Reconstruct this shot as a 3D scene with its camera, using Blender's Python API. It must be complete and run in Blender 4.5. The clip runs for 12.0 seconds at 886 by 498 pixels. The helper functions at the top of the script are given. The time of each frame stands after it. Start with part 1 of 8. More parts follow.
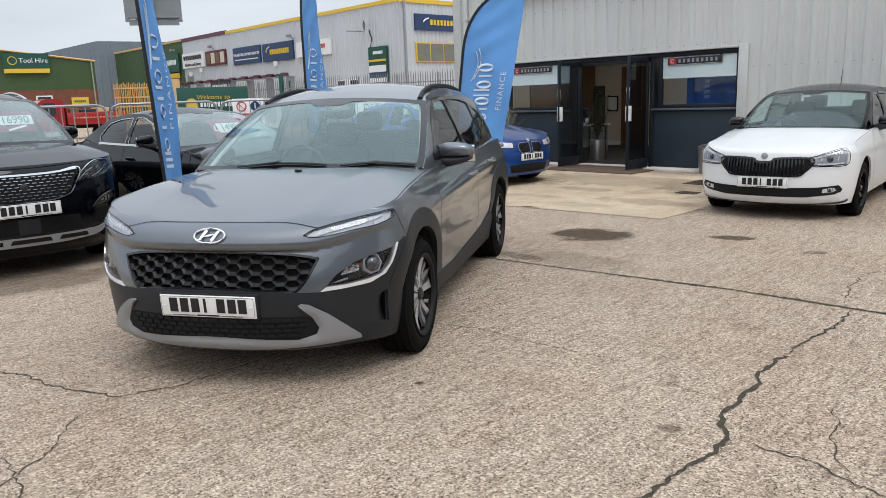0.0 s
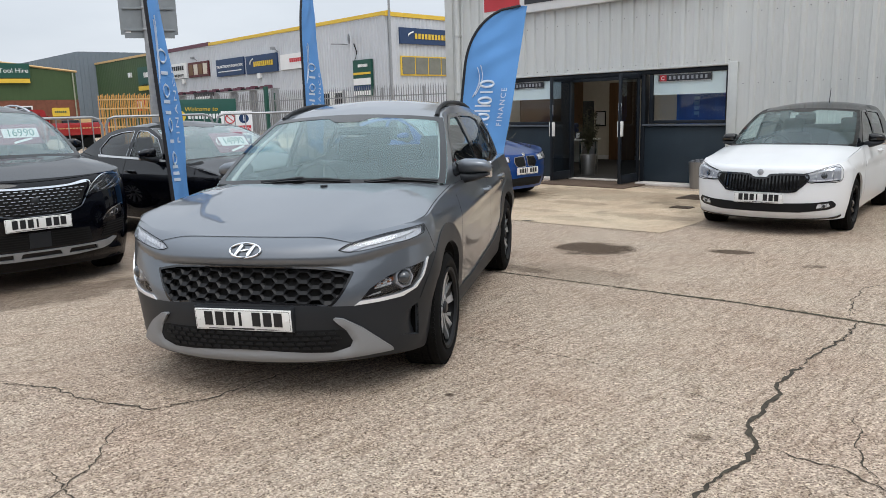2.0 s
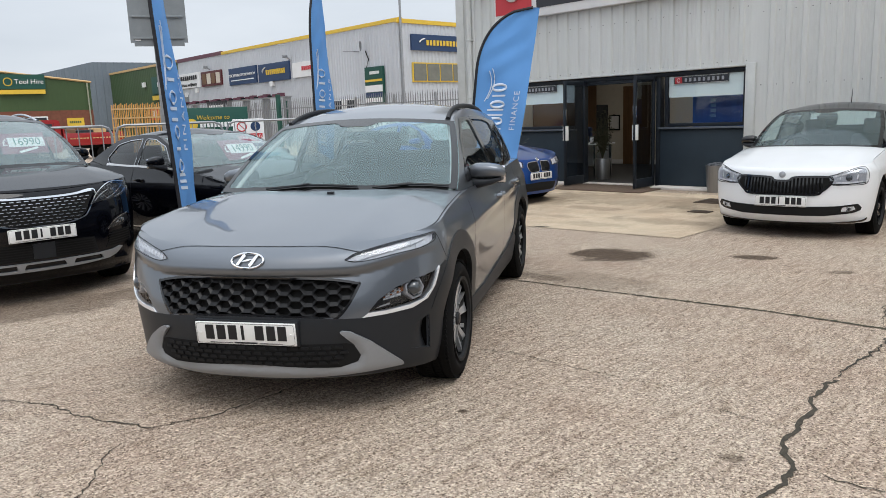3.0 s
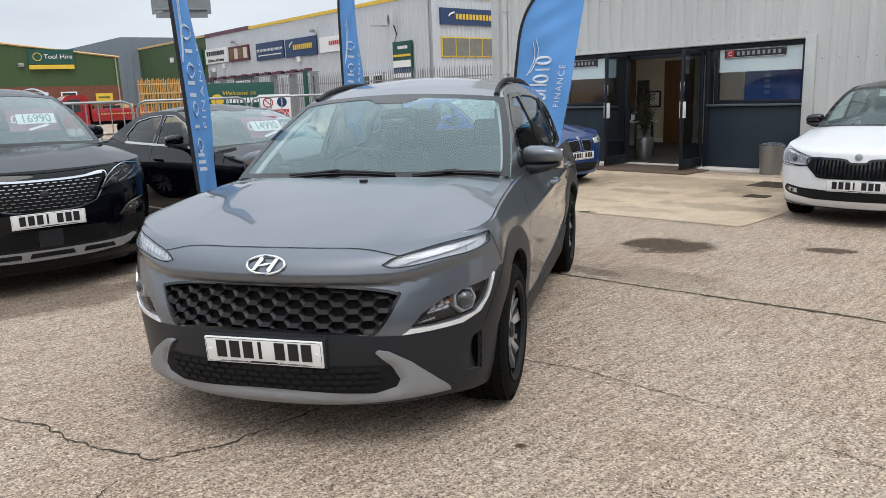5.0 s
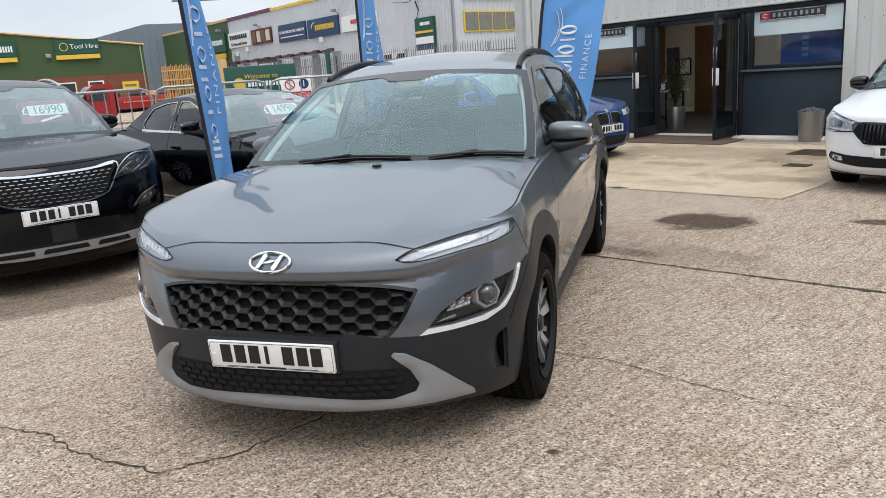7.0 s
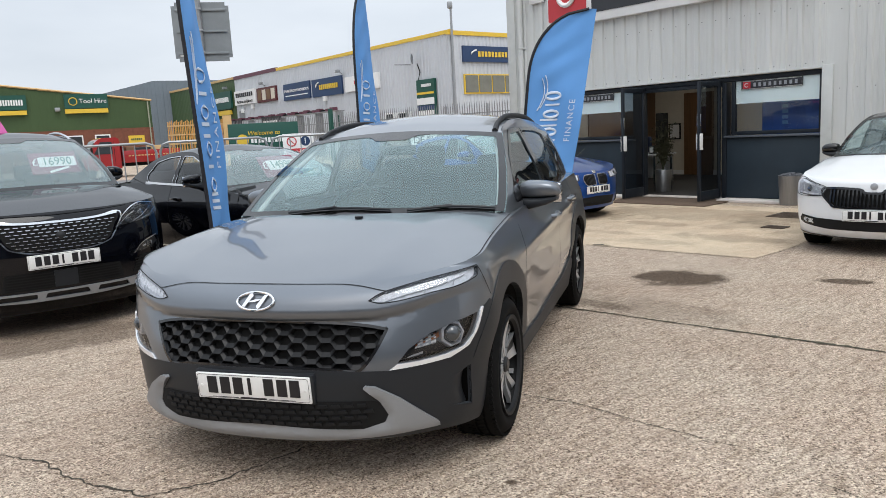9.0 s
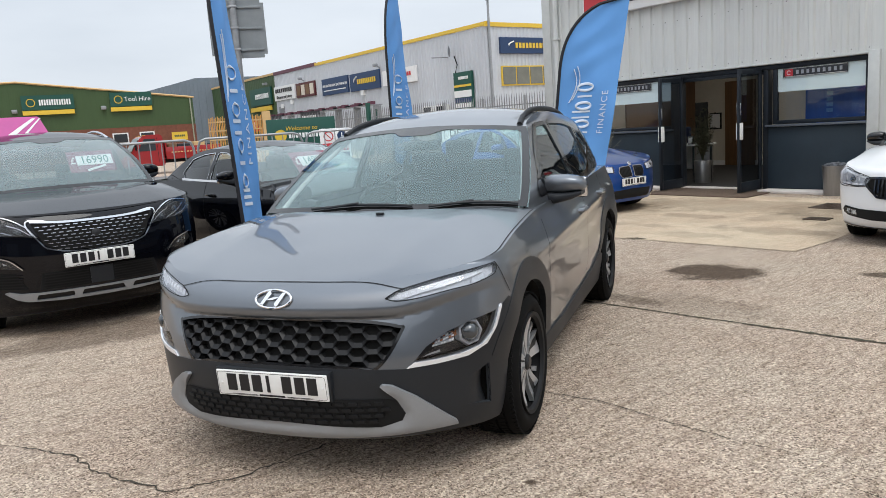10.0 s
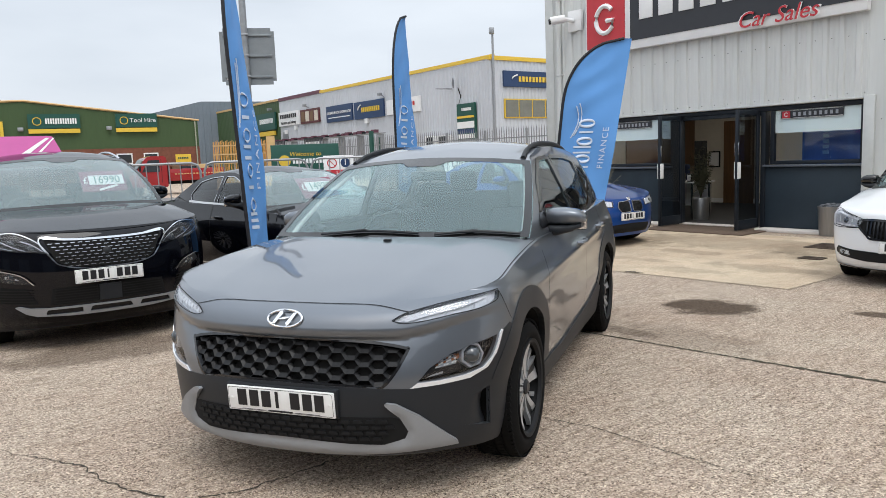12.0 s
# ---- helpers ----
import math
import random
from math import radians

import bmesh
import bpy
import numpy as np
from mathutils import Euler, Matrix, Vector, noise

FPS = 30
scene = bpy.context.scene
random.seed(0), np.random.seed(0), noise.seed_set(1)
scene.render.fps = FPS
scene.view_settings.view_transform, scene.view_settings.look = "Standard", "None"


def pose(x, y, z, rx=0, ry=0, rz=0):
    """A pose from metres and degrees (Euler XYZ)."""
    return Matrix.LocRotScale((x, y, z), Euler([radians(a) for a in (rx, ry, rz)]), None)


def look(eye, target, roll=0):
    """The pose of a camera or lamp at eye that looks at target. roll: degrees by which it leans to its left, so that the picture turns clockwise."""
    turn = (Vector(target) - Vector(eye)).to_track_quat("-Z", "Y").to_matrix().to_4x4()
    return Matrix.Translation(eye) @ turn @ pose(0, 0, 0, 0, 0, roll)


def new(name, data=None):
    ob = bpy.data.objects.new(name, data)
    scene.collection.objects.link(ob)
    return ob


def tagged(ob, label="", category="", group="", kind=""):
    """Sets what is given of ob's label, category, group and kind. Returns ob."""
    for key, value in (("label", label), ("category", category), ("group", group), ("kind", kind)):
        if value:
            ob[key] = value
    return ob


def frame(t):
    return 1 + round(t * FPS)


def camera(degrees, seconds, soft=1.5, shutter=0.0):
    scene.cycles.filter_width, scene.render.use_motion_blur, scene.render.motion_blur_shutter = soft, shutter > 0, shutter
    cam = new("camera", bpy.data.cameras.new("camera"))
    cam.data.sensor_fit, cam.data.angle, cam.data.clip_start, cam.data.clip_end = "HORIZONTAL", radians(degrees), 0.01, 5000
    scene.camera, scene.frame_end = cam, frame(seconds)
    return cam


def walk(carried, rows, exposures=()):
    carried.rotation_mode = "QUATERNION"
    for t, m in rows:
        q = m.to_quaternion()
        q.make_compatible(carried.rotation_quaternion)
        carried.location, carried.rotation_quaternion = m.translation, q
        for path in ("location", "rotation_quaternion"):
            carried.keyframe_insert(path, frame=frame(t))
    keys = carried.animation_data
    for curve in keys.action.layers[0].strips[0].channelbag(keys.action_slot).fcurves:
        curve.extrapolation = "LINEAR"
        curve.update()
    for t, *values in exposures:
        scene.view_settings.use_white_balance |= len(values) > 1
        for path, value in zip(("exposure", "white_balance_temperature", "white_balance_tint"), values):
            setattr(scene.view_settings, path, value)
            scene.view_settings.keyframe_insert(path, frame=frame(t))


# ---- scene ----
cam = camera(62.0, 12.0, soft=0.5)
PATH = [
    (0, (0.039, 0.068, 1.412), (0.013, 2.027, 1.012), -2.0),
    (0.5, (0.007, -0.079, 1.433), (-0.003, 1.882, 1.039), -2.2),
    (1, (-0.068, -0.082, 1.436), (-0.069, 1.881, 1.049), -2.0),
    (1.5, (-0.163, -0.049, 1.442), (-0.15, 1.915, 1.064), -1.7),
    (2, (-0.215, -0.021, 1.45), (-0.187, 1.945, 1.081), -1.6),
    (2.5, (-0.237, 0.022, 1.441), (-0.214, 1.989, 1.08), -1.8),
    (3, (-0.206, 0.165, 1.427), (-0.213, 2.134, 1.076), -2.2),
    (3.2, (-0.186, 0.249, 1.434), (-0.206, 2.218, 1.084), -2.4),
    (4.8, (-0.336, 0.734, 1.449), (-0.409, 2.692, 1.048), -2.1),
    (5, (-0.329, 0.783, 1.429), (-0.408, 2.739, 1.019), -2.1),
    (5.5, (-0.318, 0.99, 1.423), (-0.408, 2.938, 0.979), -2.2),
    (6, (-0.315, 1.132, 1.404), (-0.433, 3.073, 0.938), -2.7),
    (6.5, (-0.292, 1.141, 1.415), (-0.433, 3.08, 0.945), -3.4),
    (7, (-0.302, 1.055, 1.422), (-0.462, 2.994, 0.956), -4.2),
    (7.5, (-0.374, 0.872, 1.409), (-0.507, 2.816, 0.959), -4.1),
    (7.7, (-0.39, 0.789, 1.407), (-0.491, 2.739, 0.973), -3.5),
    (9.3, (-0.116, 0.772, 1.426), (-0.296, 2.741, 1.121), -3.3),
    (9.5, (-0.098, 0.779, 1.421), (-0.307, 2.742, 1.106), -3.7),
    (10, (-0.078, 0.816, 1.431), (-0.335, 2.772, 1.105), -3.9),
    (10.5, (-0.086, 0.816, 1.443), (-0.367, 2.769, 1.117), -3.8),
    (11, (-0.102, 0.758, 1.432), (-0.393, 2.711, 1.115), -3.7),
    (11.5, (-0.157, 0.69, 1.431), (-0.434, 2.652, 1.158), -3.4),
    (12, (-0.09, 0.664, 1.444), (-0.34, 2.632, 1.196), -2.2),
]
walk(cam, [(t, look(eye, target, roll)) for t, eye, target, roll in PATH], [(0, 0.05), (3, 0.04), (5, 0.08), (7, 0.16), (8, 0.16), (9.5, 0.13), (12, 0.17)])

# world, sun and sky: an even overcast
world = bpy.data.worlds.new("overcast")
scene.world = world
world.use_nodes = True
_nt = world.node_tree
_bg = _nt.nodes["Background"]
_sky = _nt.nodes.new("ShaderNodeTexSky")
_sky.sky_type, _sky.sun_disc = "NISHITA", False
_sky.sun_elevation, _sky.sun_rotation = radians(48), radians(200)
_sky.air_density, _sky.dust_density = 1.0, 4.0
# clouds: the sky's own light greyed by a soft cloud cover
_tc = _nt.nodes.new("ShaderNodeTexCoord")
_mp = _nt.nodes.new("ShaderNodeMapping")
_mp.inputs["Scale"].default_value = (1.0, 1.0, 3.5)
_cn = _nt.nodes.new("ShaderNodeTexNoise")
_cn.inputs["Scale"].default_value, _cn.inputs["Detail"].default_value = 2.2, 5
_cr = _nt.nodes.new("ShaderNodeValToRGB")
_cr.color_ramp.elements[0].position, _cr.color_ramp.elements[0].color = 0.3, (7.4, 8.1, 9.0, 1)
_cr.color_ramp.elements[1].position, _cr.color_ramp.elements[1].color = 0.72, (9.45, 10.1, 10.9, 1)
_mx = _nt.nodes.new("ShaderNodeMixRGB")
_mx.inputs["Fac"].default_value = 0.86
_nt.links.new(_tc.outputs["Generated"], _mp.inputs["Vector"])
_nt.links.new(_mp.outputs["Vector"], _cn.inputs["Vector"])
_nt.links.new(_cn.outputs["Fac"], _cr.inputs["Fac"])
_nt.links.new(_sky.outputs["Color"], _mx.inputs[1])
_nt.links.new(_cr.outputs["Color"], _mx.inputs[2])
# an overcast sky is brighter overhead than at the horizon
_sp = _nt.nodes.new("ShaderNodeSeparateXYZ")
_gr = _nt.nodes.new("ShaderNodeMapRange")
_gr.inputs[1].default_value, _gr.inputs[2].default_value = 0.26, 0.90
_gr.inputs[3].default_value, _gr.inputs[4].default_value = 0.88, 1.80
_sc = _nt.nodes.new("ShaderNodeVectorMath")
_sc.operation = "SCALE"
_nt.links.new(_tc.outputs["Generated"], _sp.inputs[0])
_nt.links.new(_sp.outputs["Z"], _gr.inputs[0])
_nt.links.new(_mx.outputs["Color"], _sc.inputs[0])
_nt.links.new(_gr.outputs[0], _sc.inputs["Scale"])
_nt.links.new(_sc.outputs[0], _bg.inputs["Color"])
_bg.inputs["Strength"].default_value = 0.1035
sun = new("sun", bpy.data.lights.new("sun", "SUN"))
sun.data.energy, sun.data.angle, sun.data.color = 1.15, radians(30), (1.0, 0.975, 0.94)
sun.matrix_world = pose(0, 0, 20, 30, 6, 20)
scene.view_settings.exposure = 0.0
# ---- materials ----
def mat(name, colour, rough=0.6, metal=0.0, var=0.12, scale=8.0, fine=0.0, bump=0.0, coat=0.0, trans=0.0, emit=0.0, spec=0.5, stretch=(1, 1, 1), ior=1.45, alpha=1.0):
    """A surface with two scales of variation in colour and roughness, and fine relief."""
    m = bpy.data.materials.new(name)
    m.use_nodes = True
    nt = m.node_tree
    b = nt.nodes["Principled BSDF"]
    b.inputs["Base Color"].default_value = (*colour, 1)
    b.inputs["Roughness"].default_value = rough
    b.inputs["Metallic"].default_value = metal
    b.inputs["Coat Weight"].default_value = coat
    b.inputs["Coat Roughness"].default_value = 0.03
    b.inputs["Transmission Weight"].default_value = trans
    b.inputs["Specular IOR Level"].default_value = spec
    b.inputs["IOR"].default_value = ior
    b.inputs["Alpha"].default_value = alpha
    if emit:
        b.inputs["Emission Color"].default_value = (*colour, 1)
        b.inputs["Emission Strength"].default_value = emit
    if var or bump:
        tc = nt.nodes.new("ShaderNodeTexCoord")
        mp = nt.nodes.new("ShaderNodeMapping")
        mp.inputs["Scale"].default_value = stretch
        nt.links.new(tc.outputs["Object"], mp.inputs["Vector"])
        n1 = nt.nodes.new("ShaderNodeTexNoise")
        n1.inputs["Scale"].default_value, n1.inputs["Detail"].default_value = scale, 6
        n2 = nt.nodes.new("ShaderNodeTexNoise")
        n2.inputs["Scale"].default_value, n2.inputs["Detail"].default_value = fine or scale * 14, 3
        nt.links.new(mp.outputs["Vector"], n1.inputs["Vector"])
        nt.links.new(mp.outputs["Vector"], n2.inputs["Vector"])
        if var:
            add = nt.nodes.new("ShaderNodeMath")
            add.operation = "MULTIPLY_ADD"
            add.inputs[1].default_value = 0.4
            nt.links.new(n2.outputs["Fac"], add.inputs[0])
            nt.links.new(n1.outputs["Fac"], add.inputs[2])
            rmp = nt.nodes.new("ShaderNodeMapRange")
            rmp.inputs[1].default_value, rmp.inputs[2].default_value = 0.4, 1.0
            rmp.inputs[3].default_value, rmp.inputs[4].default_value = 1 - var, 1 + var
            nt.links.new(add.outputs[0], rmp.inputs[0])
            mul = nt.nodes.new("ShaderNodeVectorMath")
            mul.operation = "SCALE"
            mul.inputs[0].default_value = colour
            nt.links.new(rmp.outputs[0], mul.inputs["Scale"])
            nt.links.new(mul.outputs[0], b.inputs["Base Color"])
        if bump:
            bp = nt.nodes.new("ShaderNodeBump")
            bp.inputs["Strength"].default_value, bp.inputs["Distance"].default_value = min(1, bump * 100), bump
            nt.links.new(n2.outputs["Fac"], bp.inputs["Height"])
            nt.links.new(bp.outputs["Normal"], b.inputs["Normal"])
    return m


def paint(name, colour, metal=0.0, rough=0.38, coat=1.0, coat_ior=1.5, under=0.12):
    """Car paint: pigment with fine flakes under clear lacquer, a little road dust."""
    m = mat(name, colour, rough, metal, var=0.06, scale=1.7, fine=900, coat=coat)
    b = m.node_tree.nodes["Principled BSDF"]
    b.inputs["Coat Roughness"].default_value = 0.03
    b.inputs["Coat IOR"].default_value = coat_ior
    b.inputs["Specular IOR Level"].default_value = under
    return m


def glass(name, tint, rough=0.0, clear=0.75, ior=1.75, painted_haze=0.0, shine=(1, 1, 1)):
    """A thin pane: part straight-through tint, part mirror gloss by Fresnel."""
    m = bpy.data.materials.new(name)
    m.use_nodes = True
    nt = m.node_tree
    nt.nodes.remove(nt.nodes["Principled BSDF"])
    out = nt.nodes["Material Output"]
    tr = nt.nodes.new("ShaderNodeBsdfTransparent")
    tr.inputs["Color"].default_value = (*[c * clear for c in tint], 1)
    gl = nt.nodes.new("ShaderNodeBsdfGlossy")
    gl.inputs["Roughness"].default_value = rough
    gl.inputs["Color"].default_value = (*shine, 1)
    # the same gloss seen from either side of the pane
    f0 = ((ior - 1) / (ior + 1)) ** 2
    lw = nt.nodes.new("ShaderNodeLayerWeight")
    lw.inputs["Blend"].default_value = 0.5
    pw = nt.nodes.new("ShaderNodeMath")
    pw.operation = "POWER"
    pw.inputs[1].default_value = 5.0
    fr = nt.nodes.new("ShaderNodeMath")
    fr.operation = "MULTIPLY_ADD"
    fr.inputs[1].default_value, fr.inputs[2].default_value = 1 - f0, f0
    nt.links.new(lw.outputs["Facing"], pw.inputs[0])
    nt.links.new(pw.outputs[0], fr.inputs[0])
    mx = nt.nodes.new("ShaderNodeMixShader")
    nt.links.new(fr.outputs[0], mx.inputs[0])
    nt.links.new(tr.outputs[0], mx.inputs[1])
    nt.links.new(gl.outputs[0], mx.inputs[2])
    top = mx.outputs[0]
    if painted_haze:
        # a pale diffuse veil that paints the sky's haze onto the pane
        df = nt.nodes.new("ShaderNodeBsdfDiffuse")
        df.inputs["Color"].default_value = (0.56, 0.74, 0.75, 1)
        m2 = nt.nodes.new("ShaderNodeMixShader")
        m2.inputs[0].default_value = painted_haze
        nt.links.new(top, m2.inputs[1])
        nt.links.new(df.outputs[0], m2.inputs[2])
        top = m2.outputs[0]
    nt.links.new(top, out.inputs["Surface"])
    return m


M = {
    "grey_paint": paint("grey_metallic_paint", (0.150, 0.166, 0.187), 0.75, 0.33, 1.0, 1.5),
    "black_paint": paint("black_paint", (0.0018, 0.0022, 0.0042), 0.0, 0.3, 0.85, 1.45, 0.0),
    "white_paint": paint("white_paint", (0.76, 0.772, 0.782), 0.0, 0.4),
    "blue_paint": paint("blue_metallic_paint", (0.010, 0.062, 0.27), 0.5, 0.34),
    "red_paint": paint("red_paint", (0.32, 0.02, 0.022), 0.0, 0.4),
    "plastic": mat("dark_grained_plastic", (0.0150, 0.0172, 0.0205), 0.42, spec=0.4, bump=0.0004, fine=500, scale=3, var=0.15),
    "plastic_grey": mat("warm_dark_plastic", (0.022, 0.0235, 0.026), 0.55, spec=0.3, bump=0.0004, fine=500, scale=3, var=0.12),
    "gloss_black": mat("gloss_black_plastic", (0.008, 0.008, 0.009), 0.12, var=0.05, coat=0.5),
    "grille": mat("black_grille_plastic", (0.0045, 0.0045, 0.005), 0.42, spec=0.34, var=0.1),
    "matt_black": mat("matt_black_plastic", (0.010, 0.0105, 0.0115), 0.6, spec=0.25, var=0.15, scale=12),
    "border": mat("printed_glass_border", (0.006, 0.006, 0.006), 0.04, spec=0.7, var=0.05),
    "gap": mat("shut_line_gap", (0.003, 0.003, 0.003), 0.9, var=0.05),
    "under": mat("dark_underside", (0.006, 0.006, 0.006), 0.9, var=0.2),
    "silver": mat("silver_skid_paint", (0.265, 0.275, 0.286), 0.42, 0.25, var=0.06, scale=4),
    "bright": mat("bright_silver_trim", (0.80, 0.81, 0.83), 0.22, 0.45, var=0.05),
    "chrome": mat("chrome", (0.75, 0.76, 0.78), 0.08, 1.0, var=0.03),
    "satin": mat("satin_chrome", (0.62, 0.63, 0.65), 0.25, 1.0, var=0.05),
    "alloy": mat("machined_alloy", (0.5, 0.51, 0.52), 0.3, 0.6, var=0.08, scale=20),
    "alloy_dark": mat("dark_grey_alloy", (0.026, 0.027, 0.029), 0.4, 0.4, var=0.1),
    "tyre": mat("tyre_rubber", (0.006, 0.006, 0.006), 0.8, spec=0.12, var=0.25, scale=14, bump=0.0006, fine=160),
    "seat": mat("dark_seat_cloth", (0.045, 0.047, 0.05), 0.9, var=0.2, scale=30),
    "dash": mat("soft_black_dash", (0.035, 0.035, 0.037), 0.6, var=0.15, scale=20),
    "headliner": mat("pale_headliner", (0.50, 0.50, 0.49), 0.95, var=0.06),
    # windscreens carry a painted share of sky haze after their ior
    "screen": glass("windscreen_glass", (0.86, 0.98, 0.97), 0.0, 0.97, 1.72, 0.13, (0.84, 0.985, 1.0)),
    "screen_dark": glass("low_gloss_windscreen", (0.88, 0.97, 0.96), 0.0, 0.95, 1.6, 0.08, (0.9, 0.98, 1.0)),
    "screen_hazed": glass("hazed_windscreen", (0.86, 0.95, 0.95), 0.0, 0.88, 1.75, 0.19),
    "tint": glass("tinted_side_glass", (0.84, 0.95, 0.94), 0.0, 0.93, 1.55),
    "privacy": glass("privacy_glass", (0.30, 0.32, 0.33), 0.0, 0.9, 1.6),
    "lens": glass("lamp_lens", (0.97, 0.98, 1.0), clear=0.95, ior=1.5),
    "lamp_in": mat("lamp_reflector", (0.78, 0.79, 0.81), 0.25, 0.2, var=0.25, scale=40),
    "lamp_dark": mat("lamp_bezel", (0.011, 0.011, 0.012), 0.4, var=0.2),
    "lamp_grey": mat("grey_lamp_interior", (0.34, 0.355, 0.38), 0.35, 0.3, var=0.15, scale=30),
    "drl": mat("white_light_guide", (0.55, 0.57, 0.60), 0.5, 0.0, var=0.2, scale=50),
    "amber": mat("amber_lens", (0.30, 0.12, 0.055), 0.25, var=0.2, scale=40),
    "plate": mat("number_plate_white", (0.78, 0.78, 0.76), 0.4, var=0.04, scale=6),
    "projector": mat("projector_glass", (0.04, 0.045, 0.05), 0.08, 0.2, var=0.1, coat=1.0),
    "skid": mat("satin_silver_skid", (0.30, 0.31, 0.325), 0.32, 0.5, var=0.08),
    "ink": mat("black_ink", (0.012, 0.012, 0.014), 0.5, var=0.1),
}
# ---- shape tools ----
def link(name, mesh, material, parent=None, label=""):
    ob = new(name, mesh)
    if material:
        mesh.materials.append(material)
    if parent:
        ob.parent = parent
    if label:
        ob["label"] = label
    return ob


def part(name, bm, material, parent=None, label="", smooth=30):
    """Links a bmesh as one object under a thing or a part."""
    me = bpy.data.meshes.new(name)
    bm.normal_update()
    if smooth:
        for f in bm.faces:
            f.smooth = True
        for e in bm.edges:
            e.smooth = len(e.link_faces) == 2 and e.calc_face_angle(0) < radians(smooth)
    bm.to_mesh(me)
    bm.free()
    return link(name, me, material, parent, label)


def thing(name, m, label, category, group="", kind=""):
    ob = new(name)
    ob.empty_display_size = 0.1
    ob.matrix_world = m
    return tagged(ob, label, category, group, kind)


def box(x0, x1, y0, y1, z0, z1, bevel=0.0, seg=2, bm=None):
    own = bm is None
    bm = bm or bmesh.new()
    r = bmesh.ops.create_cube(bm, size=1.0)
    bmesh.ops.scale(bm, vec=(x1 - x0, y1 - y0, z1 - z0), verts=r["verts"])
    bmesh.ops.translate(bm, vec=((x0 + x1) / 2, (y0 + y1) / 2, (z0 + z1) / 2), verts=r["verts"])
    if bevel and own:
        bmesh.ops.bevel(bm, geom=bm.edges[:], offset=bevel, segments=seg, affect="EDGES", profile=0.5)
    return bm


def tube(points, radius, sides=8, bm=None, closed=False, flat=1.0):
    """A round bar along a line of points; radius may be one number or one per point."""
    bm = bm or bmesh.new()
    pts = [Vector(p) for p in points]
    n = len(pts)
    rings = []
    ref = None
    for i, p in enumerate(pts):
        a = pts[(i - 1) % n] if (i or closed) else p
        b = pts[(i + 1) % n] if (i < n - 1 or closed) else p
        d = (b - a).normalized()
        if ref is None:
            ref = d.orthogonal().normalized() if abs(d.z) > 0.95 else Vector((0, 0, 1))
        s = d.cross(ref).normalized()
        if s.length < 0.5:
            s = d.orthogonal().normalized()
        u = s.cross(d).normalized()
        r = radius[i] if isinstance(radius, (list, tuple)) else radius
        rings.append([bm.verts.new(p + s * (r * math.cos(k * math.tau / sides)) + u * (r * flat * math.sin(k * math.tau / sides))) for k in range(sides)])
    for i in range(n if closed else n - 1):
        A, B = rings[i], rings[(i + 1) % n]
        for k in range(sides):
            bm.faces.new((A[k], A[(k + 1) % sides], B[(k + 1) % sides], B[k]))
    if not closed:
        bm.faces.new(rings[0][::-1])
        bm.faces.new(rings[-1])
    bmesh.ops.recalc_face_normals(bm, faces=bm.faces[:])
    return bm


def lathe(profile, seg=48, axis="x", bm=None):
    """Turns a line of (along, radius) points round an axis."""
    bm = bm or bmesh.new()
    rows = []
    for a, r in profile:
        row = []
        for k in range(seg):
            t = k * math.tau / seg
            c, s = r * math.cos(t), r * math.sin(t)
            row.append(bm.verts.new((a, c, s) if axis == "x" else (c, s, a)))
        rows.append(row)
    for A, B in zip(rows, rows[1:]):
        for k in range(seg):
            bm.faces.new((A[k], A[(k + 1) % seg], B[(k + 1) % seg], B[k]))
    bmesh.ops.recalc_face_normals(bm, faces=bm.faces[:])
    return bm


def curve_of(points):
    """A smooth line through (x, value) points without overshoot."""
    xs = [p[0] for p in points]
    ys = [p[1] for p in points]
    n = len(xs)
    h = [xs[i + 1] - xs[i] for i in range(n - 1)]
    d = [(ys[i + 1] - ys[i]) / h[i] for i in range(n - 1)]
    m = [d[0]] + [0 if d[i - 1] * d[i] <= 0 else 2 * d[i - 1] * d[i] / (d[i - 1] + d[i]) for i in range(1, n - 1)] + [d[-1]]

    def f(x):
        if x <= xs[0]:
            return ys[0]
        if x >= xs[-1]:
            return ys[-1]
        i = max(j for j in range(n - 1) if xs[j] <= x)
        t = (x - xs[i]) / h[i]
        return (ys[i] * (1 + 2 * t) * (1 - t) ** 2 + m[i] * h[i] * t * (1 - t) ** 2
                + ys[i + 1] * t * t * (3 - 2 * t) + m[i + 1] * h[i] * t * t * (t - 1))
    return f


def polyline(points, steps=8):
    """Points of a smooth open line through the given ones (Catmull-Rom)."""
    P = [Vector(p) for p in points]
    P = [2 * P[0] - P[1]] + P + [2 * P[-1] - P[-2]]
    out = []
    for i in range(1, len(P) - 2):
        for k in range(steps):
            t = k / steps
            out.append(0.5 * ((2 * P[i]) + (P[i + 1] - P[i - 1]) * t + (2 * P[i - 1] - 5 * P[i] + 4 * P[i + 1] - P[i + 2]) * t * t
                              + (3 * P[i] - P[i - 1] - 3 * P[i + 1] + P[i + 2]) * t ** 3))
    out.append(P[-2])
    return out


def rounded(poly, r, seg=4):
    """A 2D outline with its corners rounded by about r."""
    out = []
    n = len(poly)
    for i in range(n):
        p, a, b = Vector(poly[i]), Vector(poly[i - 1]), Vector(poly[(i + 1) % n])
        da, db = a - p, b - p
        k = min(r, da.length * 0.45, db.length * 0.45)
        A, B = p + da.normalized() * k, p + db.normalized() * k
        for j in range(seg + 1):
            t = j / seg
            out.append(tuple(A * (1 - t) ** 2 + p * 2 * t * (1 - t) + B * t * t))
    return out


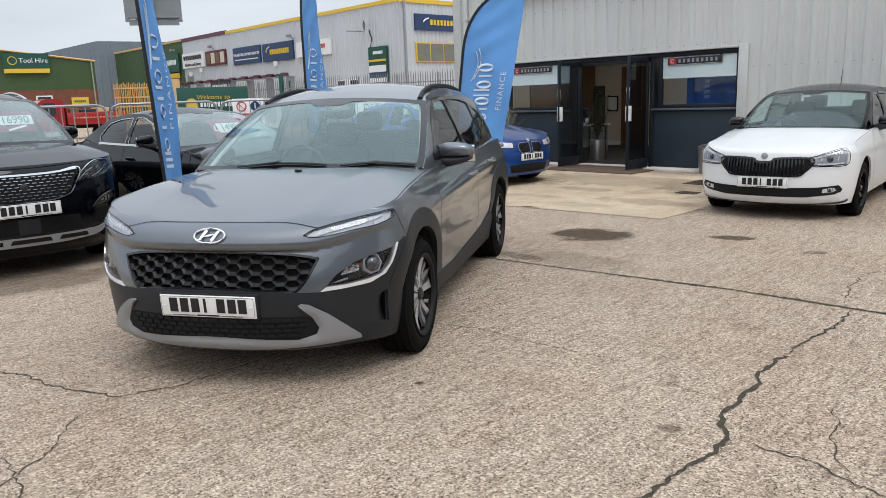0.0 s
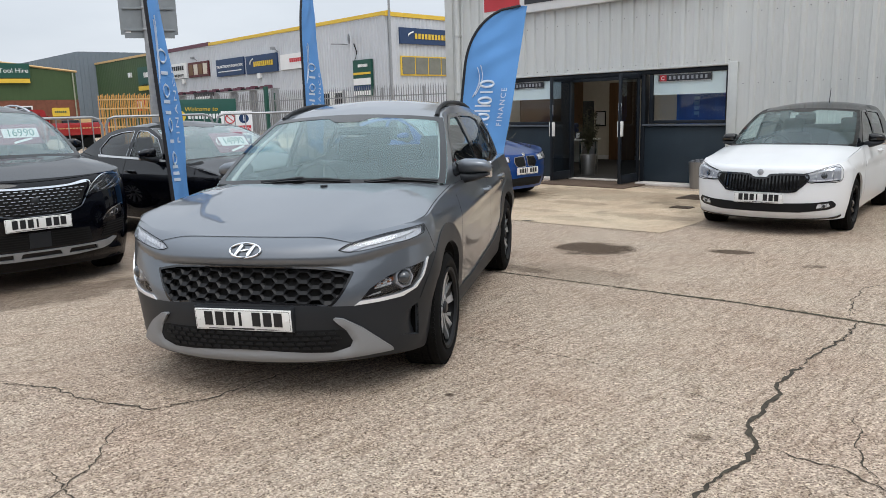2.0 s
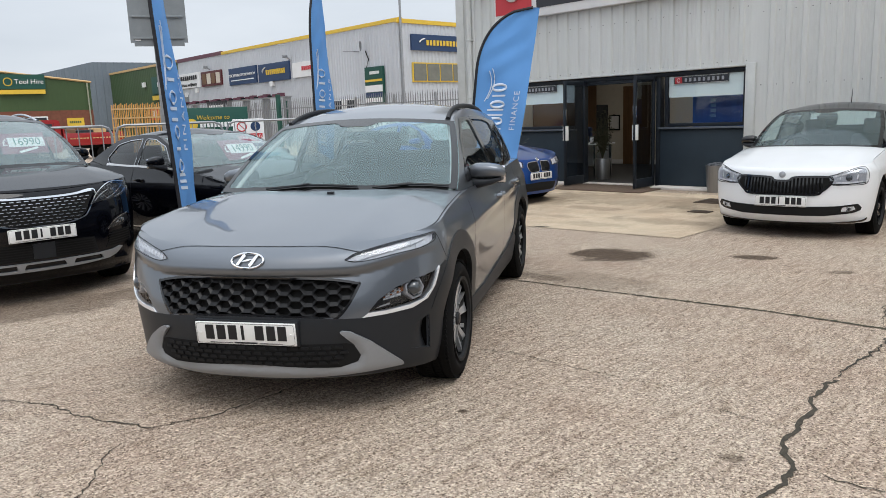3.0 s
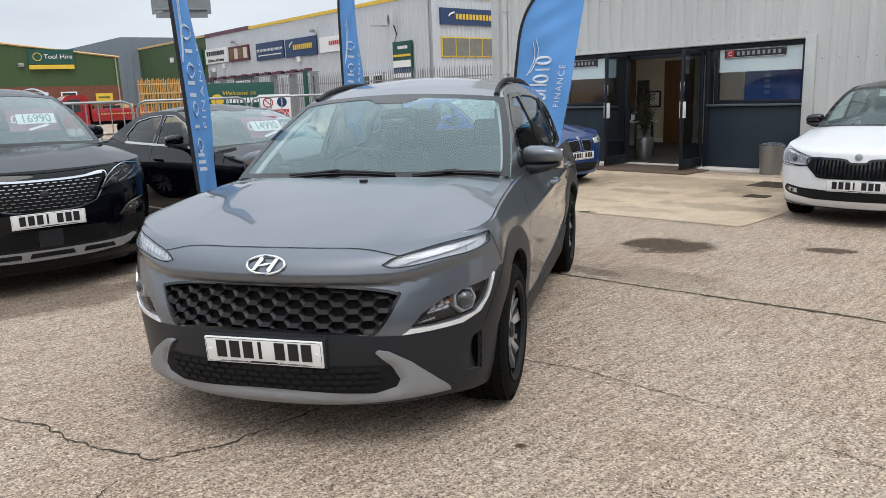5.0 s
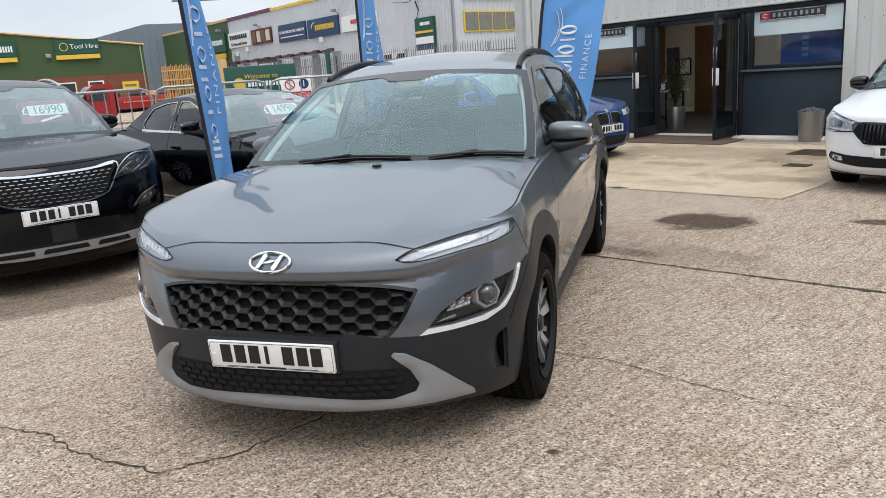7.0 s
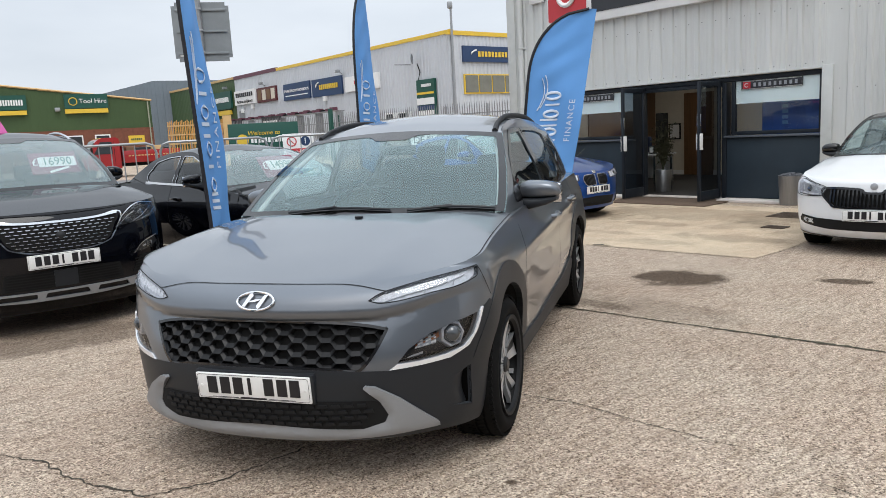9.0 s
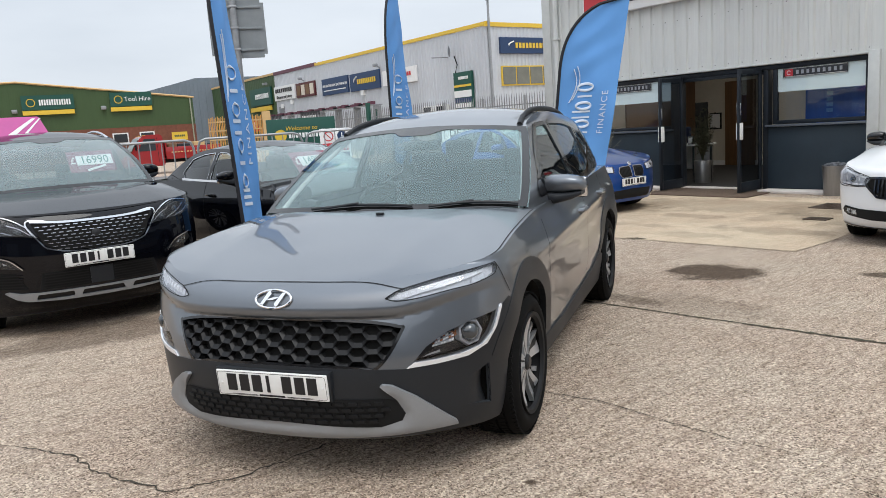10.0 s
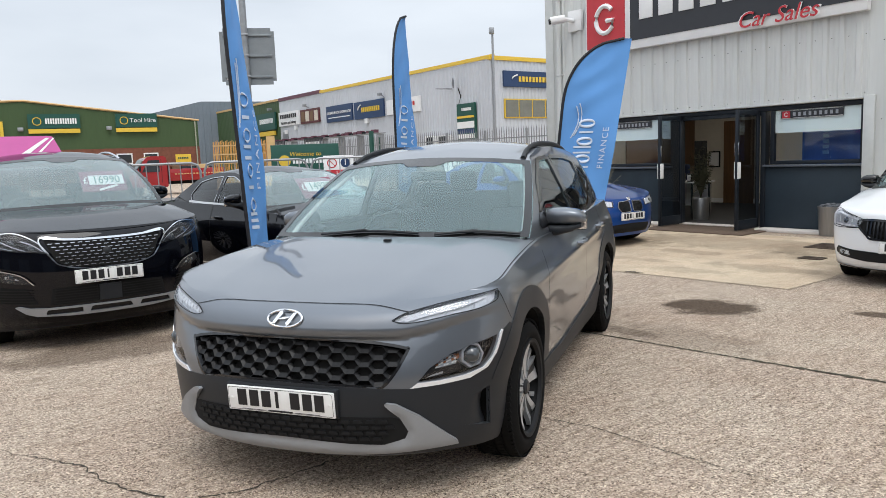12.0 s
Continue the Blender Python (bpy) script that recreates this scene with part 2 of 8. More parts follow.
def normal_of(surf, u, v, e=0.004):
    a, b = surf(u + e, v) - surf(u - e, v), surf(u, v + e) - surf(u, v - e)
    return a.cross(b).normalized()


def patch(loops, surf, cell=0.05, off=0.0, thick=0.0, out=None, mirror=False, shape=None):
    """A piece of a curved surface inside 2D outlines (the first the rim, others holes), lifted by off, with turned-in edges of depth thick.
    out: a rough outward direction. shape(u, v): extra lift. Returns a mesh."""
    bm = bmesh.new()
    for loop in loops:
        vs = [bm.verts.new((p[0], p[1], 0)) for p in loop]
        for i in range(len(vs)):
            bm.edges.new((vs[i - 1], vs[i]))
    bmesh.ops.triangle_fill(bm, use_beauty=True, use_dissolve=False, edges=bm.edges[:], normal=(0, 0, 1))
    us = [v.co.x for v in bm.verts]
    vs = [v.co.y for v in bm.verts]
    cu, cv = cell if isinstance(cell, tuple) else (cell, cell)
    for lo, hi, step, no in ((min(us), max(us), cu, (1, 0, 0)), (min(vs), max(vs), cv, (0, 1, 0))):
        k = math.ceil((lo + 1e-4) / step)
        while k * step < hi - 1e-4:
            bmesh.ops.bisect_plane(bm, geom=bm.verts[:] + bm.edges[:] + bm.faces[:], dist=1e-5, plane_co=Vector(no) * (k * step), plane_no=no)
            k += 1
    sx = -1 if mirror else 1
    bm.verts.ensure_lookup_table()
    pos, nor = [], []
    for v in bm.verts:
        u, w = v.co.x, v.co.y
        n = normal_of(surf, u, w)
        if out is not None and n.dot(out(u, w) if callable(out) else Vector(out)) < 0:
            n = -n
        p = surf(u, w) + n * (off + (shape(u, w) if shape else 0))
        pos.append(Vector((p.x * sx, p.y, p.z)))
        nor.append(Vector((n.x * sx, n.y, n.z)))
    if shape:
        nor = None
    faces = []
    for f in bm.faces:
        idx = [v.index for v in f.verts]
        if len(idx) < 3:
            continue
        a, b, c = (pos[i] for i in idx[:3])
        cr = Vector((0, 0, 0))
        for i in range(1, len(idx) - 1):
            cr += (pos[idx[i]] - pos[idx[0]]).cross(pos[idx[i + 1]] - pos[idx[0]])
        ref = nor[idx[0]] if nor else None
        if ref is None:
            u, w = f.verts[0].co.x, f.verts[0].co.y
            n = normal_of(surf, u, w)
            if out is not None and n.dot(out(u, w) if callable(out) else Vector(out)) < 0:
                n = -n
            ref = Vector((n.x * sx, n.y, n.z))
        faces.append(idx if cr.dot(ref) > 0 else idx[::-1])
    if thick:
        base = [n for n in nor] if nor else None
        for e in bm.edges:
            if len(e.link_faces) == 1:
                i, j = e.verts[0].index, e.verts[1].index
                k = len(pos)
                ni = base[i] if base else normal_of(surf, *e.verts[0].co.xy)
                nj = base[j] if base else normal_of(surf, *e.verts[1].co.xy)
                if not base:
                    for q, vv in ((ni, e.verts[0]), (nj, e.verts[1])):
                        if out is not None and q.dot(out(*vv.co.xy) if callable(out) else Vector(out)) < 0:
                            q.negate()
                        q.x *= sx
                pos += [pos[i].copy(), pos[j].copy(), pos[j] - nj * thick, pos[i] - ni * thick]
                c = e.link_faces[0].calc_center_median()
                side = (pos[k + 1] - pos[k]).cross(pos[k + 3] - pos[k]).normalized()
                inward = surf(c.x, c.y)
                inward = Vector((inward.x * sx, inward.y, inward.z)) - pos[k]
                fl = side.dot(inward) > 0
                if fl:
                    side = -side
                faces.append([k, k + 3, k + 2, k + 1] if fl else [k, k + 1, k + 2, k + 3])
                if nor:
                    nor += [side] * 4
    bm.free()
    me = bpy.data.meshes.new("patch")
    me.from_pydata(pos, [], faces)
    me.polygons.foreach_set("use_smooth", [True] * len(me.polygons))
    if nor:
        me.normals_split_custom_set_from_vertices(nor)
    me.update()
    return me


def ribbon(points, surf, width, off=0.0015, mirror=False, out=None):
    """A narrow strip along a line of (u, v) on a surface, as a seam or a trim."""
    P = [surf(*p) for p in points]
    N = []
    for p in points:
        n = normal_of(surf, *p)
        if out is not None and n.dot(Vector(out)) < 0:
            n = -n
        N.append(n)
    sx = -1 if mirror else 1
    pos, nor, faces = [], [], []
    for i, p in enumerate(P):
        d = (P[min(i + 1, len(P) - 1)] - P[max(i - 1, 0)]).normalized()
        s = d.cross(N[i]).normalized() * (width / 2)
        for q in (p - s + N[i] * off, p + s + N[i] * off):
            pos.append((q.x * sx, q.y, q.z))
            nor.append((N[i].x * sx, N[i].y, N[i].z))
        if i:
            k = 2 * i
            faces.append((k - 2, k - 1, k + 1, k) if not mirror else (k - 2, k, k + 1, k - 1))
    me = bpy.data.meshes.new("ribbon")
    me.from_pydata(pos, [], faces)
    me.polygons.foreach_set("use_smooth", [True] * len(me.polygons))
    me.normals_split_custom_set_from_vertices(nor)
    return me


def grid(fn, nu, nv, out=None):
    """A mesh of fn(u, v), u and v from 0 to 1."""
    pos = [fn(i / nu, j / nv) for j in range(nv + 1) for i in range(nu + 1)]
    faces = []
    for j in range(nv):
        for i in range(nu):
            k = j * (nu + 1) + i
            faces.append((k, k + 1, k + nu + 2, k + nu + 1))
    if out is not None:
        m = (nv // 2) * (nu + 1) + nu // 2
        n = (pos[m + 1] - pos[m]).cross(pos[m + nu + 1] - pos[m])
        if n.dot(Vector(out)) < 0:
            faces = [f[::-1] for f in faces]
    me = bpy.data.meshes.new("grid")
    me.from_pydata(pos, [], faces)
    me.polygons.foreach_set("use_smooth", [True] * len(me.polygons))
    me.update()
    return me


def coons(c0, c1, d0, d1):
    """A surface that spans four border curves."""
    p00, p10, p01, p11 = c0(0), c0(1), c1(0), c1(1)

    def f(u, v):
        u, v = min(max(u, 0), 1), min(max(v, 0), 1)
        return (c0(u) * (1 - v) + c1(u) * v + d0(v) * (1 - u) + d1(v) * u
                - (p00 * (1 - u) * (1 - v) + p10 * u * (1 - v) + p01 * (1 - u) * v + p11 * u * v))
    return f


def along(points):
    """A function of 0 to 1 along a smooth line of points, by length."""
    P = polyline(points, 12)
    acc = [0.0]
    for a, b in zip(P, P[1:]):
        acc.append(acc[-1] + (b - a).length)

    def f(t):
        d = min(max(t, 0), 1) * acc[-1]
        lo = 0
        while lo < len(acc) - 2 and acc[lo + 1] < d:
            lo += 1
        k = (d - acc[lo]) / max(acc[lo + 1] - acc[lo], 1e-9)
        return P[lo].lerp(P[lo + 1], k)
    return f


def flat_text(name, words, size, m, material, parent=None, depth=0.002, align="CENTER", shear=0.0, space=1.0):
    """Raised lettering with the built-in font, as a mesh."""
    cu = bpy.data.curves.new(name, "FONT")
    cu.body, cu.size, cu.align_x, cu.align_y, cu.extrude, cu.shear, cu.space_character = words, size, align, "CENTER", depth, shear, space
    cu.resolution_u = 3
    tmp = bpy.data.objects.new(name, cu)
    me = bpy.data.meshes.new_from_object(tmp)
    bpy.data.objects.remove(tmp)
    letters(me, material, parent, m)


def letters(me, material, parent, m=None):
    """Splits a mesh of lettering into one object a letter; a dot stays with its stem."""
    bm = bmesh.new()
    bm.from_mesh(me)
    left, isles = set(bm.verts), []
    while left:
        todo, isle = [next(iter(left))], set()
        while todo:
            v = todo.pop()
            if v not in isle:
                isle.add(v)
                todo += [e.other_vert(v) for e in v.link_edges]
        left -= isle
        isles.append(isle)
    isles.sort(key=lambda s: -len(s))
    groups = []
    for isle in isles:
        c = sum((v.co.x for v in isle)) / len(isle)
        for g in groups:
            if m is not None and min(v.co.x for v in g) < c < max(v.co.x for v in g):
                g |= isle
                break
        else:
            groups.append(set(isle))
    for g in sorted(groups, key=lambda s: min(v.index for v in s)):
        index = {v: i for i, v in enumerate(sorted(g, key=lambda v: v.index))}
        mesh = bpy.data.meshes.new("letter")
        mesh.from_pydata([tuple(v.co) for v in index], [], [[index[v] for v in f.verts] for f in bm.faces if f.verts[0] in g])
        ob = link("letter", mesh, material, parent)
        if m is not None:
            ob.matrix_local = m
    bm.free()
# ---- the setting ----
def node(nt, kind, **kw):
    n = nt.nodes.new(kind)
    for k, v in kw.items():
        n.inputs[k].default_value = v
    return n


def math_node(nt, op, a, b=None, c=None, clamp=False):
    n = nt.nodes.new("ShaderNodeMath")
    n.operation, n.use_clamp = op, clamp
    for i, v in enumerate((a, b, c)):
        if v is None:
            continue
        if isinstance(v, (int, float)):
            n.inputs[i].default_value = v
        else:
            nt.links.new(v, n.inputs[i])
    return n.outputs[0]


def concrete(name, base, pebble, stains_and_shade=(), grain=1.0):
    """Worn concrete: cement matrix, exposed pebbles, tamped ridges, broad dirt, oil staining and painted shade with
    ragged rims.
    """
    m = bpy.data.materials.new(name)
    m.use_nodes = True
    nt = m.node_tree
    b = nt.nodes["Principled BSDF"]
    tc = nt.nodes.new("ShaderNodeTexCoord")
    P = tc.outputs["Object"]
    big = node(nt, "ShaderNodeTexNoise", Scale=0.35, Detail=5.0)
    mid = node(nt, "ShaderNodeTexNoise", Scale=2.6, Detail=6.0, Roughness=0.65)
    fine = node(nt, "ShaderNodeTexNoise", Scale=45.0, Detail=4.0, Roughness=0.7)
    tilt = node(nt, "ShaderNodeMapping", Rotation=(0, 0, radians(-45)), Scale=(1, 9, 1))
    tilt.vector_type = "TEXTURE"
    ridge = node(nt, "ShaderNodeTexNoise", Scale=34.0, Detail=4.0, Roughness=0.6)
    nt.links.new(P, tilt.inputs["Vector"])
    nt.links.new(tilt.outputs[0], ridge.inputs["Vector"])
    # a wandering position makes stones and pits irregular
    wob = node(nt, "ShaderNodeTexNoise", Scale=150.0, Detail=3.0)
    shift = nt.nodes.new("ShaderNodeVectorMath")
    shift.operation = "MULTIPLY_ADD"
    shift.inputs[1].default_value = (0.012, 0.012, 0.0)
    nt.links.new(wob.outputs["Color"], shift.inputs[0])
    nt.links.new(P, shift.inputs[2])
    grit = node(nt, "ShaderNodeTexVoronoi", Scale=120.0)
    pits = node(nt, "ShaderNodeTexVoronoi", Scale=108.0)
    chips = node(nt, "ShaderNodeTexVoronoi", Scale=52.0)
    for n in (grit, pits, chips):
        nt.links.new(shift.outputs[0], n.inputs["Vector"])
    for n in (big, mid, fine, wob):
        nt.links.new(P, n.inputs["Vector"])

    def random_of(tex, k):
        sep = nt.nodes.new("ShaderNodeSeparateColor")
        nt.links.new(tex.outputs["Color"], sep.inputs[0])
        return sep.outputs[k]

    def ranged(value, a0, a1, b0, b1):
        r = nt.nodes.new("ShaderNodeMapRange")
        for i, x in enumerate((a0, a1, b0, b1)):
            r.inputs[i + 1].default_value = x
        nt.links.new(value, r.inputs[0])
        return r.outputs[0]

    def mixed(fac, under, over, kind="MIX"):
        mx = nt.nodes.new("ShaderNodeMixRGB")
        mx.blend_type = kind
        nt.links.new(fac, mx.inputs["Fac"])
        nt.links.new(under, mx.inputs[1])
        if isinstance(over, tuple):
            mx.inputs[2].default_value = (*over, 1)
        else:
            nt.links.new(over, mx.inputs[2])
        return mx.outputs[0]

    # cement matrix
    ramp = nt.nodes.new("ShaderNodeValToRGB")
    e = ramp.color_ramp.elements
    e[0].position, e[0].color = 0.32, (*[c * 0.74 for c in base], 1)
    e[1].position, e[1].color = 0.68, (*[c * 1.24 for c in base], 1)
    nt.links.new(math_node(nt, "MULTIPLY_ADD", mid.outputs["Fac"], 0.6, math_node(nt, "MULTIPLY", big.outputs["Fac"], 0.4)), ramp.inputs["Fac"])
    # exposed stones, each with its own tone
    tone = nt.nodes.new("ShaderNodeValToRGB")
    t = tone.color_ramp.elements
    t[0].position, t[0].color = 0.0, (*[c * 0.30 for c in pebble], 1)
    t[1].position, t[1].color = 1.0, (*[min(c * 2.15, 0.88) for c in pebble], 1)
    k = tone.color_ramp.elements.new(0.5)
    k.color = (*pebble, 1)
    nt.links.new(random_of(grit, 0), tone.inputs["Fac"])
    top = mixed(math_node(nt, "MULTIPLY", ranged(fine.outputs["Fac"], 0.35, 0.6, 0.25, 0.85), grain), ramp.outputs[0], tone.outputs[0])
    # long tamping ridges collect dirt
    top = mixed(ranged(ridge.outputs["Fac"], 0.47, 0.66, 0.0, 0.62 * grain), top, (0.55, 0.5, 0.44), "MULTIPLY")
    # pits where stones have come out, more of them in worn patches
    wear = math_node(nt, "MULTIPLY_ADD", mid.outputs["Fac"], 0.5, -0.25)
    holes = []
    for tex, least, size in ((pits, 0.24, 0.72), (chips, 0.62, 0.70)):
        r = math_node(nt, "MULTIPLY", math_node(nt, "SUBTRACT", math_node(nt, "ADD", random_of(tex, 1), wear), least), size)
        holes.append(ranged(math_node(nt, "SUBTRACT", r, tex.outputs["Distance"]), -0.06, 0.05, 0.0, 1.0))
    hole = math_node(nt, "MAXIMUM", holes[0], holes[1])
    top = mixed(math_node(nt, "MULTIPLY", hole, 0.9 * grain), top, (0.27, 0.23, 0.20), "MULTIPLY")
    # pale bare stones
    pale = ranged(math_node(nt, "SUBTRACT", math_node(nt, "MULTIPLY", math_node(nt, "SUBTRACT", random_of(pits, 2), 0.62), 0.8), pits.outputs["Distance"]), -0.06, 0.04, 0.0, 0.7 * grain)
    lm = nt.nodes.new("ShaderNodeMixRGB")
    nt.links.new(pale, lm.inputs["Fac"])
    nt.links.new(top, lm.inputs[1])
    lm.inputs[2].default_value = (*[min(c * 1.75, 0.85) for c in base], 1)
    # patches of redder and greyer wear
    hue = node(nt, "ShaderNodeTexNoise", Scale=0.8, Detail=4.0, Roughness=0.6)
    nt.links.new(P, hue.inputs["Vector"])
    hr = nt.nodes.new("ShaderNodeValToRGB")
    hr.color_ramp.elements[0].position, hr.color_ramp.elements[0].color = 0.38, (1.06, 1.04, 1.01, 1)
    hr.color_ramp.elements[1].position, hr.color_ramp.elements[1].color = 0.66, (0.96, 0.885, 0.84, 1)
    nt.links.new(hue.outputs["Fac"], hr.inputs["Fac"])
    hm = nt.nodes.new("ShaderNodeMixRGB")
    hm.blend_type = "MULTIPLY"
    hm.inputs["Fac"].default_value = 1.0
    nt.links.new(lm.outputs[0], hm.inputs[1])
    nt.links.new(hr.outputs[0], hm.inputs[2])
    colour = hm.outputs[0]
    xyz = nt.nodes.new("ShaderNodeSeparateXYZ")
    nt.links.new(P, xyz.inputs[0])
    for cx, cy, rx, ry, ang, dark in stains_and_shade:
        ca, sa = math.cos(radians(ang)), math.sin(radians(ang))
        dx, dy = math_node(nt, "SUBTRACT", xyz.outputs["X"], cx), math_node(nt, "SUBTRACT", xyz.outputs["Y"], cy)
        u = math_node(nt, "DIVIDE", math_node(nt, "MULTIPLY_ADD", dx, ca, math_node(nt, "MULTIPLY", dy, sa)), rx)
        v = math_node(nt, "DIVIDE", math_node(nt, "MULTIPLY_ADD", dy, ca, math_node(nt, "MULTIPLY", dx, -sa)), ry)
        r = math_node(nt, "SQRT", math_node(nt, "ADD", math_node(nt, "MULTIPLY", u, u), math_node(nt, "MULTIPLY", v, v)))
        r = math_node(nt, "ADD", r, math_node(nt, "MULTIPLY_ADD", mid.outputs["Fac"], 2.0, -1.0))
        r = math_node(nt, "ADD", r, math_node(nt, "MULTIPLY_ADD", fine.outputs["Fac"], 0.8, -0.4))
        f = nt.nodes.new("ShaderNodeMapRange")
        f.inputs[1].default_value, f.inputs[2].default_value, f.inputs[3].default_value, f.inputs[4].default_value = 0.72, 1.12, dark, 0.0
        nt.links.new(r, f.inputs[0])
        mx = nt.nodes.new("ShaderNodeMixRGB")
        mx.blend_type = "MULTIPLY"
        nt.links.new(f.outputs[0], mx.inputs["Fac"])
        nt.links.new(colour, mx.inputs[1])
        mx.inputs[2].default_value = (0.175, 0.145, 0.115, 1)
        colour = mx.outputs[0]
    nt.links.new(colour, b.inputs["Base Color"])
    b.inputs["Roughness"].default_value = 0.88
    b.inputs["Specular IOR Level"].default_value = 0.3
    hgt = math_node(nt, "MULTIPLY_ADD", hole, -0.55 * grain, math_node(nt, "MULTIPLY_ADD", grit.outputs["Distance"], -0.45, math_node(nt, "MULTIPLY_ADD", fine.outputs["Fac"], 0.6, math_node(nt, "MULTIPLY", ridge.outputs["Fac"], 0.8))))
    bp = node(nt, "ShaderNodeBump", Strength=1.0, Distance=0.012)
    nt.links.new(hgt, bp.inputs["Height"])
    nt.links.new(bp.outputs[0], b.inputs["Normal"])
    return m


# first patch: dirt deepened by painted shade below the black SUV's nose
GROUND = concrete("exposed_concrete", (0.478, 0.386, 0.310), (0.458, 0.370, 0.298), [(-3.45, 6.15, 1.0, 0.42, 37, 0.55), (1.43, 7.51, 0.43, 0.36, -20, 0.95), (2.74, 7.06, 0.22, 0.11, -25, 0.9), (1.05, 6.35, 0.6, 0.3, -40, 0.25), (3.15, 6.3, 0.10, 0.06, 0, 0.6),
                                                                                         (0.95, 3.0, 0.05, 0.04, 0, 0.6), (1.95, 8.9, 0.5, 0.16, -40, 0.3), (2.6, 10.9, 1.2, 0.35, -45, 0.28), (0.6, 6.6, 0.35, 0.1, -40, 0.4), (-2.3, 5.6, 0.25, 0.1, 20, 0.7), (-0.15, 3.6, 0.035, 0.03, 0, 0.9)])
SLAB = concrete("smooth_concrete_slab", (0.60, 0.49, 0.36), (0.56, 0.46, 0.34), [(2.6, 9.6, 0.7, 0.25, -40, 0.3), (1.6, 9.6, 0.5, 0.2, -30, 0.2), (2.0, 11.2, 0.6, 0.2, -45, 0.3), (1.2, 10.6, 0.8, 0.12, -40, 0.2), (3.0, 10.6, 0.5, 0.3, 20, 0.25), (2.9, 12.0, 2.4, 0.7, -45, 0.34), (0.9, 12.8, 1.3, 0.6, -45, 0.3), (3.6, 10.4, 0.5, 1.2, 5, 0.25)], 0.32)
bm = bmesh.new()
bmesh.ops.create_grid(bm, x_segments=2, y_segments=2, size=700)
ground = part("ground", bm, GROUND, smooth=0)
tagged(ground, "weathered exposed-aggregate concrete forecourt with cracks, oil staining and painted shade under the black SUV", "ground", kind="structure")


def flat_shape(name, pts, z, material, label, category, kind="structure"):
    bm = bmesh.new()
    bm.faces.new([bm.verts.new((x, y, z)) for x, y in pts])
    bmesh.ops.recalc_face_normals(bm, faces=bm.faces[:])
    if bm.faces[0].normal.z < 0:
        bmesh.ops.reverse_faces(bm, faces=bm.faces[:])
    return tagged(part(name, bm, material, smooth=0), label, category, kind=kind)


def ragged(pts, amp, step, seed):
    """Line points with small sideways wander."""
    rnd = random.Random(seed)
    P = [Vector((x, y, 0)) for x, y in pts]
    out, drift = [], 0.0
    for a, b in zip(P, P[1:]):
        n = max(1, int((b - a).length / step))
        side = Vector((-(b - a).y, (b - a).x, 0)).normalized()
        for k in range(n):
            drift = drift * 0.55 + rnd.uniform(-amp, amp) * 0.75
            out.append(a.lerp(b, k / n) + side * drift)
    out.append(P[-1])
    return out


def crack(pts, width, seed, amp=0.019, material=None, taper=True, z=0.004, name="ground_crack", label="dark dirt-filled crack in the concrete"):
    """A thin ragged strip of dirt lying in a crack, wider and narrower along its way."""
    rnd = random.Random(seed)
    P = ragged(pts, amp, 0.028, seed)
    bm = bmesh.new()
    rows = []
    for i, p in enumerate(P):
        d = (P[min(i + 1, len(P) - 1)] - P[max(i - 1, 0)]).normalized()
        s = Vector((-d.y, d.x, 0))
        f = i / max(1, len(P) - 1)
        w = width * rnd.uniform(0.35, 1.2) * (min(1, 4 * f + 0.15, 4 * (1 - f) + 0.15) if taper else 1)
        rows.append((bm.verts.new(p - s * w / 2 + Vector((0, 0, z))), bm.verts.new(p + s * w / 2 * rnd.uniform(0.5, 1.3) + Vector((0, 0, z)))))
    for A, B in zip(rows, rows[1:]):
        bm.faces.new((A[0], A[1], B[1], B[0]))
    bmesh.ops.recalc_face_normals(bm, faces=bm.faces[:])
    for f in bm.faces:
        if f.normal.z < 0:
            f.normal_flip()
    return tagged(part(name, bm, material or DIRT, smooth=0), label, "crack", kind="structure")


DIRT = mat("crack_dirt", (0.05, 0.042, 0.030), 0.95, var=0.5, scale=30, bump=0.004, fine=200)
MOSS = mat("mossy_joint", (0.06, 0.052, 0.032), 0.95, var=0.5, scale=18, bump=0.004, fine=200)
crack([(2.60, 4.66), (2.39, 4.38), (2.08, 4.09), (1.79, 3.83)], 0.018, 1)
crack([(1.79, 3.83), (1.57, 3.60), (1.43, 3.36), (1.29, 3.21), (1.17, 3.05), (1.14, 2.92), (1.02, 2.76), (0.86, 2.64), (0.68, 2.46), (0.35, 2.25), (-0.2, 2.05)], 0.027, 2, taper=False)
crack([(1.14, 2.92), (1.27, 2.79), (1.39, 2.67), (1.45, 2.5), (1.7, 2.2)], 0.008, 3)
crack([(1.75, 3.2), (1.62, 2.95), (1.5, 2.75), (1.45, 2.5)], 0.006, 4)
crack([(2.57, 4.66), (2.83, 5.15), (3.14, 5.5), (3.5, 5.6)], 0.010, 5)
crack([(-2.9, 4.05), (-2.35, 3.89), (-2.13, 3.74), (-1.92, 3.62), (-1.67, 3.53), (-1.41, 3.66), (-1.23, 3.84), (-1.10, 3.99), (-0.8, 4.3)], 0.011, 6)
crack([(-1.67, 3.53), (-1.74, 3.29), (-1.70, 2.9), (-1.72, 2.72), (-1.9, 2.3)], 0.008, 7)
crack([(-1.5, 2.3), (-1.66, 2.68), (-1.9, 2.95)], 0.008, 17)
crack([(-0.35, 4.66), (-0.07, 4.60), (0.21, 4.45), (0.48, 4.18), (0.75, 3.95), (0.97, 3.80)], 0.0075, 8, 0.008)
